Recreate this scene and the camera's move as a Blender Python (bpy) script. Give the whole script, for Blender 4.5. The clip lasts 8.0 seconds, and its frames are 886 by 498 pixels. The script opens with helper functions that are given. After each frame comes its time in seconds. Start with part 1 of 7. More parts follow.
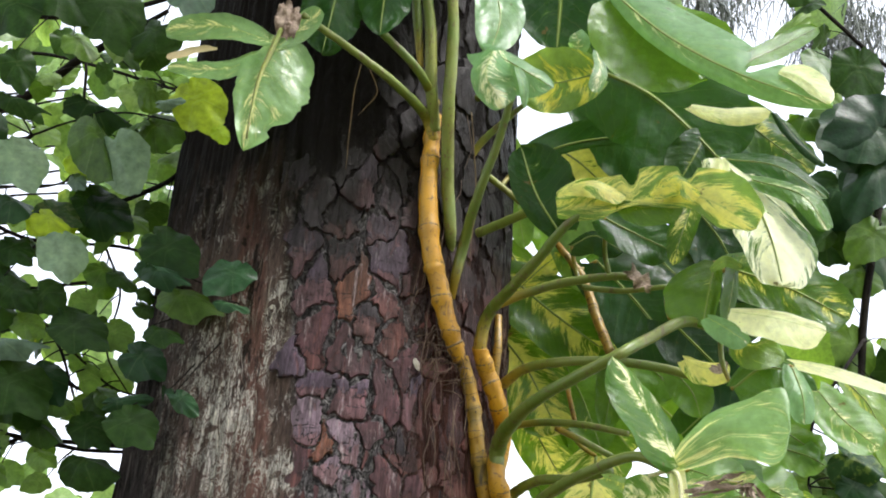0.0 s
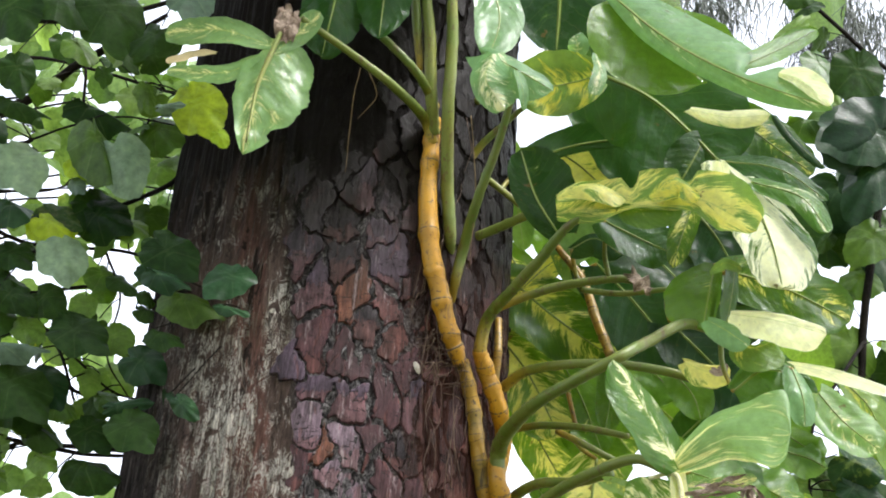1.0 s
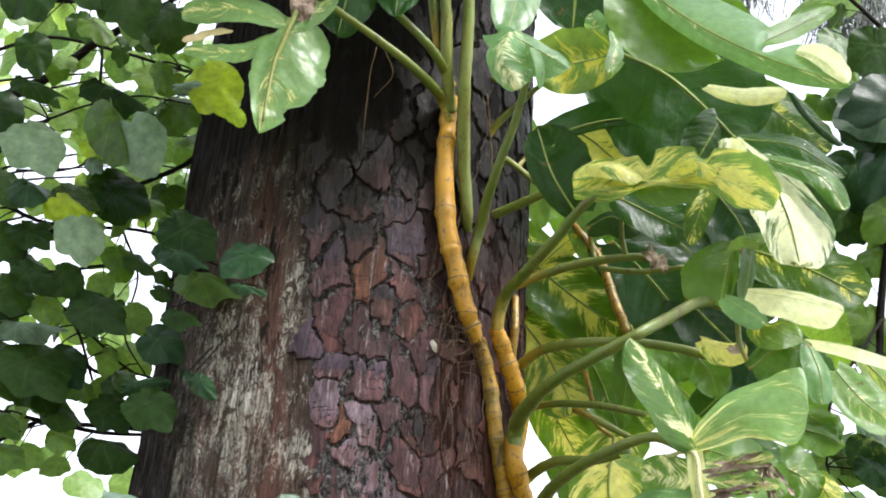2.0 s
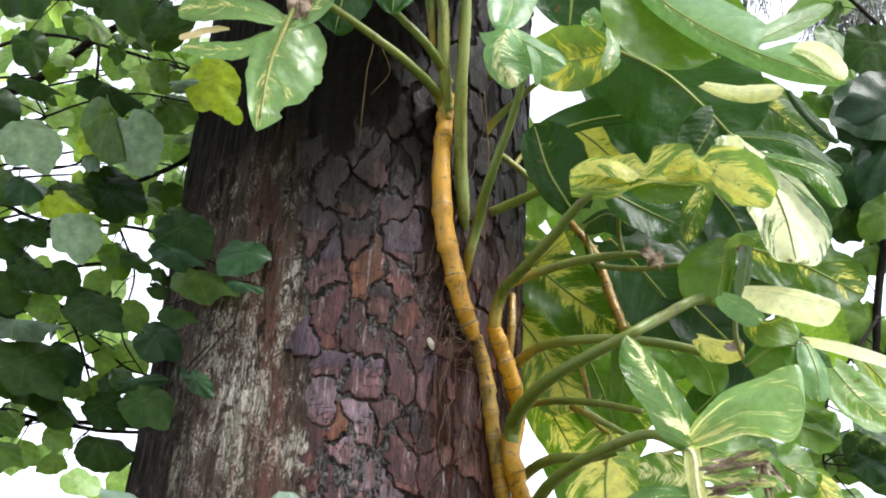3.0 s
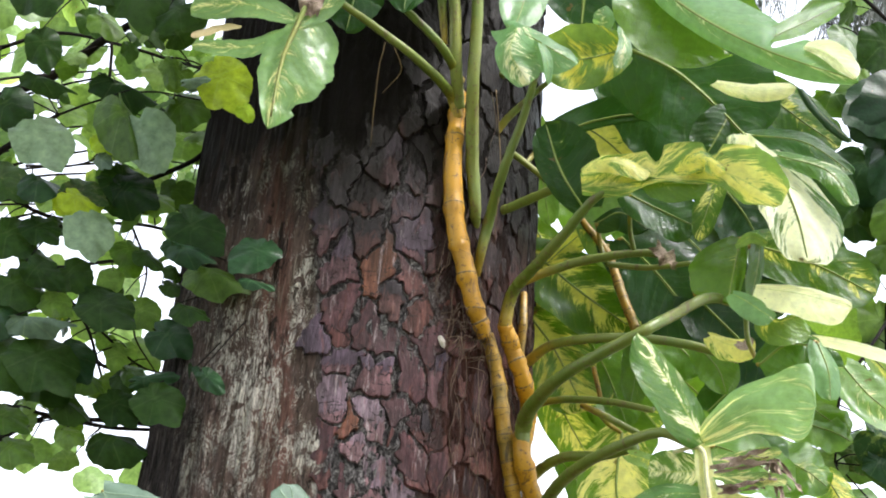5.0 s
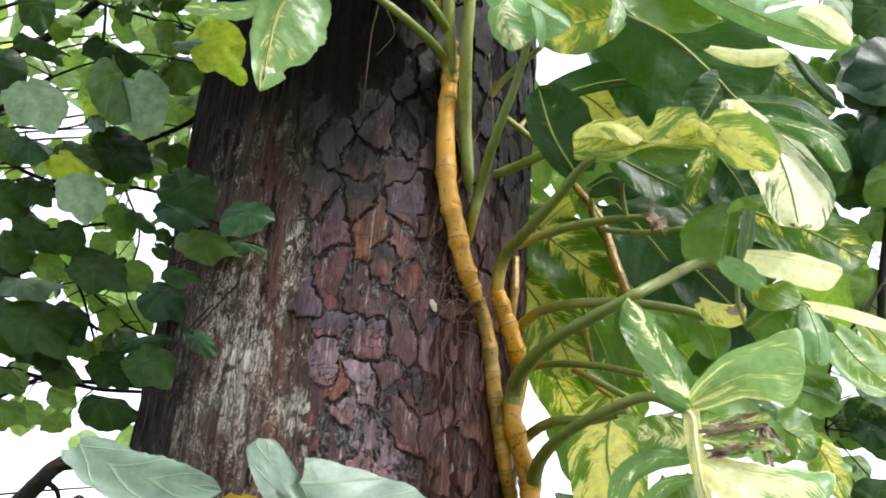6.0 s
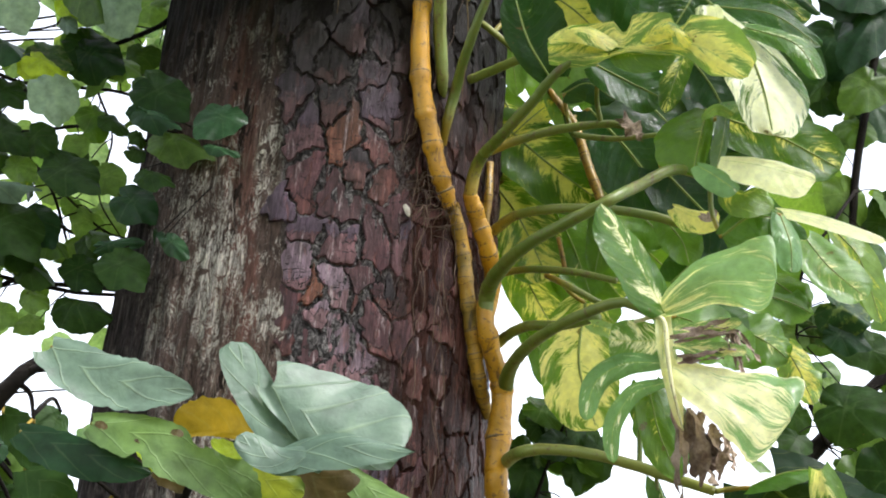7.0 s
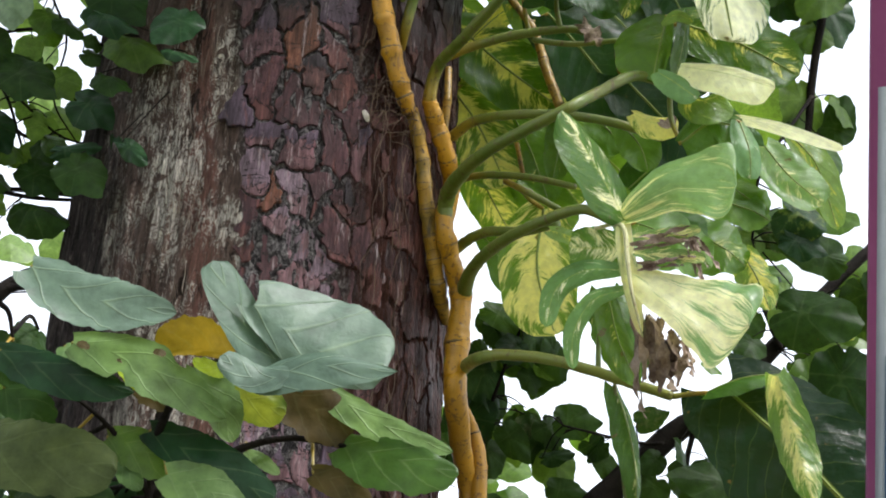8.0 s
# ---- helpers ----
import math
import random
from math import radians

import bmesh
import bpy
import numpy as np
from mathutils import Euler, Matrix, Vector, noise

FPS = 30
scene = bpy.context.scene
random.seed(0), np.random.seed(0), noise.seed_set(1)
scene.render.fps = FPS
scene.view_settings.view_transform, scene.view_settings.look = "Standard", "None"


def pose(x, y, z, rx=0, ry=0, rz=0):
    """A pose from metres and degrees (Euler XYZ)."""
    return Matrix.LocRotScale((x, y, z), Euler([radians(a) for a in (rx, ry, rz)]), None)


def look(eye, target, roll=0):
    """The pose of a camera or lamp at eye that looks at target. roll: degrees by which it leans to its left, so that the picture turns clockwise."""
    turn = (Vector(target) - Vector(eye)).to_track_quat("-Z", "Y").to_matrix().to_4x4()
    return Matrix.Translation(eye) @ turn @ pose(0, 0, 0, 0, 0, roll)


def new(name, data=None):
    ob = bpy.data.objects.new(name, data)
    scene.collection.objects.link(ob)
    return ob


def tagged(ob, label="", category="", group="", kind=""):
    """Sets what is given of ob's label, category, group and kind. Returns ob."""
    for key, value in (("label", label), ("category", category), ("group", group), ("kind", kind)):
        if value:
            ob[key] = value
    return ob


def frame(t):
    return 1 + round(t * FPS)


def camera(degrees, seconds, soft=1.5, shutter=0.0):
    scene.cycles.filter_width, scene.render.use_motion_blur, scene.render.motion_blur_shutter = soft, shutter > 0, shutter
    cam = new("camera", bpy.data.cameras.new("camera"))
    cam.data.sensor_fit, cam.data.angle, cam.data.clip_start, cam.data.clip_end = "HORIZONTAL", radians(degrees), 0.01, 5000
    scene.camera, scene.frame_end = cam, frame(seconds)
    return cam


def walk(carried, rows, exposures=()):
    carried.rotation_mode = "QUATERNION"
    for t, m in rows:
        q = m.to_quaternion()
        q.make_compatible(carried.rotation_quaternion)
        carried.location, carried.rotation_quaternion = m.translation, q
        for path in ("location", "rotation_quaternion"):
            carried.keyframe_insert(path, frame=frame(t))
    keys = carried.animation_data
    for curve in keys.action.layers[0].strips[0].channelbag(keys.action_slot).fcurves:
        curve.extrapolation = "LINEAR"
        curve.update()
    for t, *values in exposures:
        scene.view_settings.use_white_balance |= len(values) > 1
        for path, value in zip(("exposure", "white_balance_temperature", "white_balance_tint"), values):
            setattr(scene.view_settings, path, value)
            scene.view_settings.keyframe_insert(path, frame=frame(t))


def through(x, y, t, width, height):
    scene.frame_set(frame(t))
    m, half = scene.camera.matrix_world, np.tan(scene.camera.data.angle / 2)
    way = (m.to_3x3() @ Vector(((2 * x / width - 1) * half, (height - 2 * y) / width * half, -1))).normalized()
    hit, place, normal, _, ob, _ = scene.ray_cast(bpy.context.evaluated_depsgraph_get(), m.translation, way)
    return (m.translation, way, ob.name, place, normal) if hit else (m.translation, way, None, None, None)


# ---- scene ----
cam = camera(27.00, 8.0, soft=1.9)
PATH = [
    (0.0, pose(-0.0100, -2.9500, 1.5050, 115.438, -4.544, -5.901)),
    (0.5, pose(-0.0100, -2.9500, 1.5050, 115.491, -4.507, -5.857)),
    (1.0, pose(-0.0100, -2.9500, 1.5050, 115.532, -4.402, -5.836)),
    (1.5, pose(-0.0100, -2.9500, 1.5050, 114.936, -4.419, -5.321)),
    (1.7, pose(-0.0100, -2.9500, 1.5050, 114.813, -4.505, -5.268)),
    (2.8, pose(-0.0100, -2.9500, 1.5050, 114.860, -4.465, -5.450)),
    (3.0, pose(-0.0100, -2.9500, 1.5050, 114.749, -4.438, -5.383)),
    (3.5, pose(-0.0100, -2.9500, 1.5050, 114.480, -4.460, -5.054)),
    (4.0, pose(-0.0100, -2.9500, 1.5050, 114.578, -4.481, -5.202)),
    (4.5, pose(-0.0082, -2.9500, 1.5038, 114.621, -4.604, -5.176)),
    (4.7, pose(-0.0070, -2.9500, 1.5030, 114.626, -4.634, -5.057)),
    (5.8, pose(0.0090, -2.9500, 1.4960, 115.167, -4.914, -5.003)),
    (6.0, pose(0.0105, -2.9500, 1.4955, 113.766, -5.022, -5.112)),
    (6.2, pose(0.0120, -2.9500, 1.4950, 112.169, -4.976, -5.273)),
    (6.5, pose(0.0120, -2.9500, 1.4950, 111.324, -4.963, -5.540)),
    (7.0, pose(0.0110, -2.9500, 1.4955, 110.892, -5.039, -5.997)),
    (7.5, pose(0.0007, -2.9500, 1.4999, 110.413, -4.652, -6.495)),
    (7.7, pose(-0.0040, -2.9500, 1.5020, 109.321, -4.784, -6.826)),
    (8.0, pose(-0.0100, -2.9500, 1.5050, 107.880, -4.540, -7.594)),
]
EXPOSURES = [(0.0, 2.13), (3.0, 2.29), (6.0, 2.30), (6.5, 2.19), (7.5, 1.95), (8.0, 1.74)]
walk(cam, PATH, EXPOSURES)

# ---- light: bright overcast sky, weak wide sun behind cloud ----
SUN_ELEVATION, SUN_TURN = radians(60), radians(128)
world = bpy.data.worlds.new("overcast_sky")
scene.world = world
world.use_nodes = True
wn = world.node_tree
wn.nodes.clear()
sky = wn.nodes.new("ShaderNodeTexSky")
sky.sky_type, sky.sun_disc = "NISHITA", False
sky.sun_elevation, sky.sun_rotation = SUN_ELEVATION, SUN_TURN
sky.dust_density, sky.air_density = 3.0, 1.0
cloud = wn.nodes.new("ShaderNodeHueSaturation")
cloud.inputs["Saturation"].default_value = 0.34
backg = wn.nodes.new("ShaderNodeBackground")
backg.inputs["Strength"].default_value = 0.15
wout = wn.nodes.new("ShaderNodeOutputWorld")
wn.links.new(sky.outputs[0], cloud.inputs["Color"])
wn.links.new(cloud.outputs[0], backg.inputs["Color"])
wn.links.new(backg.outputs[0], wout.inputs["Surface"])
sun = new("sun", bpy.data.lights.new("sun", "SUN"))
sun.data.energy, sun.data.angle, sun.data.color = 2.2, radians(10), (1.0, 0.985, 0.98)
sun_from = Vector((math.sin(SUN_TURN) * math.cos(SUN_ELEVATION), math.cos(SUN_TURN) * math.cos(SUN_ELEVATION), math.sin(SUN_ELEVATION)))
sun.matrix_world = look(sun_from * 20, (0, 0, 0))


# ---- materials ----
class Nodes:
    """A small wrapper to wire shader nodes."""

    def __init__(self, name):
        self.mat = bpy.data.materials.new(name)
        self.mat.use_nodes = True
        self.tree = self.mat.node_tree
        self.tree.nodes.clear()
        self.out = self.tree.nodes.new("ShaderNodeOutputMaterial")

    def add(self, kind, ins=(), **props):
        node = self.tree.nodes.new("ShaderNode" + kind)
        if "operation" in props:
            node.operation = props["operation"]
        if "blend_type" in props:
            node.blend_type = props["blend_type"]
        if "feature" in props:
            node.feature = props["feature"]
        for key, value in dict(ins).items():
            self.put(node, key, value)
        return node

    def put(self, node, key, value):
        if isinstance(value, bpy.types.NodeSocket):
            self.tree.links.new(value, node.inputs[key])
        else:
            node.inputs[key].default_value = value

    def maths(self, op, a, b=0.0, c=0.0):
        return self.add("Math", {0: a, 1: b, 2: c}, operation=op).outputs[0]

    def noise(self, vector, scale, detail=4.0, rough=0.55, warp=0.0):
        return self.add("TexNoise", {"Vector": vector, "Scale": scale, "Detail": detail, "Roughness": rough, "Distortion": warp}).outputs["Fac"]

    def stretch(self, vector, size):
        return self.add("Mapping", {"Vector": vector, "Scale": size}).outputs[0]

    def ramp(self, fac, *stops):
        node = self.add("ValToRGB", {"Fac": fac})
        while len(node.color_ramp.elements) < len(stops):
            node.color_ramp.elements.new(0.5)
        for el, (at, col) in zip(node.color_ramp.elements, stops):
            el.position, el.color = at, (*col, 1)
        return node.outputs[0]

    def mix(self, fac, a, b, blend="MIX"):
        node = self.add("MixRGB", blend_type=blend)
        for key, value in (("Fac", fac), ("Color1", a), ("Color2", b)):
            self.put(node, key, (*value, 1) if isinstance(value, tuple) and len(value) == 3 else value)
        return node.outputs[0]

    def bump(self, height, strength, distance=0.01):
        return self.add("Bump", {"Height": height, "Strength": strength, "Distance": distance}).outputs[0]

    def surface(self, color, rough, normal=None, spec=0.5, through=None, share=0.0, coat=0.0):
        ins = {"Base Color": color if not isinstance(color, tuple) else (*color, 1), "Roughness": rough, "Specular IOR Level": spec, "Coat Weight": coat, "Coat Roughness": 0.25}
        if normal is not None:
            ins["Normal"] = normal
        shade = self.add("BsdfPrincipled", ins).outputs[0]
        if share:
            trans = self.add("BsdfTranslucent", {"Color": through if not isinstance(through, tuple) else (*through, 1)}).outputs[0]
            node = self.add("MixShader", {0: share, 1: shade, 2: trans})
            shade = node.outputs[0]
        self.tree.links.new(shade, self.out.inputs["Surface"])
        return self.mat


def crown_shade(n, co, base):
    """Darkens the upper bark in ragged tongues: shade under the crown, put into the colour."""
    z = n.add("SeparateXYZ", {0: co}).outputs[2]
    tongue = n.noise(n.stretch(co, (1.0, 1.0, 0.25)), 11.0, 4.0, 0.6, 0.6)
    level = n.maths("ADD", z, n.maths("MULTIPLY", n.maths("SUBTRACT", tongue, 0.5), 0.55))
    shading = n.add("MapRange", {0: level, 1: 2.62, 2: 2.92, 4: 0.985}).outputs[0]
    return n.mix(shading, base, (0.006, 0.0035, 0.003))


def bark_plate_material():
    """Flaking plate; the object colour is that of its outer scale."""
    n = Nodes("bark_plate")
    co = n.add("TexCoord").outputs["Object"]
    outer = n.add("ObjectInfo").outputs["Color"]
    long = n.stretch(co, (1.0, 1.0, 0.13))
    broad = n.noise(n.stretch(co, (1.0, 1.0, 0.45)), 24.0, 5.0, 0.6, 0.6)
    grain = n.noise(long, 170.0, 8.0, 0.7, 0.3)
    scale = n.noise(n.stretch(co, (1.0, 1.0, 0.35)), 46.0, 6.0, 0.65, 1.2)
    # the lower part of many plates has lost its outer scale
    low = n.add("SeparateXYZ", {0: n.add("TexCoord").outputs["Generated"]}).outputs[2]
    rnd = n.add("ObjectInfo").outputs["Random"]
    past = n.maths("SUBTRACT", n.maths("SUBTRACT", n.maths("MULTIPLY", rnd, 0.75), 0.12), n.maths("ADD", low, n.maths("MULTIPLY", n.maths("SUBTRACT", scale, 0.5), 1.1)))
    bare = n.add("MapRange", {0: past, 1: 0.0, 2: 0.015}).outputs[0]
    flaked = n.maths("MAXIMUM", bare, n.ramp(scale, (0.575, (0, 0, 0)), (0.59, (1, 1, 1))))
    inner = n.mix(0.50, outer, (0.140, 0.056, 0.046))
    base = n.mix(n.maths("MULTIPLY", flaked, 0.8), outer, inner)
    base = n.mix(1.0, base, n.ramp(broad, (0.32, (0.5, 0.48, 0.48)), (0.5, (1, 1, 1)), (0.68, (1.45, 1.4, 1.45))), "MULTIPLY")
    base = n.mix(0.75, base, n.ramp(grain, (0.36, (0.3, 0.28, 0.28)), (0.5, (1, 1, 1)), (0.64, (1.9, 1.85, 1.9))), "MULTIPLY")
    base = n.mix(n.ramp(n.noise(n.stretch(co, (1.0, 1.0, 0.5)), 85.0, 6.0, 0.7, 0.8), (0.30, (0.9, 0.9, 0.9)), (0.38, (0, 0, 0))), base, (0.016, 0.012, 0.011))
    lines = n.noise(n.stretch(co, (0.4, 0.4, 1.8)), 26.0, 3.0, 0.6, 0.4)
    crack = n.maths("MULTIPLY", n.maths("LESS_THAN", n.maths("ABSOLUTE", n.maths("SUBTRACT", lines, 0.5)), 0.007), n.ramp(n.noise(co, 20.0, 2.0), (0.47, (0, 0, 0)), (0.52, (1, 1, 1))))
    crack = n.maths("MAXIMUM", crack, n.maths("MULTIPLY", n.maths("LESS_THAN", n.maths("ABSOLUTE", past), 0.018), n.maths("GREATER_THAN", broad, 0.5)))
    base = n.mix(crack, base, (0.008, 0.006, 0.006))
    base = n.mix(n.ramp(n.noise(long, 75.0, 7.0, 0.75), (0.585, (0, 0, 0)), (0.67, (0.8, 0.8, 0.8))), base, (0.36, 0.30, 0.31))
    relief = n.maths("ADD", n.maths("MULTIPLY", grain, 0.5), n.maths("MULTIPLY", flaked, -0.45))
    relief = n.maths("SUBTRACT", n.maths("ADD", relief, n.maths("MULTIPLY", broad, 0.5)), crack)
    base = crown_shade(n, co, base)
    return n.surface(base, n.ramp(grain, (0.3, (0.62, 0.62, 0.62)), (0.7, (0.34, 0.34, 0.34))), n.bump(relief, 0.8, 0.006), 0.17)


def bark_core_material():
    n = Nodes("bark_core")
    co = n.add("TexCoord").outputs["Object"]
    fine = n.noise(n.stretch(co, (1.0, 1.0, 0.14)), 210.0, 8.0, 0.75, 0.6)
    streak = n.noise(n.stretch(co, (1.0, 1.0, 0.24)), 85.0, 9.0, 0.8, 0.6)
    blotch = n.noise(n.stretch(co, (1.0, 1.0, 0.35)), 12.0, 5.0, 0.65, 0.6)
    grit = n.noise(n.stretch(co, (1.0, 1.0, 0.7)), 95.0, 8.0, 0.8, 1.2)
    part_co = n.add("SeparateXYZ", {0: co})
    x, z = part_co.outputs[0], part_co.outputs[2]
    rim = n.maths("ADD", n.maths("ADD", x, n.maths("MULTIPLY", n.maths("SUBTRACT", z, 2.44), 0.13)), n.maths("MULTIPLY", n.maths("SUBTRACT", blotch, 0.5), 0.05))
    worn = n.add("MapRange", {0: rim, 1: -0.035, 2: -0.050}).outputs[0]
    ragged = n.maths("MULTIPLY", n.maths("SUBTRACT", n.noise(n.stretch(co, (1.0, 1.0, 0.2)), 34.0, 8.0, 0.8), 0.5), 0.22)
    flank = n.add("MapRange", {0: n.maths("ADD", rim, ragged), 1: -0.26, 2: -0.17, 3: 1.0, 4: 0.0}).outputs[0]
    lumps = n.noise(n.stretch(co, (1.0, 1.0, 0.45)), 22.0, 5.0, 0.65, 0.8)
    wood = n.ramp(blotch, (0.32, (0.058, 0.040, 0.035)), (0.45, (0.120, 0.083, 0.070)), (0.56, (0.170, 0.112, 0.093)), (0.70, (0.110, 0.064, 0.055)))
    band = n.maths("SUBTRACT", 1.0, n.maths("MULTIPLY", n.maths("ABSOLUTE", n.maths("ADD", n.maths("ADD", rim, 0.103), n.maths("MULTIPLY", n.maths("SUBTRACT", lumps, 0.5), 0.06))), 38.0))
    wood = n.mix(n.add("MapRange", {0: band, 1: 0.0, 2: 0.4, 4: 0.75}).outputs[0], wood, (0.170, 0.082, 0.066))
    # pale crust: thin branching threads, thick in places
    thread = n.maths("ABSOLUTE", n.maths("SUBTRACT", n.noise(n.stretch(co, (1.0, 1.0, 0.60)), 62.0, 7.0, 0.75, 1.0), 0.5))
    bed = n.maths("SUBTRACT", n.noise(n.stretch(co, (1.0, 1.0, 0.34)), 24.0, 6.0, 0.7, 0.6), n.add("MapRange", {0: z, 1: 2.45, 2: 2.80, 3: 0.0, 4: 0.08}).outputs[0])
    wide = n.add("MapRange", {0: bed, 1: 0.405, 2: 0.645, 3: 0.0, 4: 0.095}).outputs[0]
    pale = n.add("MapRange", {0: n.maths("SUBTRACT", wide, thread), 1: 0.0, 2: 0.020, 4: 0.9}).outputs[0]
    wood = n.mix(pale, wood, n.ramp(fine, (0.35, (0.22, 0.195, 0.175)), (0.57, (0.68, 0.64, 0.58))))
    wood = n.mix(n.ramp(lumps, (0.38, (0.95, 0.95, 0.95)), (0.415, (0, 0, 0))), wood, (0.020, 0.013, 0.010))
    wood = n.mix(n.ramp(streak, (0.41, (0.8, 0.8, 0.8)), (0.45, (0, 0, 0))), wood, (0.030, 0.020, 0.016))
    # dark stringy flank bark, its colour lowered further for shade of nearby leaves
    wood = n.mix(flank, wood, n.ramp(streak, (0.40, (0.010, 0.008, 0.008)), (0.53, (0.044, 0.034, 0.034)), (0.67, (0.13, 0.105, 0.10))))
    wood = n.mix(0.85, wood, n.ramp(fine, (0.32, (0.30, 0.29, 0.28)), (0.5, (0.95, 0.95, 0.95)), (0.68, (1.7, 1.7, 1.65))), "MULTIPLY")
    gritty = n.ramp(grit, (0.41, (0.009, 0.008, 0.009)), (0.48, (0.046, 0.041, 0.043)), (0.55, (0.14, 0.13, 0.132)), (0.62, (0.36, 0.34, 0.34)))
    red = n.add("MapRange", {0: x, 1: 0.10, 2: 0.16}).outputs[0]
    gritty = n.mix(red, gritty, n.mix(1.0, n.ramp(streak, (0.36, (0.2, 0.2, 0.2)), (0.66, (1.5, 1.5, 1.5))), (0.062, 0.024, 0.018), "MULTIPLY"))
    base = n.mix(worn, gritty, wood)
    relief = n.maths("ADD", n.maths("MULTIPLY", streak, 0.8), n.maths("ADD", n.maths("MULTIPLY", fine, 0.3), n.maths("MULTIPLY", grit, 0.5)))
    return n.surface(crown_shade(n, co, base), 0.75, n.bump(relief, 1.0, 0.015), 0.12)


def vine_leaf_material():
    """Variegated climbing-vine leaf. Object colour: red = share of cream, green = yellowness, blue = depth of green."""
    n = Nodes("vine_leaf")
    part_uv = n.add("SeparateXYZ", {0: n.add("UVMap").outputs[0]})
    u, v = part_uv.outputs[0], part_uv.outputs[1]
    co = n.add("TexCoord").outputs["Object"]
    info = n.add("ObjectInfo")
    tint = n.add("SeparateColor", {0: info.outputs["Color"]})
    av = n.maths("ABSOLUTE", v)
    wander = n.noise(n.add("CombineXYZ", {0: n.maths("MULTIPLY", u, 5.0), 1: n.maths("MULTIPLY", v, 2.5), 2: n.maths("MULTIPLY", info.outputs["Random"], 70.0)}).outputs[0], 1.0, 2.0)
    q = n.maths("ADD", n.maths("SUBTRACT", u, n.maths("MULTIPLY", n.maths("POWER", av, 1.4), 0.26)), n.maths("MULTIPLY", n.maths("SUBTRACT", wander, 0.5), 0.10))
    side = n.maths("MULTIPLY", n.maths("SIGN", v), 3.7)
    seed = n.maths("ADD", n.maths("MULTIPLY", info.outputs["Random"], 40.0), side)
    vec = n.add("CombineXYZ", {0: n.maths("MULTIPLY", q, 5.0), 1: n.maths("MULTIPLY", av, 1.1), 2: seed}).outputs[0]
    broad = n.noise(vec, 1.0, 3.0, 0.55, 0.2)
    fine = n.noise(n.stretch(vec, (6.5, 1.5, 1.0)), 1.0, 5.0, 0.7, 0.35)
    fleck = n.noise(n.stretch(vec, (22.0, 6.0, 1.0)), 1.0, 3.0, 0.6)
    cover = n.maths("ADD", n.maths("MULTIPLY", broad, 0.50), n.maths("ADD", n.maths("MULTIPLY", fine, 0.38), n.maths("MULTIPLY", fleck, 0.12)))
    edge = n.maths("ADD", n.maths("SUBTRACT", 0.70, n.maths("MULTIPLY", tint.outputs[0], 0.46)), n.maths("MULTIPLY", av, 0.10))
    cream = n.add("MapRange", {0: n.maths("SUBTRACT", cover, edge), 1: -0.025, 2: 0.03}).outputs[0]
    half = n.add("MapRange", {0: n.maths("SUBTRACT", cover, edge), 1: -0.10, 2: -0.01, 3: 0.0, 4: 0.5}).outputs[0]
    vein = n.add("MapRange", {0: n.maths("ABSOLUTE", n.maths("SINE", n.maths("MULTIPLY", q, 30.0))), 1: 0.0, 2: 0.10, 3: 1.0, 4: 0.0}).outputs[0]
    mid = n.add("MapRange", {0: av, 1: 0.012, 2: 0.05}).outputs[0]
    # the darkest greens carry the shade among the leaves in their colour
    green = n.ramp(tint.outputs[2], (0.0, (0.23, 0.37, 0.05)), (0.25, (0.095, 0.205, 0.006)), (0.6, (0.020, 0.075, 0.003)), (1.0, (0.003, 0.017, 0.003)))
    # bluer green at low yellowness stands in for sky reflected on glossy leaves
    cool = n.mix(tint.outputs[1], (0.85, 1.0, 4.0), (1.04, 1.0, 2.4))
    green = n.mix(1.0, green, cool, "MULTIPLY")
    lighter = n.mix(0.5, green, (0.17, 0.30, 0.02))
    green = n.mix(half, green, lighter)
    pale = n.mix(tint.outputs[1], (0.74, 0.78, 0.56), (0.64, 0.62, 0.08))
    base = n.mix(cream, green, pale)
    base = n.mix(n.maths("MULTIPLY", vein, 0.22), base, n.mix(0.5, base, (0.36, 0.46, 0.10)))
    base = n.mix(n.maths("MULTIPLY", n.maths("SUBTRACT", 1.0, mid), 0.5), base, (0.36, 0.44, 0.10))
    blot = n.noise(co, 18.0, 5.0, 0.6)
    base = n.mix(n.ramp(n.noise(co, 34.0, 3.0, 0.6), (0.70, (0, 0, 0)), (0.73, (0.8, 0.8, 0.8))), base, (0.10, 0.06, 0.02))
    base = n.mix(0.45, base, n.ramp(n.noise(co, 70.0, 5.0, 0.6), (0.35, (0.7, 0.7, 0.66)), (0.5, (1, 1, 1)), (0.66, (1.3, 1.28, 1.2))), "MULTIPLY")
    relief = n.maths("ADD", n.maths("MULTIPLY", n.maths("ABSOLUTE", n.maths("SINE", n.maths("MULTIPLY", q, 30.0))), 0.12), n.maths("ADD", n.maths("MULTIPLY", fine, 0.3), n.maths("MULTIPLY", n.noise(co, 22.0, 3.0, 0.45), 2.2)))
    lit = n.mix(1.0, base, (1.9, 1.7, 1.2), "MULTIPLY")
    return n.surface(base, n.ramp(blot, (0.4, (0.16, 0.16, 0.16)), (0.65, (0.32, 0.32, 0.32))), n.bump(relief, 0.55, 0.005), n.add("MapRange", {0: tint.outputs[2], 1: 0.25, 2: 0.9, 3: 0.48, 4: 0.14}).outputs[0], n.mix(0.18, lit, (0.32, 0.44, 0.03)), n.add("MapRange", {0: tint.outputs[2], 1: 0.0, 2: 1.0, 3: 0.55, 4: 0.3}).outputs[0])


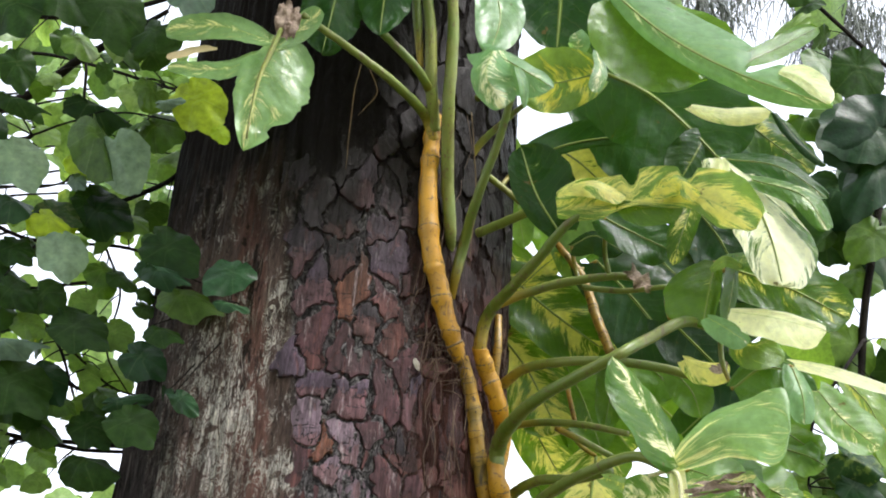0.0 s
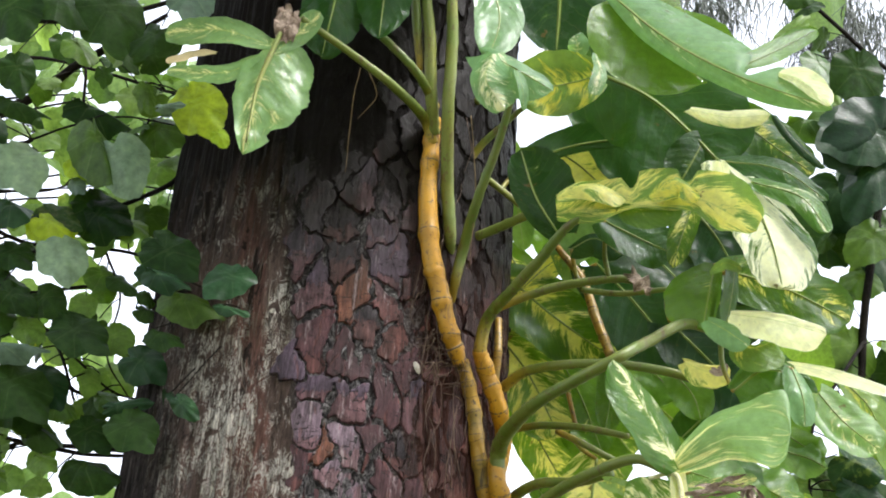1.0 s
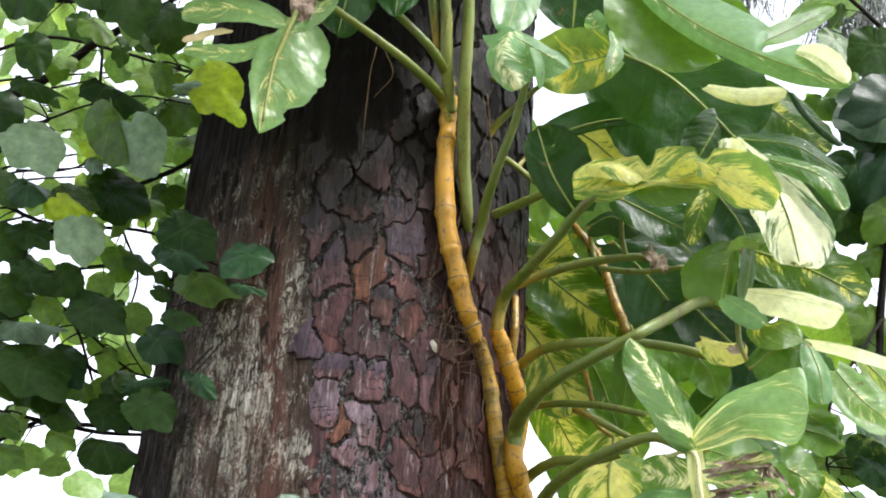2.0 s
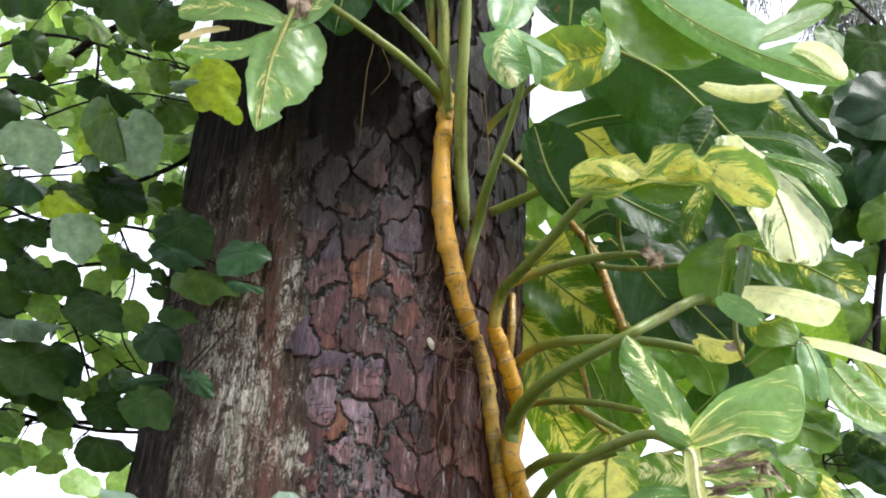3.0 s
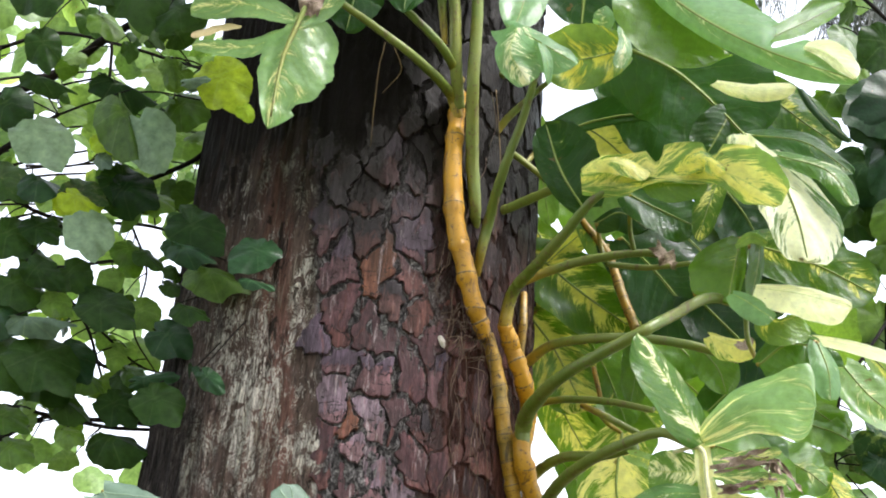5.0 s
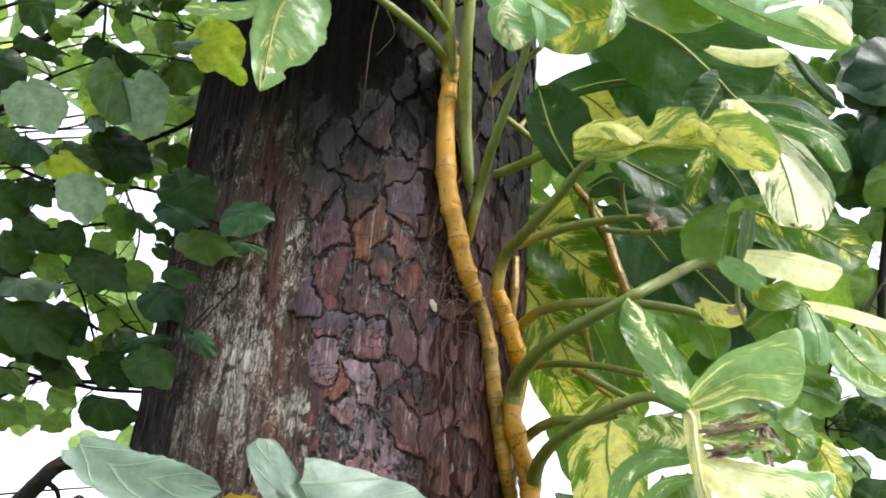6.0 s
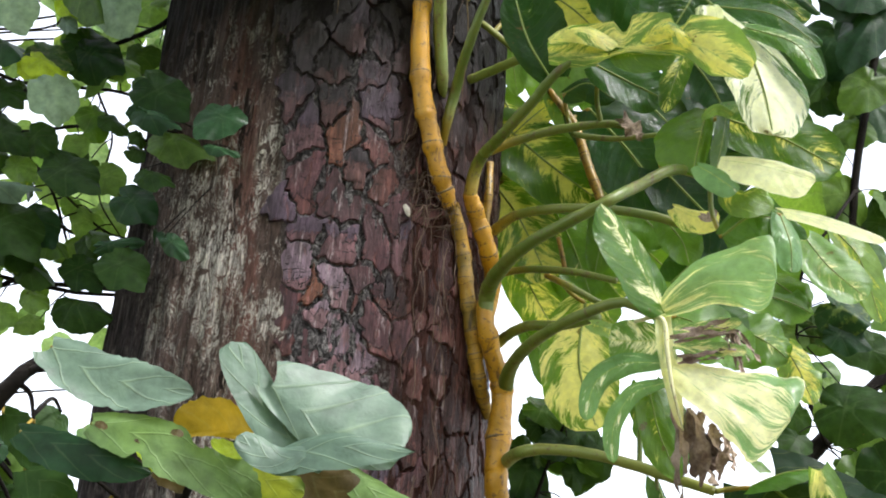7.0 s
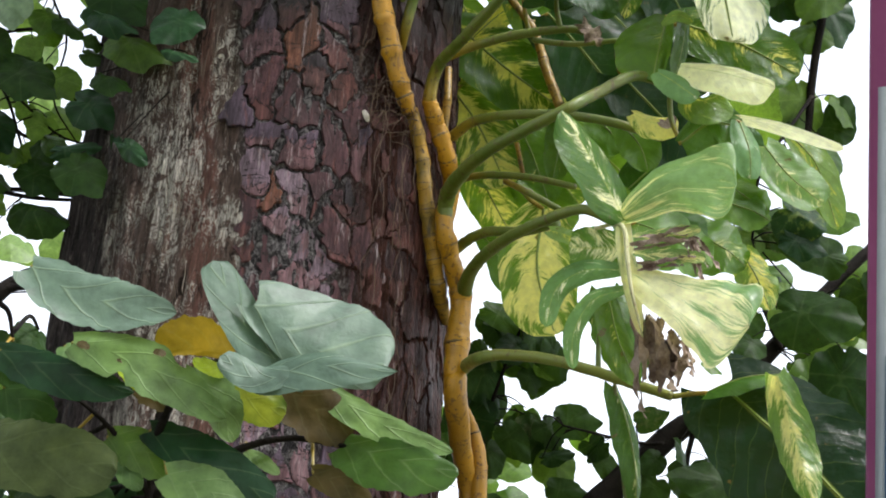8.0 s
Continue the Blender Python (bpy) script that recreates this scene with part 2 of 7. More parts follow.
def shrub_leaf_material(name, top, other, yellow, share=0.35, rough=0.42, spec=0.28, veins=0.22, glow=0.35, ridge=0.35):
    """Rounded leaf with veins that spread from the stalk."""
    n = Nodes(name)
    part_uv = n.add("SeparateXYZ", {0: n.add("UVMap").outputs[0]})
    turn, rho = part_uv.outputs[0], n.maths("ABSOLUTE", part_uv.outputs[1])
    rnd = n.add("ObjectInfo").outputs["Random"]
    isl = n.add("NewGeometry").outputs["Random Per Island"]
    both = n.maths("FRACT", n.maths("ADD", rnd, isl))
    co = n.add("TexCoord").outputs["Object"]
    blot = n.noise(co, 5.0, 5.0, 0.65)
    base = n.ramp(n.maths("ADD", n.maths("MULTIPLY", both, 0.8), n.maths("MULTIPLY", blot, 0.35)), (0.15, top), (0.6, other), (0.97, other), (1.05 / 1.06, yellow))
    ray = n.maths("ABSOLUTE", n.maths("SINE", n.maths("MULTIPLY", turn, 4.0 * math.pi)))
    line = n.add("MapRange", {0: n.maths("MULTIPLY", ray, rho), 1: 0.0, 2: 0.11, 3: 1.0, 4: 0.0}).outputs[0]
    net = n.noise(n.add("NewGeometry").outputs["Position"], 75.0, 3.0, 0.5, 0.4)
    base = n.mix(n.maths("MULTIPLY", line, veins), base, n.mix(0.5, base, (0.40, 0.50, 0.25)))
    base = n.mix(n.ramp(n.noise(co, 22.0, 4.0), (0.70, (0, 0, 0)), (0.73, (0.8, 0.8, 0.8))), base, (0.09, 0.05, 0.02))
    base = n.mix(0.8, base, n.ramp(n.noise(n.add("NewGeometry").outputs["Position"], 55.0, 6.0, 0.65), (0.35, (0.62, 0.62, 0.62)), (0.5, (1, 1, 1)), (0.66, (1.4, 1.35, 1.3))), "MULTIPLY")
    relief = n.maths("ADD", n.maths("MULTIPLY", line, -ridge), n.maths("ADD", n.maths("MULTIPLY", net, 0.7), blot))
    return n.surface(base, rough, n.bump(relief, 0.4, 0.004), spec, n.mix(glow, n.mix(1.0, base, (2.0, 1.9, 1.0), "MULTIPLY"), (0.26, 0.42, 0.01)), share)


def stem_material(name, young, old, ring, speck, foot=False, joints=0.0):
    n = Nodes(name)
    co = n.add("TexCoord").outputs["Object"]
    uv = n.add("UVMap").outputs[0]
    along = n.noise(n.stretch(co, (1.0, 1.0, 0.22)), 90.0, 5.0, 0.6)
    broad = n.noise(co, 13.0, 4.0, 0.6, 0.4)
    base = n.mix(n.ramp(broad, (0.38, (0, 0, 0)), (0.62, (1, 1, 1))), young, old)
    base = n.mix(n.maths("MULTIPLY", along, 0.45), base, ring)
    if foot:
        run = n.add("SeparateXYZ", {0: uv}).outputs[0]
        base = n.mix(n.add("MapRange", {0: run, 1: 0.01, 2: 0.07, 3: 0.6, 4: 0.0}).outputs[0], base, (0.46, 0.26, 0.02))
    scar = n.noise(co, 120.0, 5.0, 0.65)
    base = n.mix(n.ramp(scar, (0.58, (0, 0, 0)), (0.65, (0.85, 0.85, 0.85))), base, speck)
    if joints:
        run = n.maths("ADD", n.maths("DIVIDE", n.add("SeparateXYZ", {0: uv}).outputs[0], joints), n.maths("MULTIPLY", broad, 1.0))
        at = n.maths("FRACT", run)
        base = n.mix(n.maths("MULTIPLY", n.maths("LESS_THAN", at, n.maths("MULTIPLY", scar, 0.0020 / joints)), 0.55), base, speck)
        dirt = n.add("MapRange", {0: at, 1: 0.0, 2: 0.35, 3: 0.5, 4: 0.0}).outputs[0]
        base = n.mix(n.maths("MULTIPLY", dirt, along), base, speck)
    split = n.noise(n.stretch(co, (1.0, 1.0, 0.10)), 60.0, 6.0, 0.7, 0.3)
    base = n.mix(n.ramp(split, (0.57, (0, 0, 0)), (0.63, (0.75, 0.75, 0.75))), base, speck)
    return n.surface(base, 0.42, n.bump(along, 0.35, 0.004), 0.5)


def plain_material(name, a, b, scale, rough=0.7, bump=0.3, spec=0.3):
    n = Nodes(name)
    co = n.add("TexCoord").outputs["Object"]
    one, two = n.noise(co, scale, 4.0), n.noise(co, scale * 7, 6.0, 0.65)
    base = n.mix(n.ramp(n.maths("ADD", n.maths("MULTIPLY", one, 0.6), n.maths("MULTIPLY", two, 0.4)), (0.35, (0, 0, 0)), (0.65, (1, 1, 1))), a, b)
    return n.surface(base, rough, n.bump(two, bump, 0.004), spec)


BARK_PLATE = bark_plate_material()
BARK_CORE = bark_core_material()
VINE_LEAF = vine_leaf_material()
SHRUB_LEAF = shrub_leaf_material("shrub_leaf", (0.026, 0.072, 0.014), (0.080, 0.150, 0.026), (0.26, 0.30, 0.03), 0.42, 0.40, 0.32, 0.2, 0.22, 0.1)
BLUE_LEAF = shrub_leaf_material("blue_green_leaf", (0.048, 0.093, 0.064), (0.084, 0.134, 0.098), (0.13, 0.20, 0.12), 0.16, 0.47, 0.42, 0.22, 0.12, 0.22)
# paler copy of the blue-green leaf; strong light is put into its colour
PALE_LEAF = shrub_leaf_material("pale_leaf", (0.14, 0.22, 0.14), (0.21, 0.29, 0.20), (0.24, 0.32, 0.2), 0.25, 0.45, 0.4, 0.10, 0.1, 0.1)
# dark green leaf, its colour lowered further for shade within the foliage
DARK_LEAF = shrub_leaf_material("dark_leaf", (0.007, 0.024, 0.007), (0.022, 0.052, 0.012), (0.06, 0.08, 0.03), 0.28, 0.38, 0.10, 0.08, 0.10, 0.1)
FAR_LEAF = shrub_leaf_material("far_leaf", (0.06, 0.125, 0.035), (0.12, 0.20, 0.06), (0.3, 0.38, 0.10), 0.45, 0.45, 0.3, 0.2, 0.15)
YELLOW_LEAF = shrub_leaf_material("yellow_leaf", (0.22, 0.37, 0.012), (0.32, 0.42, 0.02), (0.4, 0.14, 0.02), 0.4, 0.45)
def fibre_material():
    n = Nodes("bark_fibre")
    isl = n.add("NewGeometry").outputs["Random Per Island"]
    co = n.add("TexCoord").outputs["Object"]
    base = n.ramp(isl, (0.0, (0.030, 0.018, 0.014)), (0.4, (0.09, 0.052, 0.04)), (0.7, (0.16, 0.12, 0.09)), (1.0, (0.36, 0.32, 0.27)))
    return n.surface(crown_shade(n, co, n.mix(n.noise(co, 120.0), base, (0.12, 0.08, 0.06))), 0.8)


FIBRE = fibre_material()
BROWN_LEAF = shrub_leaf_material("brown_leaf", (0.045, 0.030, 0.016), (0.075, 0.052, 0.022), (0.12, 0.06, 0.02), 0.25, 0.5, 0.2, 0.1, 0.1, 0.0)
LIGHT_LEAF = shrub_leaf_material("light_green_leaf", (0.060, 0.140, 0.032), (0.120, 0.205, 0.062), (0.3, 0.36, 0.08), 0.22, 0.46, 0.42, 0.2, 0.15, 0.2)
# blue-green leaf darkened in its colour for leaves that hang in shade
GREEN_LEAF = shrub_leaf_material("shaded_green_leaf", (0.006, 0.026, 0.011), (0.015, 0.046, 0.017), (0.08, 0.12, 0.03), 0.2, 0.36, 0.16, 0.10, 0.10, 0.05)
AMBER_LEAF = shrub_leaf_material("amber_leaf", (0.20, 0.125, 0.008), (0.27, 0.18, 0.012), (0.3, 0.2, 0.02), 0.4, 0.5, 0.2, 0.1, 0.1, 0.0)
STEM_YELLOW = stem_material("yellow_stem", (0.58, 0.30, 0.013), (0.40, 0.215, 0.014), (0.30, 0.11, 0.01), (0.10, 0.05, 0.022), joints=0.085)
STEM_OLD = stem_material("old_stem", (0.50, 0.27, 0.018), (0.22, 0.16, 0.030), (0.16, 0.075, 0.020), (0.022, 0.015, 0.012), joints=0.024)
PETIOLE = stem_material("petiole_green", (0.095, 0.145, 0.017), (0.145, 0.172, 0.027), (0.075, 0.115, 0.014), (0.10, 0.07, 0.03), True)
PETIOLE_PALE = stem_material("petiole_pale", (0.165, 0.215, 0.045), (0.205, 0.21, 0.036), (0.12, 0.15, 0.025), (0.12, 0.08, 0.03))
CREAM_RIB = stem_material("cream_rib", (0.50, 0.50, 0.26), (0.58, 0.56, 0.34), (0.42, 0.44, 0.18), (0.30, 0.22, 0.12))
LEAF_RIB = stem_material("leaf_rib", (0.19, 0.27, 0.045), (0.25, 0.31, 0.07), (0.16, 0.23, 0.035), (0.20, 0.20, 0.05))
NODE_SCAR = plain_material("node_scar", (0.10, 0.062, 0.03), (0.24, 0.17, 0.09), 60.0)
ROOT = plain_material("aerial_root", (0.05, 0.03, 0.022), (0.16, 0.11, 0.08), 50.0)
TWIG = plain_material("dark_twig", (0.006, 0.005, 0.005), (0.020, 0.016, 0.013), 40.0, 0.85, 0.6, 0.1)
TAN = plain_material("tan_dry_leaf", (0.42, 0.33, 0.17), (0.56, 0.45, 0.26), 40.0, 0.7, 0.4)
DRY = plain_material("dry_leaf", (0.10, 0.058, 0.042), (0.40, 0.31, 0.25), 30.0, 0.75, 0.8)
SOIL = plain_material("grass_ground", (0.05, 0.075, 0.025), (0.12, 0.10, 0.06), 3.0, 0.9, 0.8)


# ---- builders ----
def link_mesh(name, verts, faces, mat, parent=None, uvs=None, label=""):
    me = bpy.data.meshes.new(name)
    me.from_pydata([tuple(v) for v in verts], [], [tuple(f) for f in faces])
    me.materials.append(mat)
    if uvs is not None:
        layer = me.uv_layers.new(name="UVMap")
        loops = np.empty(len(me.loops), dtype=np.int32)
        me.loops.foreach_get("vertex_index", loops)
        layer.data.foreach_set("uv", np.asarray(uvs, dtype=np.float32)[loops].ravel())
    me.polygons.foreach_set("use_smooth", [True] * len(me.polygons))
    ob = new(name, me)
    ob.parent = parent
    if label:
        tagged(ob, label)
    return ob


def thing(name, label, category, group="", kind="", at=(0, 0, 0)):
    ob = new(name)
    ob.location = at
    ob.empty_display_size = 0.05
    bpy.context.view_layer.update()
    return tagged(ob, label, category, group, kind)


def smooth_line(points, steps):
    p = np.array(points, float)
    p = np.vstack([2 * p[0] - p[1], p, 2 * p[-1] - p[-2]])
    out = []
    for i in range(1, len(p) - 2):
        t = np.linspace(0, 1, steps, endpoint=False)[:, None]
        a, b, c, d = p[i - 1], p[i], p[i + 1], p[i + 2]
        out.append(0.5 * (2 * b + (c - a) * t + (2 * a - 5 * b + 4 * c - d) * t**2 + (3 * b - a - 3 * c + d) * t**3))
    return np.vstack(out + [p[-2][None]])


def sweep(points, radii, seg=10, steps=6, wobble=0.0, seed=0):
    """Vertices, faces and uvs of a tapered round stem along control points."""
    line = smooth_line(points, steps)
    rad = np.interp(np.linspace(0, 1, len(line)), np.linspace(0, 1, len(radii)), radii)
    rng = np.random.default_rng(seed)
    line = line + rng.normal(0, wobble, line.shape) * rad[:, None]
    tang = np.gradient(line, axis=0)
    tang /= np.linalg.norm(tang, axis=1)[:, None]
    ref = np.array([0.31, -0.9, 0.2])
    verts, uvs = [], []
    run = np.r_[0, np.cumsum(np.linalg.norm(np.diff(line, axis=0), axis=1))]
    for c, t, r, s in zip(line, tang, rad, run):
        x = ref - t * (ref @ t)
        x /= np.linalg.norm(x)
        y = np.cross(t, x)
        for k in range(seg):
            ang = 2 * math.pi * k / seg
            verts.append(c + r * (1 + wobble * 0.5 * math.sin(3 * ang + s * 60)) * (math.cos(ang) * x + math.sin(ang) * y))
            uvs.append((s, k / seg))
    faces = [(i * seg + k, i * seg + (k + 1) % seg, (i + 1) * seg + (k + 1) % seg, (i + 1) * seg + k) for i in range(len(line) - 1) for k in range(seg)]
    faces += [tuple(range(seg))[::-1], tuple((len(line) - 1) * seg + k for k in range(seg))]
    return verts, faces, uvs, line


def profile(u, blunt):
    w = (u + 0.03) ** 0.42 * np.maximum(1 - u, 0) ** blunt
    return w / ((0.42 / (0.42 + blunt)) ** 0.42 * (blunt / (0.42 + blunt)) ** blunt)


def blade(base, tip, width, face=(0, -1, 0.3), arch=0.08, fold=0.15, droop=0.0, ruffle=0.03, heart=0.25, notches=(), nu=26, nv=6, seed=0, blunt=0.62, twist=0.0, fan=False):
    """Vertices, faces and uvs of one leaf blade from its base to its tip; face is the way that its upper side looks."""
    base, tip = np.array(base, float), np.array(tip, float)
    a = tip - base
    length = np.linalg.norm(a)
    a /= length
    n = np.array(face, float)
    n -= a * (n @ a)
    n /= np.linalg.norm(n)
    s = np.cross(a, n)
    rng = np.random.default_rng(seed)
    ph = rng.uniform(0, 6.3, 6)
    verts, uvs = [], []
    for i in range(nu + 1):
        u = i / nu
        c = base + a * length * u + n * (arch * length * 4 * u * (1 - u))
        ct, st = math.cos(twist * u), math.sin(twist * u)
        side, nor = s * ct + n * st, n * ct - s * st
        for j in range(2 * nv + 1):
            v = (j - nv) / nv
            hw = width / 2 * float(profile(np.array(u), blunt))
            if fan:
                hw = width / 2 * (0.30 + 0.70 * u**0.8) * (1 if u < 0.88 else max(0.0, 1 - ((u - 0.88) / 0.12) ** 2.6) ** 0.45)
            hw *= 1 + abs(v) ** 3 * (0.035 * math.sin(u * 23 + ph[0] + v) + 0.025 * math.sin(u * 47 + ph[1]))
            for sign, at, wide, deep in notches:
                if v * sign > 0:
                    hw *= 1 - deep * math.exp(-(((u - at) / wide) ** 4))
            av = abs(v)
            lift = -fold * av * hw - droop * av**2.2 * hw
            lift += ruffle * width * av**1.6 * math.sin(u * 13 + ph[2] + (2 if v > 0 else 0)) + 0.35 * ruffle * width * av * math.sin(u * 31 + ph[3])
            lift += 0.0028 * width * math.sin((u - 0.22 * av) * (24 + seed % 7 * 2.5)) * min(1.0, av * 3) * (1 - av * 0.5)
            lift += (0.025 if fan else 0.05) * width * noise.noise((u * 3.5 + seed, v * 1.6, seed * 0.7)) * min(1.0, 4 * u * (1 - u) + av) + 0.018 * width * noise.noise((u * 9 + seed, v * 4, 3.1)) * av
            back = -heart * width * av**1.6 * max(0.0, 1 - u) ** 4 + 0.10 * width * av * math.sin(math.pi * u)
            verts.append(c + side * v * hw + nor * lift + a * back)
            uvs.append((0.5 + 0.35 * v + 0.22 * u, max(u, 0.02)) if fan else (u, v))
    m = 2 * nv + 1
    faces = [(i * m + j, (i + 1) * m + j, (i + 1) * m + j + 1, i * m + j + 1) for i in range(nu) for j in range(m - 1)]
    return verts, faces, uvs


def lamina(spine, left, right, face=(0, -1, 0.3), lift=(0.0, 0.0), curl=(0.0, 0.0), ruffle=0.02, heart=0.18, blunt=0.5, notches=(), nu=30, nv=7, seed=0, ragged=0.02, fan=False):
    """A large leaf blade along a bent midrib. left and right are the half-widths as one looks from base to tip at its face; lift and curl
    (radians) raise and roll each half."""
    line = smooth_line(spine, 12)
    run = np.r_[0, np.cumsum(np.linalg.norm(np.diff(line, axis=0), axis=1))]
    length = run[-1]
    at = np.linspace(0, length, nu + 1)
    mid = np.stack([np.interp(at, run, line[:, k]) for k in range(3)], 1)
    tang = np.gradient(mid, axis=0)
    tang /= np.linalg.norm(tang, axis=1)[:, None]
    ph = np.random.default_rng(seed).uniform(0, 6.3, 8)
    verts, uvs = [], []
    width = left + right
    for i in range(nu + 1):
        u, a = i / nu, tang[i]
        n = np.array(face, float)
        n -= a * (n @ a)
        n /= np.linalg.norm(n)
        s = np.cross(a, n)
        halves = []
        for sign, half, up, roll, ph0 in ((-1, left, lift[0], curl[0], 0), (1, right, lift[1], curl[1], 3)):
            hw = half * float(profile(np.array(u), blunt))
            if fan:
                hw = half * (0.16 + 0.84 * u**0.9) * (1 if u < 0.8 else max(0.0, 1 - ((u - 0.8) / 0.2) ** 2.4) ** 0.5)
            hw *= 1 + 0.03 * math.sin(u * 9 + ph[ph0]) + 0.018 * math.sin(u * 21 + ph[ph0 + 1])
            hw *= 1 + ragged * (noise.noise((u * 14 + seed, ph0, 0.3)) + 0.7 * noise.noise((u * 34 + seed, ph0, 5.3)))
            for way, place, wide, deep in notches:
                if way == sign:
                    hw *= 1 - deep * math.exp(-(((u - place) / wide) ** 4))
            p, row = np.zeros(3), []
            for j in range(1, nv + 1):
                v = j / nv
                ang = up + roll * v
                p = p + (sign * s * math.cos(ang) + n * math.sin(ang)) * hw / nv
                wave = ruffle * width * v**1.5 * (math.sin(u * 8 + ph[ph0 + 2]) + 0.4 * math.sin(u * 19 + ph[ph0])) * min(1.0, 6 * (1 - u))
                wave += 0.10 * width * noise.noise((u * 2.6 + seed, v * 1.4 * sign, seed * 0.7)) * v + 0.004 * width * math.sin((u - 0.26 * v) * 30) * min(1.0, v * 3)
                back = -heart * width * v**1.6 * max(0.0, 1 - u) ** 4 + 0.08 * width * v * math.sin(math.pi * u)
                row.append((mid[i] + p + n * wave + a * back, (0.5 + 0.35 * v * sign + 0.15 * u, max(u, 0.02)) if fan else (u, sign * v)))
            halves.append(row)
        for q, t in halves[0][::-1] + [(mid[i], (0.5 + 0.15 * u, max(u, 0.02)) if fan else (u, 0.0))] + halves[1]:
            verts.append(q)
            uvs.append(t)
    m = 2 * nv + 1
    faces = [(i * m + j, (i + 1) * m + j, (i + 1) * m + j + 1, i * m + j + 1) for i in range(nu) for j in range(m - 1)]
    return verts, faces, uvs


HEART_TURN = (0, 12, 30, 55, 85, 115, 140, 160, 173, 180)
HEART_REACH = (1.0, 0.88, 0.80, 0.76, 0.72, 0.64, 0.53, 0.38, 0.18, 0.05)
HEART_FINE = np.interp(np.arange(181), HEART_TURN, HEART_REACH)
HEART_SOFT = np.convolve(np.pad(HEART_FINE, 14, mode="reflect"), np.hanning(29) / np.hanning(29).sum(), "valid")
HEART_SOFT[:10] = HEART_SOFT[:10] + (HEART_FINE[:10] - HEART_SOFT[:10]) * 0.8


def heart_blade(base, tip, wide=1.0, face=(0, -1, 0.3), arch=0.05, fold=0.15, droop=0.1, ruffle=0.03, deep=1.0, rings=6, seed=0, around=40):
    """A heart-shaped leaf round the end of its stalk at base; deep shapes the cleft between its lobes."""
    base, tip = np.array(base, float), np.array(tip, float)
    a = tip - base
    length = np.linalg.norm(a)
    a /= length
    n = np.array(face, float)
    n -= a * (n @ a)
    n /= np.linalg.norm(n)
    s = np.cross(a, n)
    ph = np.random.default_rng(seed).uniform(0, 6.3, 5)
    verts, uvs = [base], [(0.5, 0.0)]
    for k in range(1, rings + 1):
        rho = k / rings
        for j in range(around):
            turn = -180 + 360 * (j + 0.5) / around
            at = abs(turn)
            reach = float(HEART_SOFT[int(min(180, round(at)))])
            if at > 130:
                reach = deep * reach + (1 - deep) * 0.5
            reach *= 1 + 0.035 * math.sin(turn * 0.11 + ph[0]) + 0.02 * math.sin(turn * 0.31 + ph[1])
            x = rho * reach * length * math.cos(math.radians(turn))
            y = rho * reach * length * math.sin(math.radians(turn)) * wide
            ay = abs(y) / length
            lift = arch * length * (1 - (x / length - 0.3) ** 2 / 0.5) - fold * ay * length - droop * ay**2 * length
            lift += ruffle * length * rho**3 * (math.sin(turn * 0.075 + ph[2]) + 0.6 * math.sin(turn * 0.16 + ph[3]))
            verts.append(base + a * x + s * y + n * lift)
            uvs.append((at / 180.0, rho))
    faces = [(0, 1 + j, 1 + (j + 1) % around) for j in range(around)]
    for k in range(rings - 1):
        o, p = 1 + k * around, 1 + (k + 1) * around
        faces += [(o + j, p + j, p + (j + 1) % around, o + (j + 1) % around) for j in range(around)]
    return verts, faces, uvs


def join(*pieces):
    verts, faces, uvs = [], [], []
    for v, f, t in pieces:
        k = len(verts)
        verts += list(v)
        uvs += list(t)
        faces += [tuple(i + k for i in g) for g in f]
    return verts, faces, uvs


def bead(at, radius, axis=(0, 0, 1), flat=0.5, seg=10):
    """A rounded ring that sits round a stem, as a leaf scar."""
    w = Vector(axis).normalized()
    x = w.orthogonal().normalized()
    y = w.cross(x)
    rows = [(-1.0, 0.90), (-0.6, 1.08), (0.0, 1.16), (0.6, 1.08), (1.0, 0.90)]
    verts = [Vector(at) + w * (h * radius * flat) + (x * math.cos(2 * math.pi * k / seg) + y * math.sin(2 * math.pi * k / seg)) * radius * r for h, r in rows for k in range(seg)]
    faces = [(i * seg + k, i * seg + (k + 1) % seg, (i + 1) * seg + (k + 1) % seg, (i + 1) * seg + k) for i in range(len(rows) - 1) for k in range(seg)]
    return verts, faces, [(0, 0)] * len(verts)


# ---- ground ----
def build_ground():
    n, size = 60, 400.0
    ax = np.sign(np.linspace(-1, 1, n)) * np.abs(np.linspace(-1, 1, n)) ** 3 * size
    verts = [(x, y, 0.03 * noise.noise((x * 0.7, y * 0.7, 0)) if abs(x) + abs(y) < 40 else 0.0) for y in ax for x in ax]
    faces = [(j * n + i, j * n + i + 1, (j + 1) * n + i + 1, (j + 1) * n + i) for j in range(n - 1) for i in range(n - 1)]
    tagged(link_mesh("ground", verts, faces, SOIL), "grassy earth under the trees, out of sight", "ground", kind="structure")


build_ground()

# ---- pine tree: trunk core, bark plates ----
pine = thing("pine_tree", "old pine trunk with flaking purple-brown bark plates and worn fibres", "tree")


def trunk_radius(z):
    return 0.30 + 0.029 * (2.84 - z) + 0.16 * math.exp(-z / 0.25)


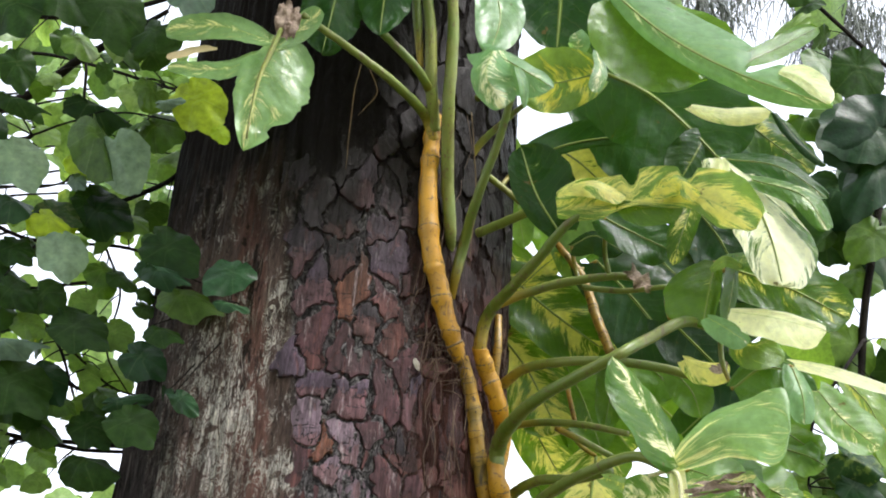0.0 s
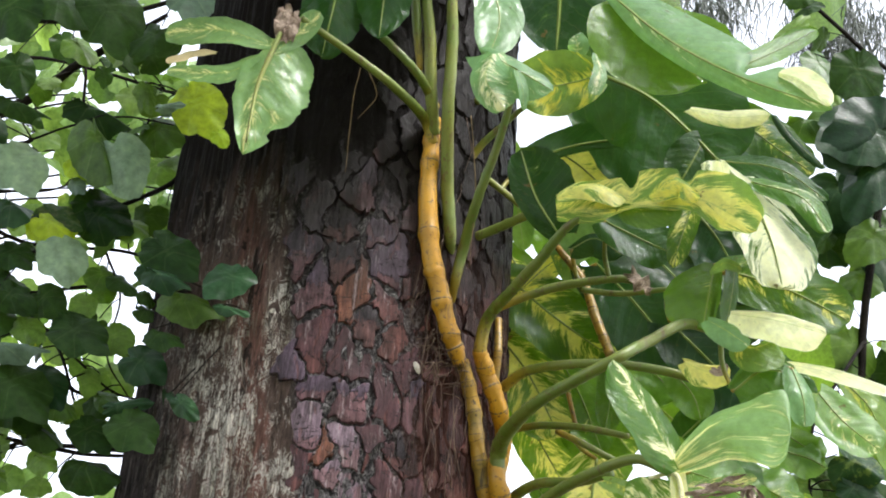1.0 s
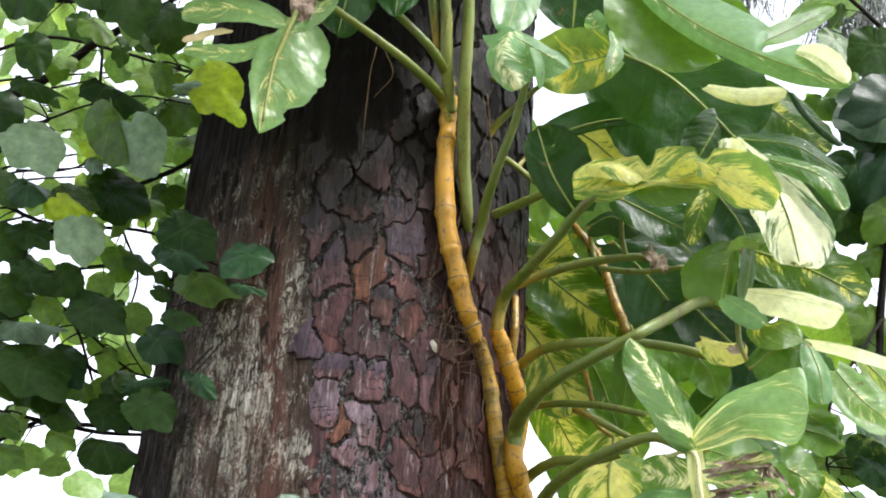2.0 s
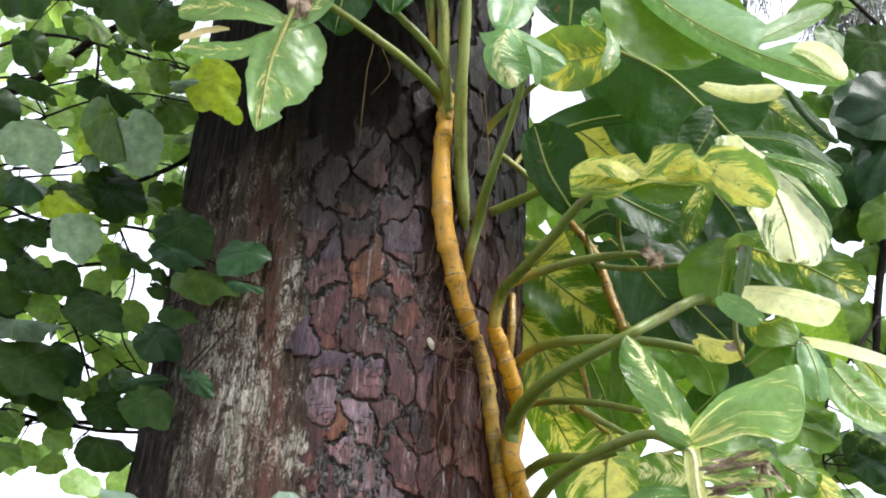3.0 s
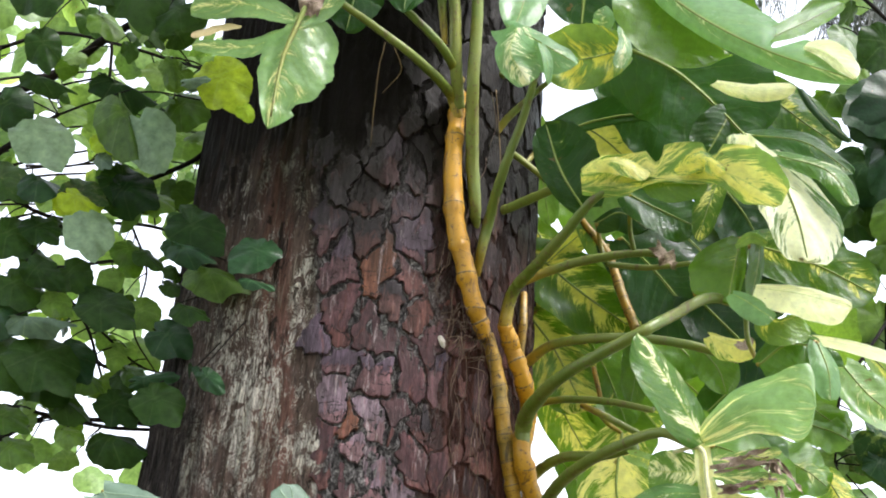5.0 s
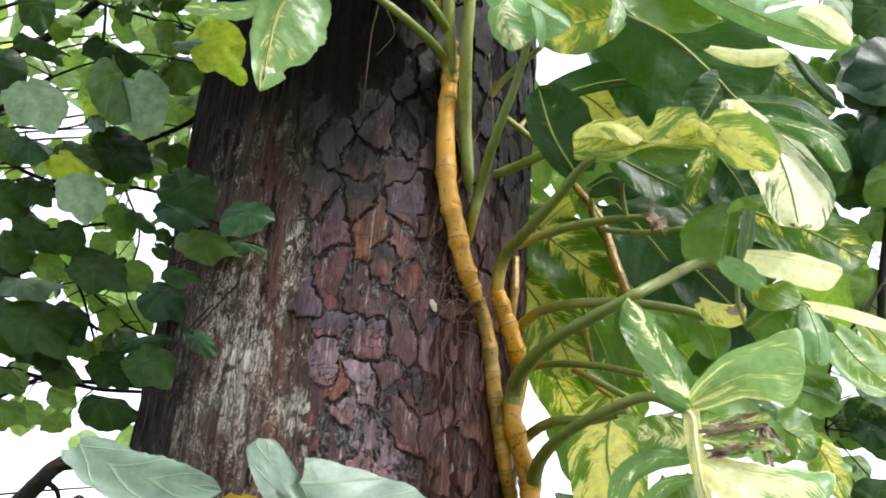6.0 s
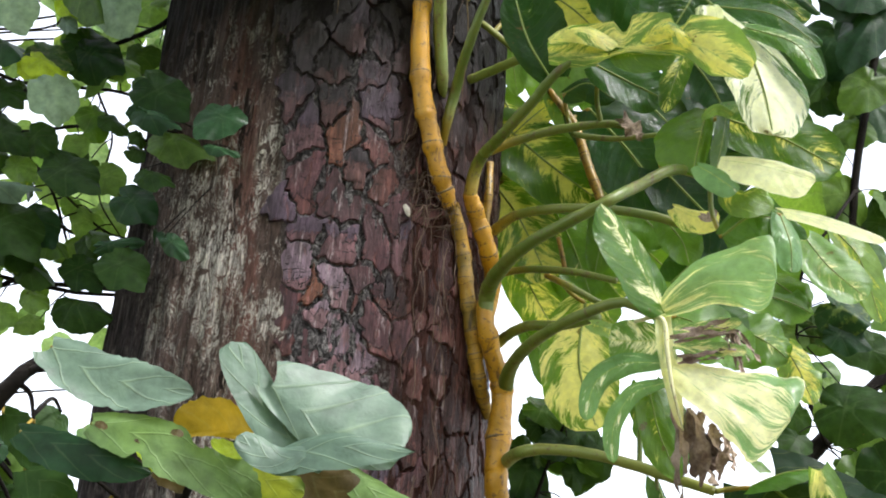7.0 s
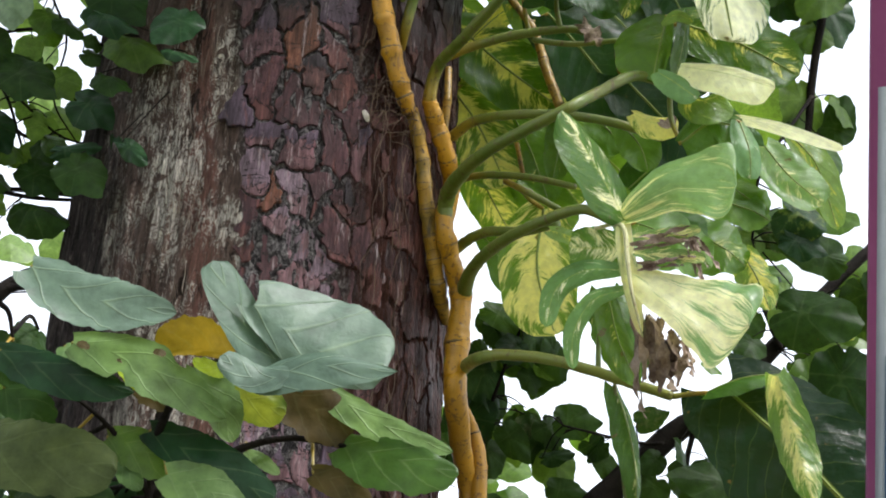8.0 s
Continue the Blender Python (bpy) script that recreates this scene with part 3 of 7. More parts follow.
def build_trunk():
    rows = np.concatenate([np.linspace(-0.05, 1.7, 18), np.linspace(1.72, 3.6, 330), np.linspace(3.7, 9.0, 30)])
    angles = np.concatenate([np.linspace(-math.pi, 0, 260, endpoint=False), np.linspace(0, math.pi, 50, endpoint=False)])
    verts = []
    for z in rows:
        r0 = trunk_radius(z)
        for a in angles:
            x, y = math.cos(a), math.sin(a)
            r = r0 + (0.010 if y > 0.3 else 0.002) * noise.noise((x * 2, y * 2, z * 1.3))
            if 1.7 < z < 3.65 and y < 0.25:
                strip = min(1.0, max(0.0, (-0.02 - x * 0.3) / 0.08))
                ridge = noise.noise((x * 22, y * 22, z * 2.6)) + 0.6 * noise.noise((x * 52, y * 52, z * 7))
                r += strip * 0.009 * ridge + (1 - strip) * (0.0020 + 0.004 * noise.noise((x * 30, y * 30, z * 22)) + 0.003 * noise.noise((x * 70, y * 70, z * 50)))
            verts.append((x * r, y * r, z))
    m = len(angles)
    faces = [(i * m + k, i * m + (k + 1) % m, (i + 1) * m + (k + 1) % m, (i + 1) * m + k) for i in range(len(rows) - 1) for k in range(m)]
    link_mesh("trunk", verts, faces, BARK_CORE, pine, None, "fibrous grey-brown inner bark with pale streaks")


# colours of bark plates: outer scales are purple-grey, freshly flaked ones orange
PURPLE, RED_BROWN, ORANGE = (0.062, 0.043, 0.060), (0.070, 0.033, 0.037), (0.120, 0.050, 0.031)
DARK, LILAC, MAROON = (0.034, 0.027, 0.031), (0.140, 0.100, 0.122), (0.040, 0.017, 0.016)


def plate_mesh(cell, seed, rng):
    """One bark plate from its outline in (arc, height): a thin, ragged, stepped slab with a bevelled rim."""
    cx, cz = sum(p[0] for p in cell) / len(cell), sum(p[1] for p in cell) / len(cell)
    ring = []
    for p, q in zip(cell, cell[1:] + cell[:1]):
        k = max(1, int(math.hypot(q[0] - p[0], q[1] - p[1]) / 0.0035))
        ring += [(p[0] + (q[0] - p[0]) * i / k, p[1] + (q[1] - p[1]) * i / k) for i in range(k)]
    warped = []
    for s, z in ring:
        dx = 0.020 * noise.noise((s * 22, z * 14, 1.3)) + 0.009 * noise.noise((s * 90, z * 60, 5.0)) + 0.0035 * noise.noise((s * 260, z * 200, 2.0))
        dz = 0.026 * noise.noise((s * 22, z * 14, 7.7)) + 0.009 * noise.noise((s * 90, z * 60, 9.0)) + 0.0045 * noise.noise((s * 260, z * 200, 6.0))
        warped.append((s + dx, z + dz))
    count = len(warped)
    soft = [(sum(warped[(i + k) % count][0] for k in range(-6, 7)) / 13, sum(warped[(i + k) % count][1] for k in range(-6, 7)) / 13) for i in range(count)]
    high = rng.uniform(0.0025, 0.0060)
    tilt_s, tilt_z = rng.uniform(-0.04, 0.04), rng.uniform(-0.05, 0.01)
    gap = rng.uniform(0.0012, 0.0042)
    verts = []
    shells = [(0.0, -0.006, 1.0), (0.0, high * 0.55, 0.4), (0.02, high * 0.9, 0.0), (0.02, high * 0.9, 0.0), (0.08, high, 0.0), (0.18, high, 0.0), (0.30, high, 0.0), (0.43, high, 0.0), (0.57, high, 0.0), (0.71, high, 0.0), (0.85, high, 0.0)]
    for inset, h, flare in shells:
        mild = min(1.0, inset / 0.25)
        for (s, z), (s2, z2) in zip(warped, soft):
            s, z = s + (s2 - s) * mild, z + (z2 - z) * mild
            d = math.hypot(s - cx, z - cz) + 1e-6
            wide = gap + 0.014 * max(0.0, noise.noise((s * 24 + 3, z * 15, 8.8))) - flare * 0.0012
            k = max(0.05, 1 - wide / d) * (1 - inset)
            ps, pz = cx + (s - cx) * k, cz + (z - cz) * k
            lift = h
            if inset > 0:
                lift += tilt_s * (ps - cx) + tilt_z * (pz - cz)
                step = noise.noise((ps * 34, pz * 18, seed * 3.1))
                cut = step * 3 - math.floor(step * 3)
                lift += 0.0016 * (math.floor(step * 3) + min(1.0, cut * 6)) / 1.5 + 0.0007 * noise.noise((ps * 120, pz * 50, seed))
            r = trunk_radius(pz) + lift
            ang = ps / 0.30
            verts.append((r * math.cos(ang), r * math.sin(ang), pz))
    m = len(warped)
    r = trunk_radius(cz) + high
    verts.append((r * math.cos(cx / 0.30), r * math.sin(cx / 0.30), cz))
    faces = [(i * m + k, i * m + (k + 1) % m, (i + 1) * m + (k + 1) % m, (i + 1) * m + k) for i in range(len(shells) - 1) if i != 2 for k in range(m)]
    faces += [((len(shells) - 1) * m + k, (len(shells) - 1) * m + (k + 1) % m, len(verts) - 1) for k in range(m)]
    return verts, faces


def clip_cell(cell, px, pz, nx, nz):
    """The part of a polygon on the far side of a line from its normal."""
    out = []
    for (ax, az), (bx, bz) in zip(cell, cell[1:] + cell[:1]):
        da, db = (ax - px) * nx + (az - pz) * nz, (bx - px) * nx + (bz - pz) * nz
        if da <= 0:
            out.append((ax, az))
        if da * db < 0:
            k = da / (da - db)
            out.append((ax + (bx - ax) * k, az + (bz - az) * k))
    return out


def worn_edge(z):
    """Arc at which the plates end and the worn strip begins."""
    return -0.530 - 0.13 * (z - 2.44) + 0.022 * noise.noise((z * 4, 0.5, 0)) + 0.014 * noise.noise((z * 13, 4.5, 0))


def build_plates():
    """Uneven plates, taller than wide, each the ground nearest to its own centre."""
    rng = np.random.default_rng(11)
    seeds = []
    seeds += [(s, z, RED_BROWN) for s, z in ((-0.406, 2.971), (-0.501, 2.590), (-0.401, 2.664), (-0.436, 2.565), (-0.355, 2.550), (-0.379, 2.488), (-0.364, 2.418), (-0.457, 2.321), (-0.392, 2.438), (-0.369, 2.379), (-0.322, 2.373), (-0.342, 2.268), (-0.291, 2.131), (-0.270, 2.007), (-0.423, 2.190))]
    seeds += [(s, z, PURPLE) for s, z in ((-0.389, 2.881), (-0.405, 2.793), (-0.539, 2.745), (-0.391, 2.741), (-0.507, 2.657), (-0.523, 2.532), (-0.493, 2.492), (-0.437, 2.481), (-0.338, 2.498), (-0.447, 2.846), (-0.341, 2.172), (-0.409, 1.998), (-0.324, 2.072), (-0.344, 2.001), (-0.441, 2.102))]
    seeds += [(s, z, DARK) for s, z in ((-0.474, 2.894), (-0.464, 2.742), (-0.418, 2.631), (-0.516, 2.818), (-0.352, 2.438), (-0.370, 2.097))]
    seeds += [(s, z, ORANGE) for s, z in ((-0.437, 2.671), (-0.526, 2.485), (-0.457, 2.397))]
    seeds += [(s, z, MAROON) for s, z in ((-0.366, 2.605), (-0.294, 2.530), (-0.338, 2.433), (-0.293, 2.437), (-0.257, 2.505), (-0.250, 2.404), (-0.342, 2.730), (-0.331, 2.654), (-0.310, 2.602), (-0.322, 2.484), (-0.275, 2.442), (-0.254, 2.347), (-0.308, 2.223), (-0.256, 2.237), (-0.209, 2.296), (-0.190, 2.192), (-0.254, 2.088), (-0.173, 2.108), (-0.180, 2.027))]
    seeds += [(s, z, LILAC) for s, z in ((-0.493, 2.455), (-0.434, 2.431), (-0.451, 2.363), (-0.422, 2.309), (-0.389, 2.311), (-0.373, 2.235), (-0.376, 2.164), (-0.395, 2.025))]
    while len(seeds) < 330:
        for _ in range(60):
            s, z = rng.uniform(-0.66, 0.10), rng.uniform(1.72, 3.42)
            far = min([math.hypot((s - a) * 1.45, (z - b) * 0.72) for a, b, _ in seeds] + [9.0])
            if far > 0.056:
                break
        side = s > -0.33
        seeds.append((s, z, MAROON if side else (PURPLE, DARK, RED_BROWN, PURPLE, LILAC)[int(rng.integers(5))]))
    for i, (s, z, tint) in enumerate(seeds):
        # no plates in the upper patch painted as crown shade; the bark is smooth
        if s < worn_edge(z) + 0.008 or (z > 2.895 and s < -0.435):
            continue
        cell = [(s - 0.07, z - 0.11), (s + 0.07, z - 0.11), (s + 0.07, z + 0.11), (s - 0.07, z + 0.11)]
        for a, b, _ in seeds:
            dx, dz = (a - s) * 1.45, (b - z) * 0.72
            if (a, b) != (s, z) and abs(dx) < 0.2 and abs(dz) < 0.2:
                cell = clip_cell(cell, (a + s) / 2, (b + z) / 2, dx * 1.45, dz * 0.72)
        if len(cell) < 3:
            continue
        verts, faces = plate_mesh(cell, i, rng)
        ob = link_mesh("bark_plate", verts, faces, BARK_PLATE, pine)
        shade = rng.uniform(0.65, 1.05)
        ob.color = (tint[0] * shade, tint[1] * shade, tint[2] * shade, 1)


def build_fibres():
    """Frayed pale and brown strands on the worn strip."""
    rng = np.random.default_rng(17)
    verts, faces = [], []
    for k in range(110):
        z = rng.uniform(1.75, 2.95)
        edge = worn_edge(z)
        s = edge - abs(rng.normal(0.0, 0.05)) - 0.004
        pts, drift = [], rng.uniform(-0.03, 0.03)
        for _ in range(4):
            ang, r = s / 0.30, trunk_radius(z) + rng.uniform(0.001, 0.007)
            pts.append((r * math.cos(ang), r * math.sin(ang), z))
            z += rng.uniform(0.006, 0.024)
            s += drift * 0.1 + rng.normal(0, 0.0014)
        fat = rng.uniform(0.0004, 0.0012)
        v, f, _, _ = sweep(pts, (fat * 0.3, fat, fat * 0.8, fat * 0.2), 4, 2)
        k = len(verts)
        verts += v
        faces += [tuple(i + k for i in g) for g in f]
    tagged(link_mesh("bark_fibre", verts, faces, FIBRE, pine, None, "frayed pale bark strands"), kind="stuff")


build_trunk()
build_plates()
build_fibres()

# ---- climbing vine: stems, petioles, leaves ----
vine = thing("climbing_vine", "variegated climbing vine with yellow stems and large leaves on pine", "vine")


LINES = []


def stem(points, radii, mat=None, nodes=(), name="stem", label="", seed=0, seg=12, parent=None):
    """A stem under the vine with leaf-scar rings at the given shares of its length."""
    share = np.linspace(0, 1, 90)
    fat = np.interp(share, np.linspace(0, 1, len(radii)), radii)
    for k in nodes:
        fat = fat * (1 + 0.16 * np.exp(-(((share - k) / 0.018) ** 2)) - 0.05 * np.exp(-(((share - k - 0.045) / 0.03) ** 2)))
    v, f, t, line = sweep(points, fat, seg, 12, 0.03, seed)
    LINES.append(line)
    ob = link_mesh(name, v, f, mat or STEM_YELLOW, parent or vine, t, label)
    for k in nodes:
        i = min(len(line) - 2, int(k * (len(line) - 1)))
        r = float(np.interp(k, np.linspace(0, 1, len(radii)), radii))
        link_mesh("leaf_scar", *bead(line[i], r, line[i + 1] - line[i], 0.16 + 0.12 * ((i * 7) % 5) / 5, 12)[:2], NODE_SCAR, ob)
    return ob


def petiole(points, radii, pale=False, seed=0, mat=None):
    LINES.append(smooth_line(points, 6))
    return stem(points, [r * 0.82 for r in radii], mat or (PETIOLE_PALE if pale else PETIOLE), (), "petiole", "", seed, 10)


def leaf(base, tip, width, cream=0.3, yellow=0.5, deep=0.4, midrib=0.003, label="", mat=None, **shape):
    """One large leaf with its raised midrib."""
    seed = len(vine.children) + 3
    arch, face = shape.setdefault("arch", 0.08), shape.get("face", (0, -1, 0.3))
    v, f, t = blade(base, tip, width, seed=seed, **shape)
    ob = link_mesh("leaf", v, f, mat or VINE_LEAF, vine, t, label)
    ob.color = (cream, yellow, deep, 1)
    if midrib:
        ob["base"] = [float(c) for c in base]
    if midrib:
        nv = shape.get("nv", 6)
        mid = v[nv :: 2 * nv + 1]
        n = Vector(face).normalized()
        pts = [np.array(p) + np.array(n) * midrib * 0.2 for p in mid[:-1:4]] + [mid[-2]]
        mv, mf, mt, _ = sweep(pts, (midrib * 0.6, midrib * 0.42, midrib * 0.15), 6, 3)
        link_mesh("midrib", mv, mf, LEAF_RIB, ob, mt)
    return ob


def frond(spine, left, right, cream=0.3, yellow=0.5, deep=0.4, midrib=0.003, label="", mat=None, stalk_to=True, **shape):
    """One large leaf of the vine along a bent midrib, with the midrib raised on it."""
    seed = len(vine.children) + 3
    v, f, t = lamina(spine, left, right, seed=seed, **shape)
    ob = link_mesh("leaf", v, f, mat or VINE_LEAF, vine, t, label)
    ob.color = (cream, yellow, deep, 1)
    if midrib:
        if stalk_to:
            ob["base"] = [float(c) for c in spine[0]]
        nv = shape.get("nv", 7)
        n = np.array(Vector(shape.get("face", (0, -1, 0.3))).normalized())
        mid = [np.array(p) + n * midrib * 0.2 for p in v[nv :: 2 * nv + 1]]
        mv, mf, mt, _ = sweep(mid[:-2:4] + [mid[-2]], (midrib * 0.6, midrib * 0.45, midrib * 0.15), 6, 3)
        link_mesh("midrib", mv, mf, LEAF_RIB, ob, mt)
    return ob


def add_stalks():
    """A thin stalk from the base of every leaf that has none to the nearest stem."""
    points = np.vstack(LINES)
    for ob in [c for c in vine.children if c.name.startswith("leaf") and "base" in c]:
        base = np.array(ob["base"])
        gap = np.linalg.norm((points - base) * (1, 1.0, 0.8), axis=1)
        near_at = points[int(np.argmin(gap))]
        far = float(np.linalg.norm(near_at - base))
        if 0.02 < far < 0.13:
            mid = (base + near_at) / 2 + np.array((0, 0.25 * far, 0.06 * far))
            v, f, t, _ = sweep([base, mid, near_at], (0.0032, 0.004, 0.0045), 8, 6)
            link_mesh("petiole", v, f, PETIOLE, vine, t)


# main stems
stem([(0.131, -0.286, 3.012), (0.130, -0.289, 2.940), (0.132, -0.293, 2.855), (0.144, -0.293, 2.766), (0.164, -0.286, 2.702), (0.185, -0.276, 2.640), (0.209, -0.252, 2.596)], (0.012, 0.014, 0.0155, 0.016, 0.0155, 0.0145, 0.012), STEM_YELLOW, (0.10, 0.2, 0.44, 0.58, 0.72, 0.86, 0.93), "stem", "bright yellow jointed stem", 1)
stem([(0.212, -0.238, 2.609), (0.236, -0.217, 2.543), (0.251, -0.206, 2.472), (0.268, -0.190, 2.404), (0.287, -0.168, 2.338), (0.310, -0.113, 2.301)], (0.011, 0.012, 0.0125, 0.012, 0.012, 0.009), STEM_OLD, (0.12, 0.24, 0.34, 0.46, 0.58, 0.68, 0.78, 0.88), "stem", "older brownish-yellow stem with root scars", 2)
stem([(0.239, -0.236, 2.628), (0.257, -0.218, 2.594), (0.277, -0.203, 2.554), (0.294, -0.169, 2.510), (0.282, -0.219, 2.434), (0.297, -0.200, 2.385), (0.323, -0.169, 2.333), (0.323, -0.174, 2.267), (0.322, -0.180, 2.202), (0.333, -0.161, 2.141), (0.370, -0.045, 2.062), (0.387, -0.049, 1.973)], (0.012, 0.014, 0.014, 0.014, 0.0145, 0.015, 0.017, 0.0185, 0.0185, 0.0185, 0.015, 0.014), STEM_YELLOW, (0.06, 0.13, 0.2, 0.34, 0.42, 0.54, 0.66), "stem", "thick yellow jointed stem", 3)
stem([(0.351, -0.040, 2.190), (0.372, -0.045, 2.145), (0.388, -0.049, 2.090), (0.393, -0.051, 2.000)], (0.009, 0.012, 0.014, 0.013), STEM_YELLOW, (0.4,), "stem", "orange-yellow stem", 4)
stem([(0.275, -0.151, 2.723), (0.275, -0.175, 2.653), (0.272, -0.183, 2.570)], (0.006, 0.007, 0.006), STEM_OLD, (0.5,), "stem", "", 5)

# petioles that rise above the stems
petiole([(0.133, -0.293, 2.960), (0.113, -0.316, 2.993), (0.057, -0.420, 2.984), (-0.020, -0.460, 3.014), (-0.100, -0.500, 3.040)], (0.012, 0.011, 0.009, 0.0075, 0.007), seed=1)
petiole([(0.131, -0.297, 3.027), (0.092, -0.380, 3.038), (0.031, -0.400, 3.085), (-0.049, -0.420, 3.138)], (0.010, 0.009, 0.008, 0.008), seed=2)
petiole([(0.133, -0.298, 2.974), (0.118, -0.340, 3.039), (0.108, -0.360, 3.123), (0.086, -0.380, 3.240)], (0.012, 0.013, 0.012, 0.010), True, seed=3)
petiole([(0.098, -0.340, 3.068), (0.085, -0.360, 3.141), (0.071, -0.380, 3.226)], (0.006, 0.010, 0.009), seed=31)
petiole([(0.180, -0.242, 2.789), (0.175, -0.263, 2.814), (0.162, -0.286, 2.894), (0.149, -0.340, 3.011), (0.145, -0.360, 3.128), (0.131, -0.380, 3.247)], (0.007, 0.0125, 0.0135, 0.0125, 0.012, 0.010), True, seed=4)
petiole([(0.189, -0.238, 2.706), (0.190, -0.261, 2.736), (0.198, -0.278, 2.790), (0.208, -0.340, 2.842), (0.230, -0.380, 2.921), (0.245, -0.420, 2.994)], (0.006, 0.010, 0.011, 0.0095, 0.008, 0.007), seed=5)
petiole([(0.194, -0.200, 2.964), (0.216, -0.220, 3.005), (0.262, -0.250, 3.050), (0.286, -0.280, 3.064)], (0.008, 0.008, 0.006, 0.005), seed=6)
petiole([(0.164, -0.200, 3.075), (0.204, -0.220, 3.092), (0.268, -0.300, 3.066)], (0.008, 0.008, 0.006), True, seed=61)
petiole([(0.204, -0.180, 2.983), (0.241, -0.200, 2.951), (0.295, -0.220, 2.901)], (0.007, 0.007, 0.006), True, seed=7)
petiole([(0.178, -0.160, 2.832), (0.216, -0.200, 2.841), (0.262, -0.240, 2.852), (0.309, -0.300, 2.855)], (0.009, 0.010, 0.0095, 0.009), True, seed=8)
# petioles that reach out to the leaves
petiole([(0.239, -0.236, 2.624), (0.246, -0.260, 2.674), (0.273, -0.340, 2.692), (0.308, -0.420, 2.718), (0.341, -0.480, 2.749), (0.396, -0.500, 2.779), (0.461, -0.520, 2.790)], (0.013, 0.012, 0.011, 0.010, 0.008, 0.006, 0.004), seed=9)
petiole([(0.267, -0.200, 2.722), (0.309, -0.220, 2.739), (0.369, -0.250, 2.753), (0.449, -0.270, 2.765), (0.486, -0.270, 2.764)], (0.009, 0.0095, 0.0095, 0.008, 0.007), seed=10)
petiole([(0.402, -0.220, 2.762), (0.464, -0.240, 2.754), (0.535, -0.260, 2.762)], (0.006, 0.006, 0.005), True, seed=11)
petiole([(0.289, -0.160, 2.600), (0.320, -0.200, 2.616), (0.375, -0.260, 2.611), (0.453, -0.280, 2.613), (0.540, -0.300, 2.600), (0.603, -0.300, 2.585)], (0.011, 0.010, 0.0095, 0.009, 0.009, 0.007), seed=12)
petiole([(0.304, -0.180, 2.374), (0.287, -0.218, 2.416), (0.281, -0.229, 2.466), (0.290, -0.300, 2.481), (0.322, -0.420, 2.488), (0.403, -0.540, 2.510), (0.464, -0.500, 2.565), (0.526, -0.460, 2.615), (0.596, -0.420, 2.617)], (0.004, 0.012, 0.0165, 0.0145, 0.0115, 0.0105, 0.0105, 0.010, 0.007), seed=13)
petiole([(0.306, -0.100, 2.547), (0.351, -0.140, 2.548), (0.417, -0.200, 2.531), (0.479, -0.260, 2.502)], (0.007, 0.0075, 0.007, 0.006), seed=14)
petiole([(0.384, -0.140, 2.542), (0.421, -0.180, 2.511), (0.478, -0.200, 2.478)], (0.006, 0.007, 0.006), seed=15)
petiole([(0.300, -0.188, 2.371), (0.314, -0.170, 2.410), (0.347, -0.220, 2.423), (0.400, -0.280, 2.412), (0.442, -0.340, 2.411)], (0.003, 0.011, 0.010, 0.009, 0.008), seed=16)
petiole([(0.327, -0.156, 2.245), (0.327, -0.164, 2.293), (0.326, -0.174, 2.332), (0.329, -0.260, 2.352), (0.353, -0.380, 2.358), (0.394, -0.480, 2.362), (0.440, -0.540, 2.366), (0.485, -0.560, 2.344)], (0.004, 0.012, 0.0165, 0.0125, 0.011, 0.010, 0.009, 0.007), seed=17)
petiole([(0.334, -0.143, 2.194), (0.336, -0.174, 2.212), (0.344, -0.280, 2.203), (0.382, -0.320, 2.203), (0.452, -0.360, 2.191), (0.549, -0.380, 2.167), (0.615, -0.400, 2.147)], (0.003, 0.013, 0.012, 0.0105, 0.0105, 0.0105, 0.009), True, seed=18)
stem([(0.371, -0.100, 2.895), (0.416, -0.120, 2.827), (0.440, -0.140, 2.748), (0.464, -0.160, 2.676)], (0.006, 0.007, 0.0085, 0.008), STEM_OLD, (0.3, 0.6, 0.85), "stem", "", 6)
stem([(0.412, -0.050, 2.646), (0.428, -0.050, 2.587)], (0.004, 0.004), STEM_OLD, (), "stem", "", 7)
stem([(0.346, -0.050, 2.775), (0.393, -0.050, 2.738), (0.452, -0.060, 2.689)], (0.005, 0.005, 0.004), PETIOLE, (), "petiole", "", 8)

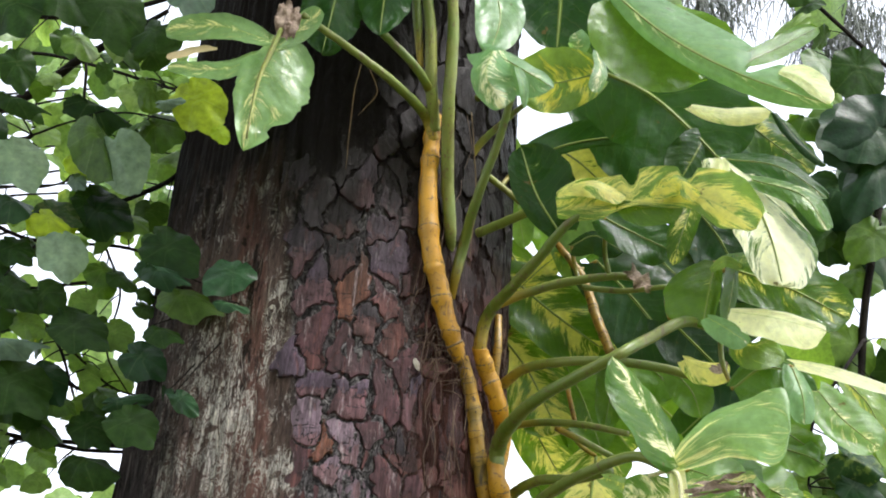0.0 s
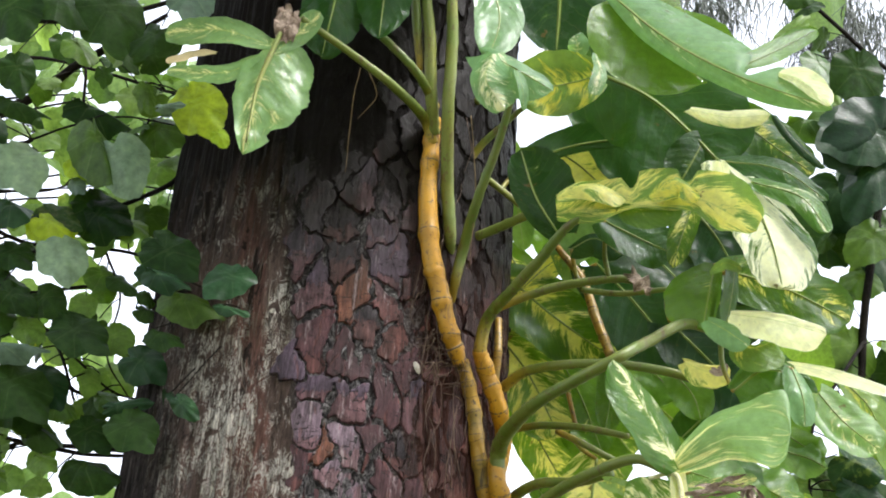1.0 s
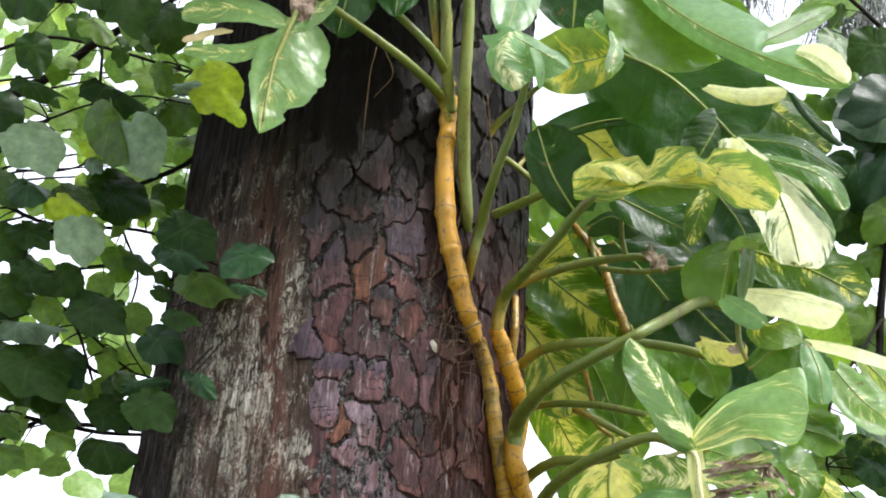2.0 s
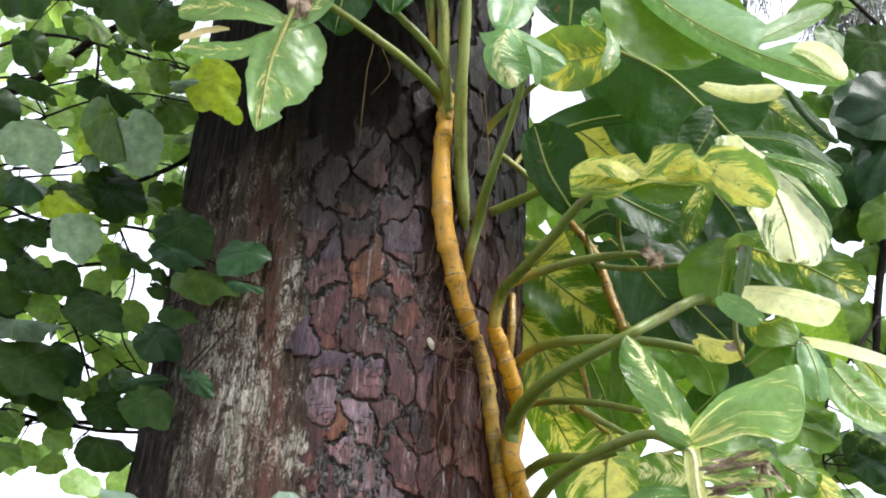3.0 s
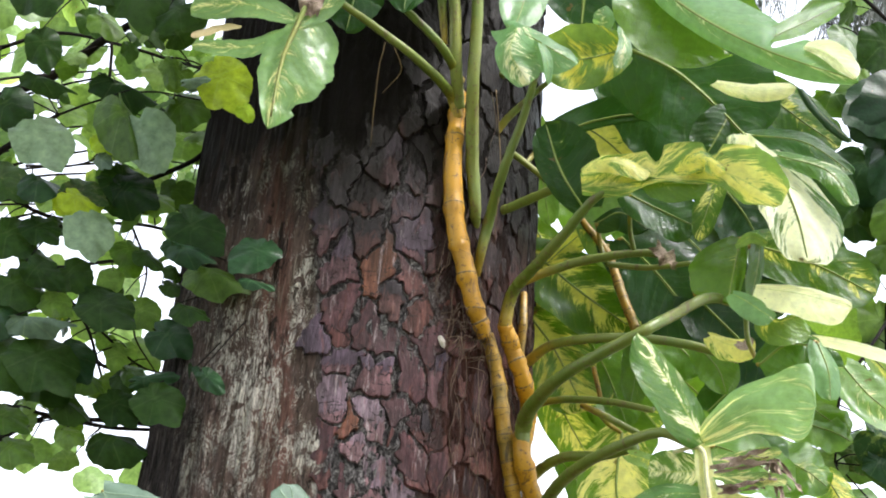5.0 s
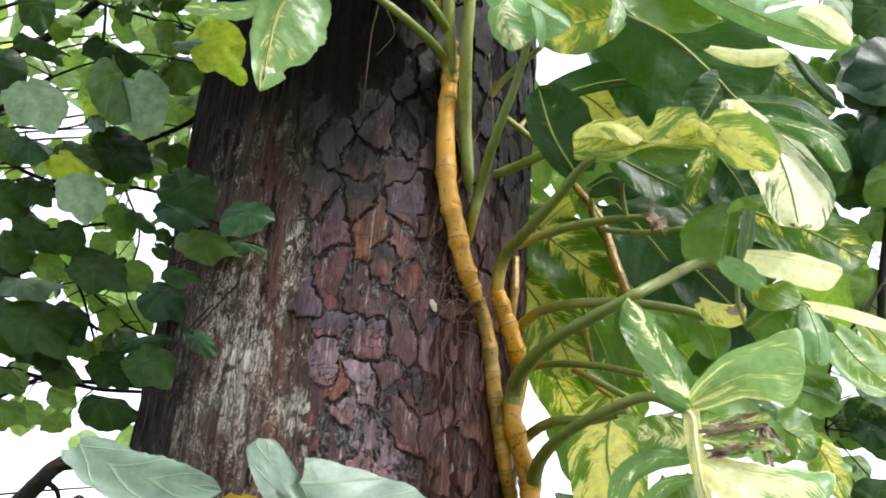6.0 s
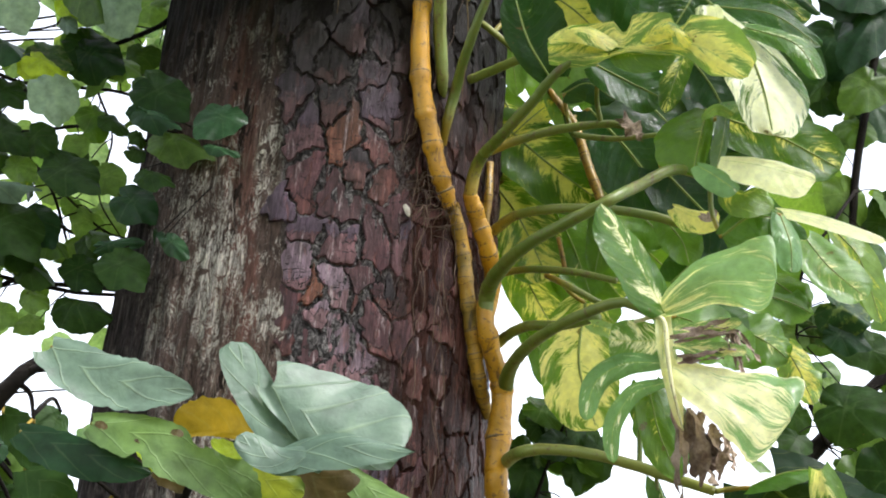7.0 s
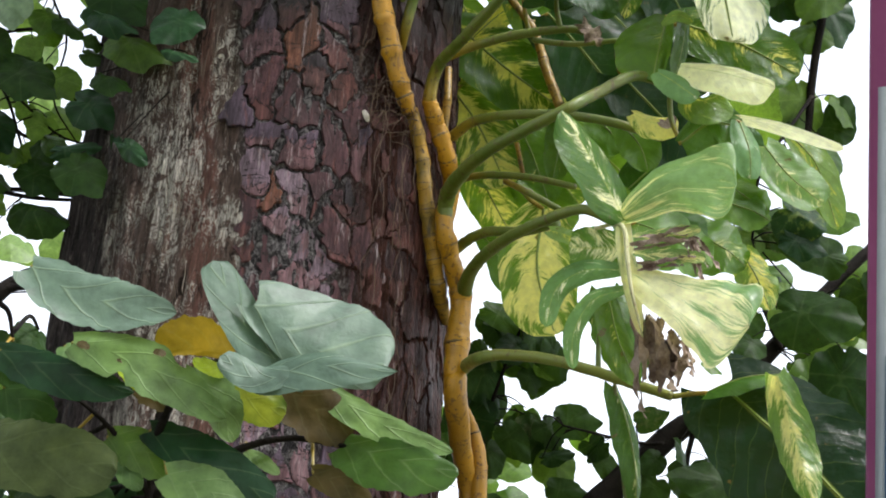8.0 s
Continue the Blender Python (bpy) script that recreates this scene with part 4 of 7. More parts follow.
def torn_leaf():
    """The pale leaf that hangs before the trunk, split into lobes along its midrib."""
    lobes = join(
        lamina([(-0.132, -0.500, 2.998), (-0.151, -0.515, 2.910), (-0.159, -0.530, 2.777)], 0.079, 0.033, face=(-0.1, -1, 0.22), heart=0.0, blunt=0.8, ruffle=0.03, ragged=0.06, nu=50, seed=61, lift=(-0.1, -0.1), curl=(-0.2, 0), notches=((-1, 0.78, 0.05, 0.35), (1, 0.12, 0.1, 0.5))),
        lamina([(-0.139, -0.500, 2.985), (-0.221, -0.490, 3.008), (-0.306, -0.470, 3.002)], 0.030, 0.027, face=(0, -1, 0.22), heart=0.0, blunt=0.22, seed=62, ruffle=0.02, ragged=0.08, nu=44),
        lamina([(-0.154, -0.505, 2.958), (-0.207, -0.500, 2.927), (-0.294, -0.480, 2.931)], 0.019, 0.016, face=(0, -1, 0.22), heart=0.0, blunt=0.3, seed=63, ruffle=0.03, ragged=0.12, nu=44),
        lamina([(-0.134, -0.505, 2.969), (-0.104, -0.500, 3.009), (-0.072, -0.500, 3.055)], 0.019, 0.019, face=(0.1, -1, 0.1), heart=0.0, blunt=0.35, seed=64),
    )
    ob = link_mesh("leaf", lobes[0], lobes[1], VINE_LEAF, vine, lobes[2], "pale variegated leaf, torn and split at the edges")
    ob.color = (0.40, 0.45, 0.06, 1)
    mv, mf, mt, _ = sweep([(-0.128, -0.505, 3.006), (-0.140, -0.508, 2.959), (-0.152, -0.515, 2.898), (-0.156, -0.530, 2.797)], (0.004, 0.0045, 0.0035, 0.0015), 8, 6)
    link_mesh("midrib", mv, mf, PETIOLE_PALE, ob, mt, "pale midrib")
    strip = lamina([(-0.222, -0.490, 2.967), (-0.260, -0.480, 2.964), (-0.298, -0.475, 2.949)], 0.010, 0.010, (0, -1, 0.5), ruffle=0.06, heart=0.0, blunt=0.25, seed=66)
    link_mesh("dry_strip", *strip[:2], TAN, ob, strip[2], "tan dried edge of the leaf")
    for k, (x, z) in enumerate(((-0.122, 2.992), (-0.118, 3.004), (-0.130, 3.000), (-0.112, 2.996))):
        dry = blade((x, -0.505, z), (x - 0.012 + 0.006 * k, -0.500, z + 0.058), 0.018, (0.3 * math.sin(k * 2), -1, 0.2), ruffle=0.3, seed=65 + k, twist=0.6 * math.cos(k))
        link_mesh("dry_shred", *dry[:2], DRY, ob, dry[2], "shrivelled brown shred at the leaf base")


torn_leaf()
# leaves round the top of the trunk
frond([(0.313, -0.270, 3.478), (0.332, -0.250, 3.315), (0.333, -0.240, 3.191)], 0.110, 0.094, 0.05, 0.40, 0.80, 0.004, "broad dark green leaf with a pale midrib", face=(0, -1, -0.2))
frond([(0.184, -0.460, 3.200), (0.209, -0.490, 3.092), (0.194, -0.520, 2.998)], 0.038, 0.040, 0.22, 0.00, 0.10, 0.002, "pale glossy blue-green leaf with small holes", face=(-0.2, -1, 0.22), lift=(-0.2, 0.25), stalk_to=False)
frond([(0.185, -0.520, 3.005), (0.227, -0.540, 2.975), (0.293, -0.550, 2.934)], 0.025, 0.044, 0.30, 0.00, 0.08, 0.0015, face=(-0.1, -1, 0.22), lift=(-0.3, -0.3), heart=0.3, stalk_to=False)
frond([(0.198, -0.530, 2.999), (0.189, -0.550, 2.940), (0.222, -0.550, 2.891)], 0.038, 0.025, 0.50, 0.05, 0.08, 0, face=(-0.3, -1, 0.22), lift=(-0.2, -0.3), blunt=0.35)
frond([(0.235, -0.550, 2.962), (0.245, -0.560, 2.928), (0.249, -0.560, 2.887)], 0.009, 0.008, 0.20, 0.00, 0.12, 0, face=(0.2, -1, 0.22))
frond([(0.380, -0.400, 3.059), (0.319, -0.410, 3.029), (0.253, -0.420, 3.002)], 0.050, 0.056, 0.48, 0.95, 0.14, 0.002, "lime-yellow leaf lit through from behind", face=(0, -1, -0.25), blunt=0.34, curl=(0.3, 0.5), heart=0.12)
frond([(0.347, -0.410, 3.091), (0.345, -0.420, 3.103), (0.337, -0.430, 3.113)], 0.018, 0.020, 0.35, 0.10, 0.10, 0, face=(0, -1, 0.22), blunt=0.3)
frond([(0.377, -0.410, 3.095), (0.381, -0.430, 3.047), (0.368, -0.440, 3.002)], 0.014, 0.012, 0.45, 0.10, 0.12, 0, face=(0.4, -1, 0.22), blunt=0.3)
frond([(0.375, -0.520, 3.143), (0.458, -0.580, 3.032), (0.558, -0.640, 2.942), (0.685, -0.680, 2.883)], 0.088, 0.025, 0.30, 0.00, 0.10, 0.004, "large glossy leaf with a torn upper lobe and cream tip", face=(-0.25, -1, 0.22), lift=(-0.12, -0.5), curl=(-0.35, -0.7), notches=((-1, 0.66, 0.045, 0.75),), nu=44, blunt=0.45, ruffle=0.012, heart=0.05)
frond([(0.568, -0.620, 2.975), (0.621, -0.600, 3.019), (0.694, -0.580, 3.082)], 0.021, 0.019, 0.12, 0.10, 0.26, 0.002, face=(0, -1, 0.22), stalk_to=False, blunt=0.4)
frond([(0.613, -0.655, 2.948), (0.643, -0.670, 2.929), (0.680, -0.685, 2.884)], 0.028, 0.011, 0.85, 0.15, 0.10, 0, face=(-0.25, -1, 0.22), lift=(-0.15, -0.3), heart=0.0)
frond([(0.379, -0.510, 3.137), (0.443, -0.520, 3.065), (0.531, -0.540, 2.987)], 0.003, 0.098, 0.02, 0.75, 0.24, 0, "bright green half of a bowed leaf lit through", face=(0.3, -1, -0.35), blunt=0.4, heart=0.0, curl=(0, 0.4))
frond([(0.390, -0.280, 3.144), (0.487, -0.300, 3.093), (0.567, -0.330, 3.003), (0.609, -0.340, 2.950)], 0.117, 0.104, 0.03, 0.60, 0.66, 0.006, "broad dark leaf seen from below", face=(0.2, -1, -0.4), blunt=0.42)
frond([(0.536, -0.400, 3.021), (0.589, -0.440, 2.989), (0.654, -0.450, 2.998)], 0.026, 0.018, 0.85, 0.30, 0.12, 0, "cream leaf edge curled over", face=(0, -1, 0.22), curl=(-0.6, -0.6), blunt=0.4)
frond([(0.574, -0.330, 3.003), (0.549, -0.340, 2.946), (0.524, -0.340, 2.895)], 0.039, 0.041, 0.10, 1.00, 0.74, 0, "olive-brown fading leaf", face=(0.1, -1, -0.1))
frond([(0.284, -0.210, 2.983), (0.389, -0.220, 3.033), (0.559, -0.240, 3.063)], 0.040, 0.015, 0.02, 0.30, 0.68, 0.0035, face=(0, -1, 0.1), blunt=0.4)
frond([(0.359, -0.120, 3.070), (0.404, -0.130, 3.037), (0.460, -0.140, 2.980)], 0.054, 0.057, 0.72, 0.85, 0.40, 0.003, "yellow-striped leaf behind the others", face=(0.1, -1, -0.2), blunt=0.35)
frond([(0.405, -0.150, 3.153), (0.488, -0.150, 3.085), (0.561, -0.150, 2.983)], 0.093, 0.077, 0.03, 0.50, 0.74, 0.003, face=(0.1, -1, 0), blunt=0.35)
frond([(0.413, -0.300, 3.306), (0.454, -0.320, 3.255), (0.479, -0.330, 3.207)], 0.030, 0.026, 0.35, 0.90, 0.16, 0, face=(0, -1, 0.1))
frond([(0.479, -0.360, 3.195), (0.505, -0.360, 3.216), (0.533, -0.360, 3.232)], 0.015, 0.015, 0.15, 0.95, 0.14, 0, face=(0, -1, 0.1), blunt=0.3)
# leaves beside the trunk
frond([(0.626, -0.310, 3.075), (0.694, -0.310, 3.024), (0.765, -0.310, 2.978)], 0.046, 0.048, 0.40, 0.85, 0.58, 0.003, face=(0.1, -1, 0.1), blunt=0.4)
frond([(0.689, -0.350, 3.057), (0.724, -0.360, 3.003), (0.771, -0.360, 2.963)], 0.014, 0.012, 0.03, 0.30, 0.85, 0, face=(0.3, -1, 0.22), blunt=0.3, curl=(-0.8, -0.8))
frond([(0.332, -0.420, 2.757), (0.290, -0.430, 2.815), (0.263, -0.420, 2.900)], 0.031, 0.064, 0.10, 0.50, 0.80, 0.003, "dark green leaf that curls at its edge", face=(-0.2, -1, 0.1), blunt=0.4, heart=0.1)
frond([(0.318, -0.480, 2.764), (0.369, -0.505, 2.765), (0.450, -0.530, 2.778), (0.522, -0.550, 2.778), (0.600, -0.580, 2.723)], 0.050, 0.022, 0.56, 0.75, 0.14, 0, "yellow variegated leaf ruffled along its arched midrib", face=(0, -1, 0.15), curl=(0.5, -0.3), heart=0.0, blunt=0.28, ruffle=0.16, nu=60, notches=((-1, 0.36, 0.03, 0.45), (-1, 0.6, 0.025, 0.4)), stalk_to=False)
frond([(0.314, -0.500, 2.780), (0.357, -0.520, 2.794), (0.414, -0.530, 2.771)], 0.015, 0.022, 0.66, 0.70, 0.16, 0, face=(0.1, -1, 0.2), curl=(-0.6, -0.3), blunt=0.3, heart=0.0)
frond([(0.446, -0.550, 2.772), (0.486, -0.560, 2.794), (0.517, -0.560, 2.770)], 0.017, 0.020, 0.60, 0.90, 0.12, 0, face=(0.1, -1, 0.2), curl=(-0.5, -0.3), blunt=0.3, heart=0.0)
frond([(0.324, -0.470, 2.759), (0.370, -0.500, 2.765), (0.424, -0.520, 2.778)], 0.028, 0.011, 0.12, 0.60, 0.45, 0, face=(0, -1, 0.1), heart=0.0, blunt=0.3)
frond([(0.530, -0.540, 2.787), (0.564, -0.560, 2.769), (0.599, -0.570, 2.735)], 0.017, 0.007, 0.28, 0.00, 0.20, 0, face=(0, -1, 0.22), heart=0.0, blunt=0.35)
frond([(0.404, -0.520, 2.771), (0.447, -0.530, 2.762), (0.494, -0.540, 2.779)], 0.006, 0.032, 0.22, 0.75, 0.34, 0, face=(0, -1, -0.1), heart=0.0, blunt=0.3)
frond([(0.566, -0.460, 2.900), (0.608, -0.500, 2.824), (0.631, -0.540, 2.731), (0.646, -0.550, 2.649)], 0.093, 0.055, 0.66, 0.02, 0.55, 0.005, "large leaf streaked white along the midrib", face=(0.25, -1, 0.22), lift=(0, -0.15), curl=(-0.5, -0.3), nu=40, blunt=0.34, heart=0.05)
frond([(0.579, -0.450, 2.903), (0.661, -0.480, 2.884), (0.731, -0.500, 2.828)], 0.023, 0.029, 0.22, 0.00, 0.66, 0.002, face=(0.1, -1, 0.22), blunt=0.4, curl=(-0.3, -0.4), stalk_to=False)
frond([(0.612, -0.500, 2.845), (0.682, -0.530, 2.812), (0.719, -0.540, 2.753)], 0.027, 0.025, 0.42, 0.00, 0.46, 0.002, face=(0.2, -1, 0.22), blunt=0.34, curl=(-0.4, -0.3), stalk_to=False)
frond([(0.571, -0.470, 2.891), (0.572, -0.480, 2.864), (0.557, -0.480, 2.841)], 0.010, 0.014, 0.95, 0.05, 0.10, 0, face=(-0.2, -1, 0.22))
frond([(0.413, -0.360, 2.820), (0.462, -0.370, 2.794), (0.519, -0.380, 2.767)], 0.041, 0.045, 0.03, 0.30, 0.58, 0.003, face=(0.1, -1, 0.1), blunt=0.34)
frond([(0.543, -0.400, 2.843), (0.524, -0.410, 2.781), (0.511, -0.420, 2.724)], 0.023, 0.021, 0.42, 0.75, 0.46, 0.002, face=(-0.3, -1, 0.1), lift=(0.3, 0.3))
frond([(0.597, -0.200, 2.935), (0.634, -0.200, 2.888), (0.666, -0.200, 2.827)], 0.049, 0.047, 0.05, 0.30, 0.86, 0.003, face=(0.1, -1, 0))
frond([(0.381, -0.220, 2.834), (0.417, -0.240, 2.848), (0.461, -0.250, 2.818)], 0.014, 0.031, 0.12, 0.00, 0.82, 0.002, face=(0, -1, 0.22), curl=(-0.5, -0.6))
frond([(0.574, -0.430, 2.735), (0.558, -0.460, 2.665), (0.550, -0.460, 2.610)], 0.017, 0.068, 0.26, 0.75, 0.36, 0.002, "curled green leaf with yellow flecks", face=(-0.25, -1, 0.1), curl=(0.3, -0.3), blunt=0.3, heart=0.05)
frond([(0.601, -0.450, 2.731), (0.591, -0.470, 2.666), (0.582, -0.470, 2.615)], 0.011, 0.019, 0.20, 0.70, 0.48, 0, face=(0.5, -1, 0.1), blunt=0.3)
frond([(0.559, -0.460, 2.704), (0.578, -0.480, 2.713), (0.604, -0.480, 2.706)], 0.009, 0.013, 0.25, 0.95, 0.12, 0, face=(0, -1, 0.22), blunt=0.3, heart=0.0)
frond([(0.619, -0.330, 2.773), (0.706, -0.350, 2.743), (0.803, -0.370, 2.690)], 0.056, 0.060, 0.36, 0.85, 0.52, 0.004, "dark leaf flecked with yellow", face=(0.1, -1, 0.1), blunt=0.36)
frond([(0.581, -0.500, 2.621), (0.639, -0.530, 2.606), (0.708, -0.560, 2.579)], 0.015, 0.042, 0.84, 0.12, 0.06, 0, "pale cream leaf seen nearly edge-on", face=(0, -1, 0.22), blunt=0.26, heart=0.0, curl=(0, -0.2))
frond([(0.550, -0.490, 2.612), (0.572, -0.510, 2.590), (0.605, -0.520, 2.565)], 0.015, 0.024, 0.30, 0.00, 0.10, 0, face=(-0.2, -1, 0.22), blunt=0.34, curl=(-0.3, -0.5))
frond([(0.590, -0.480, 2.585), (0.620, -0.490, 2.575), (0.650, -0.490, 2.593)], 0.006, 0.043, 0.40, 0.90, 0.22, 0, face=(0, -1, 0.22), blunt=0.3, heart=0.0)
frond([(0.547, -0.350, 2.600), (0.577, -0.360, 2.585), (0.614, -0.370, 2.585)], 0.012, 0.027, 0.75, 0.70, 0.22, 0, "cream leaf with a brown blotch", face=(0, -1, 0.2), blunt=0.3, curl=(0, -0.6))
frond([(0.583, -0.375, 2.582), (0.594, -0.380, 2.577), (0.606, -0.380, 2.592)], 0.008, 0.008, 0.10, 0.10, 0.90, 0, mat=DRY, face=(0, -1, 0.2))
frond([(0.597, -0.460, 2.516), (0.634, -0.480, 2.545), (0.682, -0.490, 2.542)], 0.022, 0.072, 0.07, 0.30, 0.46, 0.003, face=(0.1, -1, 0.22), blunt=0.32, heart=0.05)
frond([(0.677, -0.490, 2.548), (0.687, -0.510, 2.497), (0.690, -0.510, 2.453)], 0.022, 0.024, 0.32, 0.00, 0.10, 0.002, face=(0.2, -1, 0.22), blunt=0.36, curl=(-0.4, -0.4))
frond([(0.665, -0.480, 2.560), (0.732, -0.500, 2.545), (0.826, -0.520, 2.515)], 0.009, 0.015, 0.82, 0.10, 0.10, 0, face=(0, -1, 0.22), blunt=0.3)
frond([(0.745, -0.390, 2.557), (0.777, -0.410, 2.507), (0.830, -0.420, 2.462)], 0.042, 0.044, 0.32, 0.40, 0.16, 0.002, "yellow-green leaf with small holes", face=(-0.1, -1, 0.22), blunt=0.34, curl=(-0.3, 0.3))
frond([(0.818, -0.300, 2.614), (0.855, -0.310, 2.566), (0.889, -0.310, 2.465)], 0.030, 0.026, 0.34, 0.95, 0.14, 0.002, face=(0, -1, 0.1))
frond([(0.705, -0.360, 2.495), (0.733, -0.370, 2.473), (0.761, -0.370, 2.460)], 0.029, 0.033, 0.14, 0.50, 0.30, 0.002, face=(0, -1, 0.2), blunt=0.34)
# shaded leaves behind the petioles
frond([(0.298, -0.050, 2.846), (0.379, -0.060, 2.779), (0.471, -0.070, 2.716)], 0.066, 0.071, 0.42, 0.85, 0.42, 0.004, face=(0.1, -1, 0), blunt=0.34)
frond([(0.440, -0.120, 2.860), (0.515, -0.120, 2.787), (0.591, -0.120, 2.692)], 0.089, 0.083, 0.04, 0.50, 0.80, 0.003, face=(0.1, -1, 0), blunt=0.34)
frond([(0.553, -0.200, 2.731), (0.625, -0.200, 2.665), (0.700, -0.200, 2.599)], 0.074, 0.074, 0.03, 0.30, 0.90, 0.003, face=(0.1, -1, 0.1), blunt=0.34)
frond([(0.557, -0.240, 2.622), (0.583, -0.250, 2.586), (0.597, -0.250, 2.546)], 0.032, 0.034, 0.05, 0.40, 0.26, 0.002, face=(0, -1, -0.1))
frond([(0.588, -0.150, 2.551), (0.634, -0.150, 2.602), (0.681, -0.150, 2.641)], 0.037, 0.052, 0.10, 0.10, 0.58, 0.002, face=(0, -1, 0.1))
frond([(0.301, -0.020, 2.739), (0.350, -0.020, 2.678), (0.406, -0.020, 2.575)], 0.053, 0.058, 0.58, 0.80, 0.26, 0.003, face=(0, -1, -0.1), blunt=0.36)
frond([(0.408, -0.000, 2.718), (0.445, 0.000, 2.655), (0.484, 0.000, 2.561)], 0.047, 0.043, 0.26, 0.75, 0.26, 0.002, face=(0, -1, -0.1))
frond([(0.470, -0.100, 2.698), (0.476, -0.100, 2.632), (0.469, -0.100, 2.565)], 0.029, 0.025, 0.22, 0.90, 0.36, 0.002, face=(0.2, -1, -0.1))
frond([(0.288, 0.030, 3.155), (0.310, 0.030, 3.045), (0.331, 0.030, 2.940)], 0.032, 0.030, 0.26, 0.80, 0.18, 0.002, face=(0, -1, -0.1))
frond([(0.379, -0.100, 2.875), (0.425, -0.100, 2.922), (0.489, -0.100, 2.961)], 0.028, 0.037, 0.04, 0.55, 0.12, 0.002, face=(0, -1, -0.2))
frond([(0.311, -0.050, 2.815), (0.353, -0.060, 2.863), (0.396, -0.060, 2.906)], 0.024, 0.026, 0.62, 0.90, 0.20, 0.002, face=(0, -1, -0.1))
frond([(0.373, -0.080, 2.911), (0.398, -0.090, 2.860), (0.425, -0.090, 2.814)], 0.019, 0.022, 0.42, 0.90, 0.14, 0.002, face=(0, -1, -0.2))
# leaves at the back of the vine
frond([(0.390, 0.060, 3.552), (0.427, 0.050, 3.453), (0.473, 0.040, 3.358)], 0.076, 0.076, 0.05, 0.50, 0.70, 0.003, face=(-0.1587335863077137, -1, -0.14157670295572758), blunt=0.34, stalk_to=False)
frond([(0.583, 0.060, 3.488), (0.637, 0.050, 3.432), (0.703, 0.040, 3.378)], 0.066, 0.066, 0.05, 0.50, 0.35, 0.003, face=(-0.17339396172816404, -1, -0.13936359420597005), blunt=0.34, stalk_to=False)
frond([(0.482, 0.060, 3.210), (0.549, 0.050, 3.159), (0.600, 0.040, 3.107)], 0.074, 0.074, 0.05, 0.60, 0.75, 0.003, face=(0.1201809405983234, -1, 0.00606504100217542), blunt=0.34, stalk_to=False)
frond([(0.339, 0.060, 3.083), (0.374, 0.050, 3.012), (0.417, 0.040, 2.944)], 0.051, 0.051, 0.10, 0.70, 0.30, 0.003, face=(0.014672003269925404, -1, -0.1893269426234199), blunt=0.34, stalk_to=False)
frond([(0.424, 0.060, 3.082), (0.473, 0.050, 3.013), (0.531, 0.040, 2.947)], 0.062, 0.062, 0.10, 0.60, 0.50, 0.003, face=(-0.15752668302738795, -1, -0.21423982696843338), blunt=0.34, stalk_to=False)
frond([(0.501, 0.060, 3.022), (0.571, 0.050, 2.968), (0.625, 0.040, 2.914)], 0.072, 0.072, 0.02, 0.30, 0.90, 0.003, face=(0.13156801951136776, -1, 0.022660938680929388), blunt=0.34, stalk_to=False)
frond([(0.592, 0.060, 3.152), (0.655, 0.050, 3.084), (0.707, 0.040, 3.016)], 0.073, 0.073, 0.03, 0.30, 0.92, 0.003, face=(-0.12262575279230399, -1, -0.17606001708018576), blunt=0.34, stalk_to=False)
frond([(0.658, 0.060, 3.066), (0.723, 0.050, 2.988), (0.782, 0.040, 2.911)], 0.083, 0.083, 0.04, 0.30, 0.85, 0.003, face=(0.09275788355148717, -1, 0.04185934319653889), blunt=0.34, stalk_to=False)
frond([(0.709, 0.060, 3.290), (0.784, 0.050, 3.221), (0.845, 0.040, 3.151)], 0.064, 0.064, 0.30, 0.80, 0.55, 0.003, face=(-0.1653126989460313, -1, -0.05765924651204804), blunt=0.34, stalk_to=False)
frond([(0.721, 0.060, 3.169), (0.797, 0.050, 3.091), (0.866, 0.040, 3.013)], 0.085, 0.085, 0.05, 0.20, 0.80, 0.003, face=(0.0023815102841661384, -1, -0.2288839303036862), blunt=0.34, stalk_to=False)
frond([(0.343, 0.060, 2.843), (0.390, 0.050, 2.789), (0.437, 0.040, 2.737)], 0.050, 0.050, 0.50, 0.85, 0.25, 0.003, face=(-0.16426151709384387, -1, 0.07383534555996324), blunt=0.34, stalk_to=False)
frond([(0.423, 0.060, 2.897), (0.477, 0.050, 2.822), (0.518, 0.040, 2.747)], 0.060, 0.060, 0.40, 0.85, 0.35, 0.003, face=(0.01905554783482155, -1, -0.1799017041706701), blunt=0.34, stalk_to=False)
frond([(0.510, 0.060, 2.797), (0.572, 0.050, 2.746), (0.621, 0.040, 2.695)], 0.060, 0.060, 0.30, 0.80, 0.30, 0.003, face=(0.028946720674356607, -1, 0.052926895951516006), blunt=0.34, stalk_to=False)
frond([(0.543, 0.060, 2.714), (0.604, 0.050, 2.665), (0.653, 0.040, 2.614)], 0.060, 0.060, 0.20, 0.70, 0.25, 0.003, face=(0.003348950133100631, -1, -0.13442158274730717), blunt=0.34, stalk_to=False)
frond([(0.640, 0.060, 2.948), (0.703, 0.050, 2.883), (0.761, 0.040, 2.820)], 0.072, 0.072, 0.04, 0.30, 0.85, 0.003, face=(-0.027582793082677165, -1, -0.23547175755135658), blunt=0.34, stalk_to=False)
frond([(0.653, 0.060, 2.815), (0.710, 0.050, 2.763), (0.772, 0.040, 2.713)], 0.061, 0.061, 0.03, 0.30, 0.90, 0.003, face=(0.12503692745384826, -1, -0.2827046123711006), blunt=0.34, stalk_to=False)
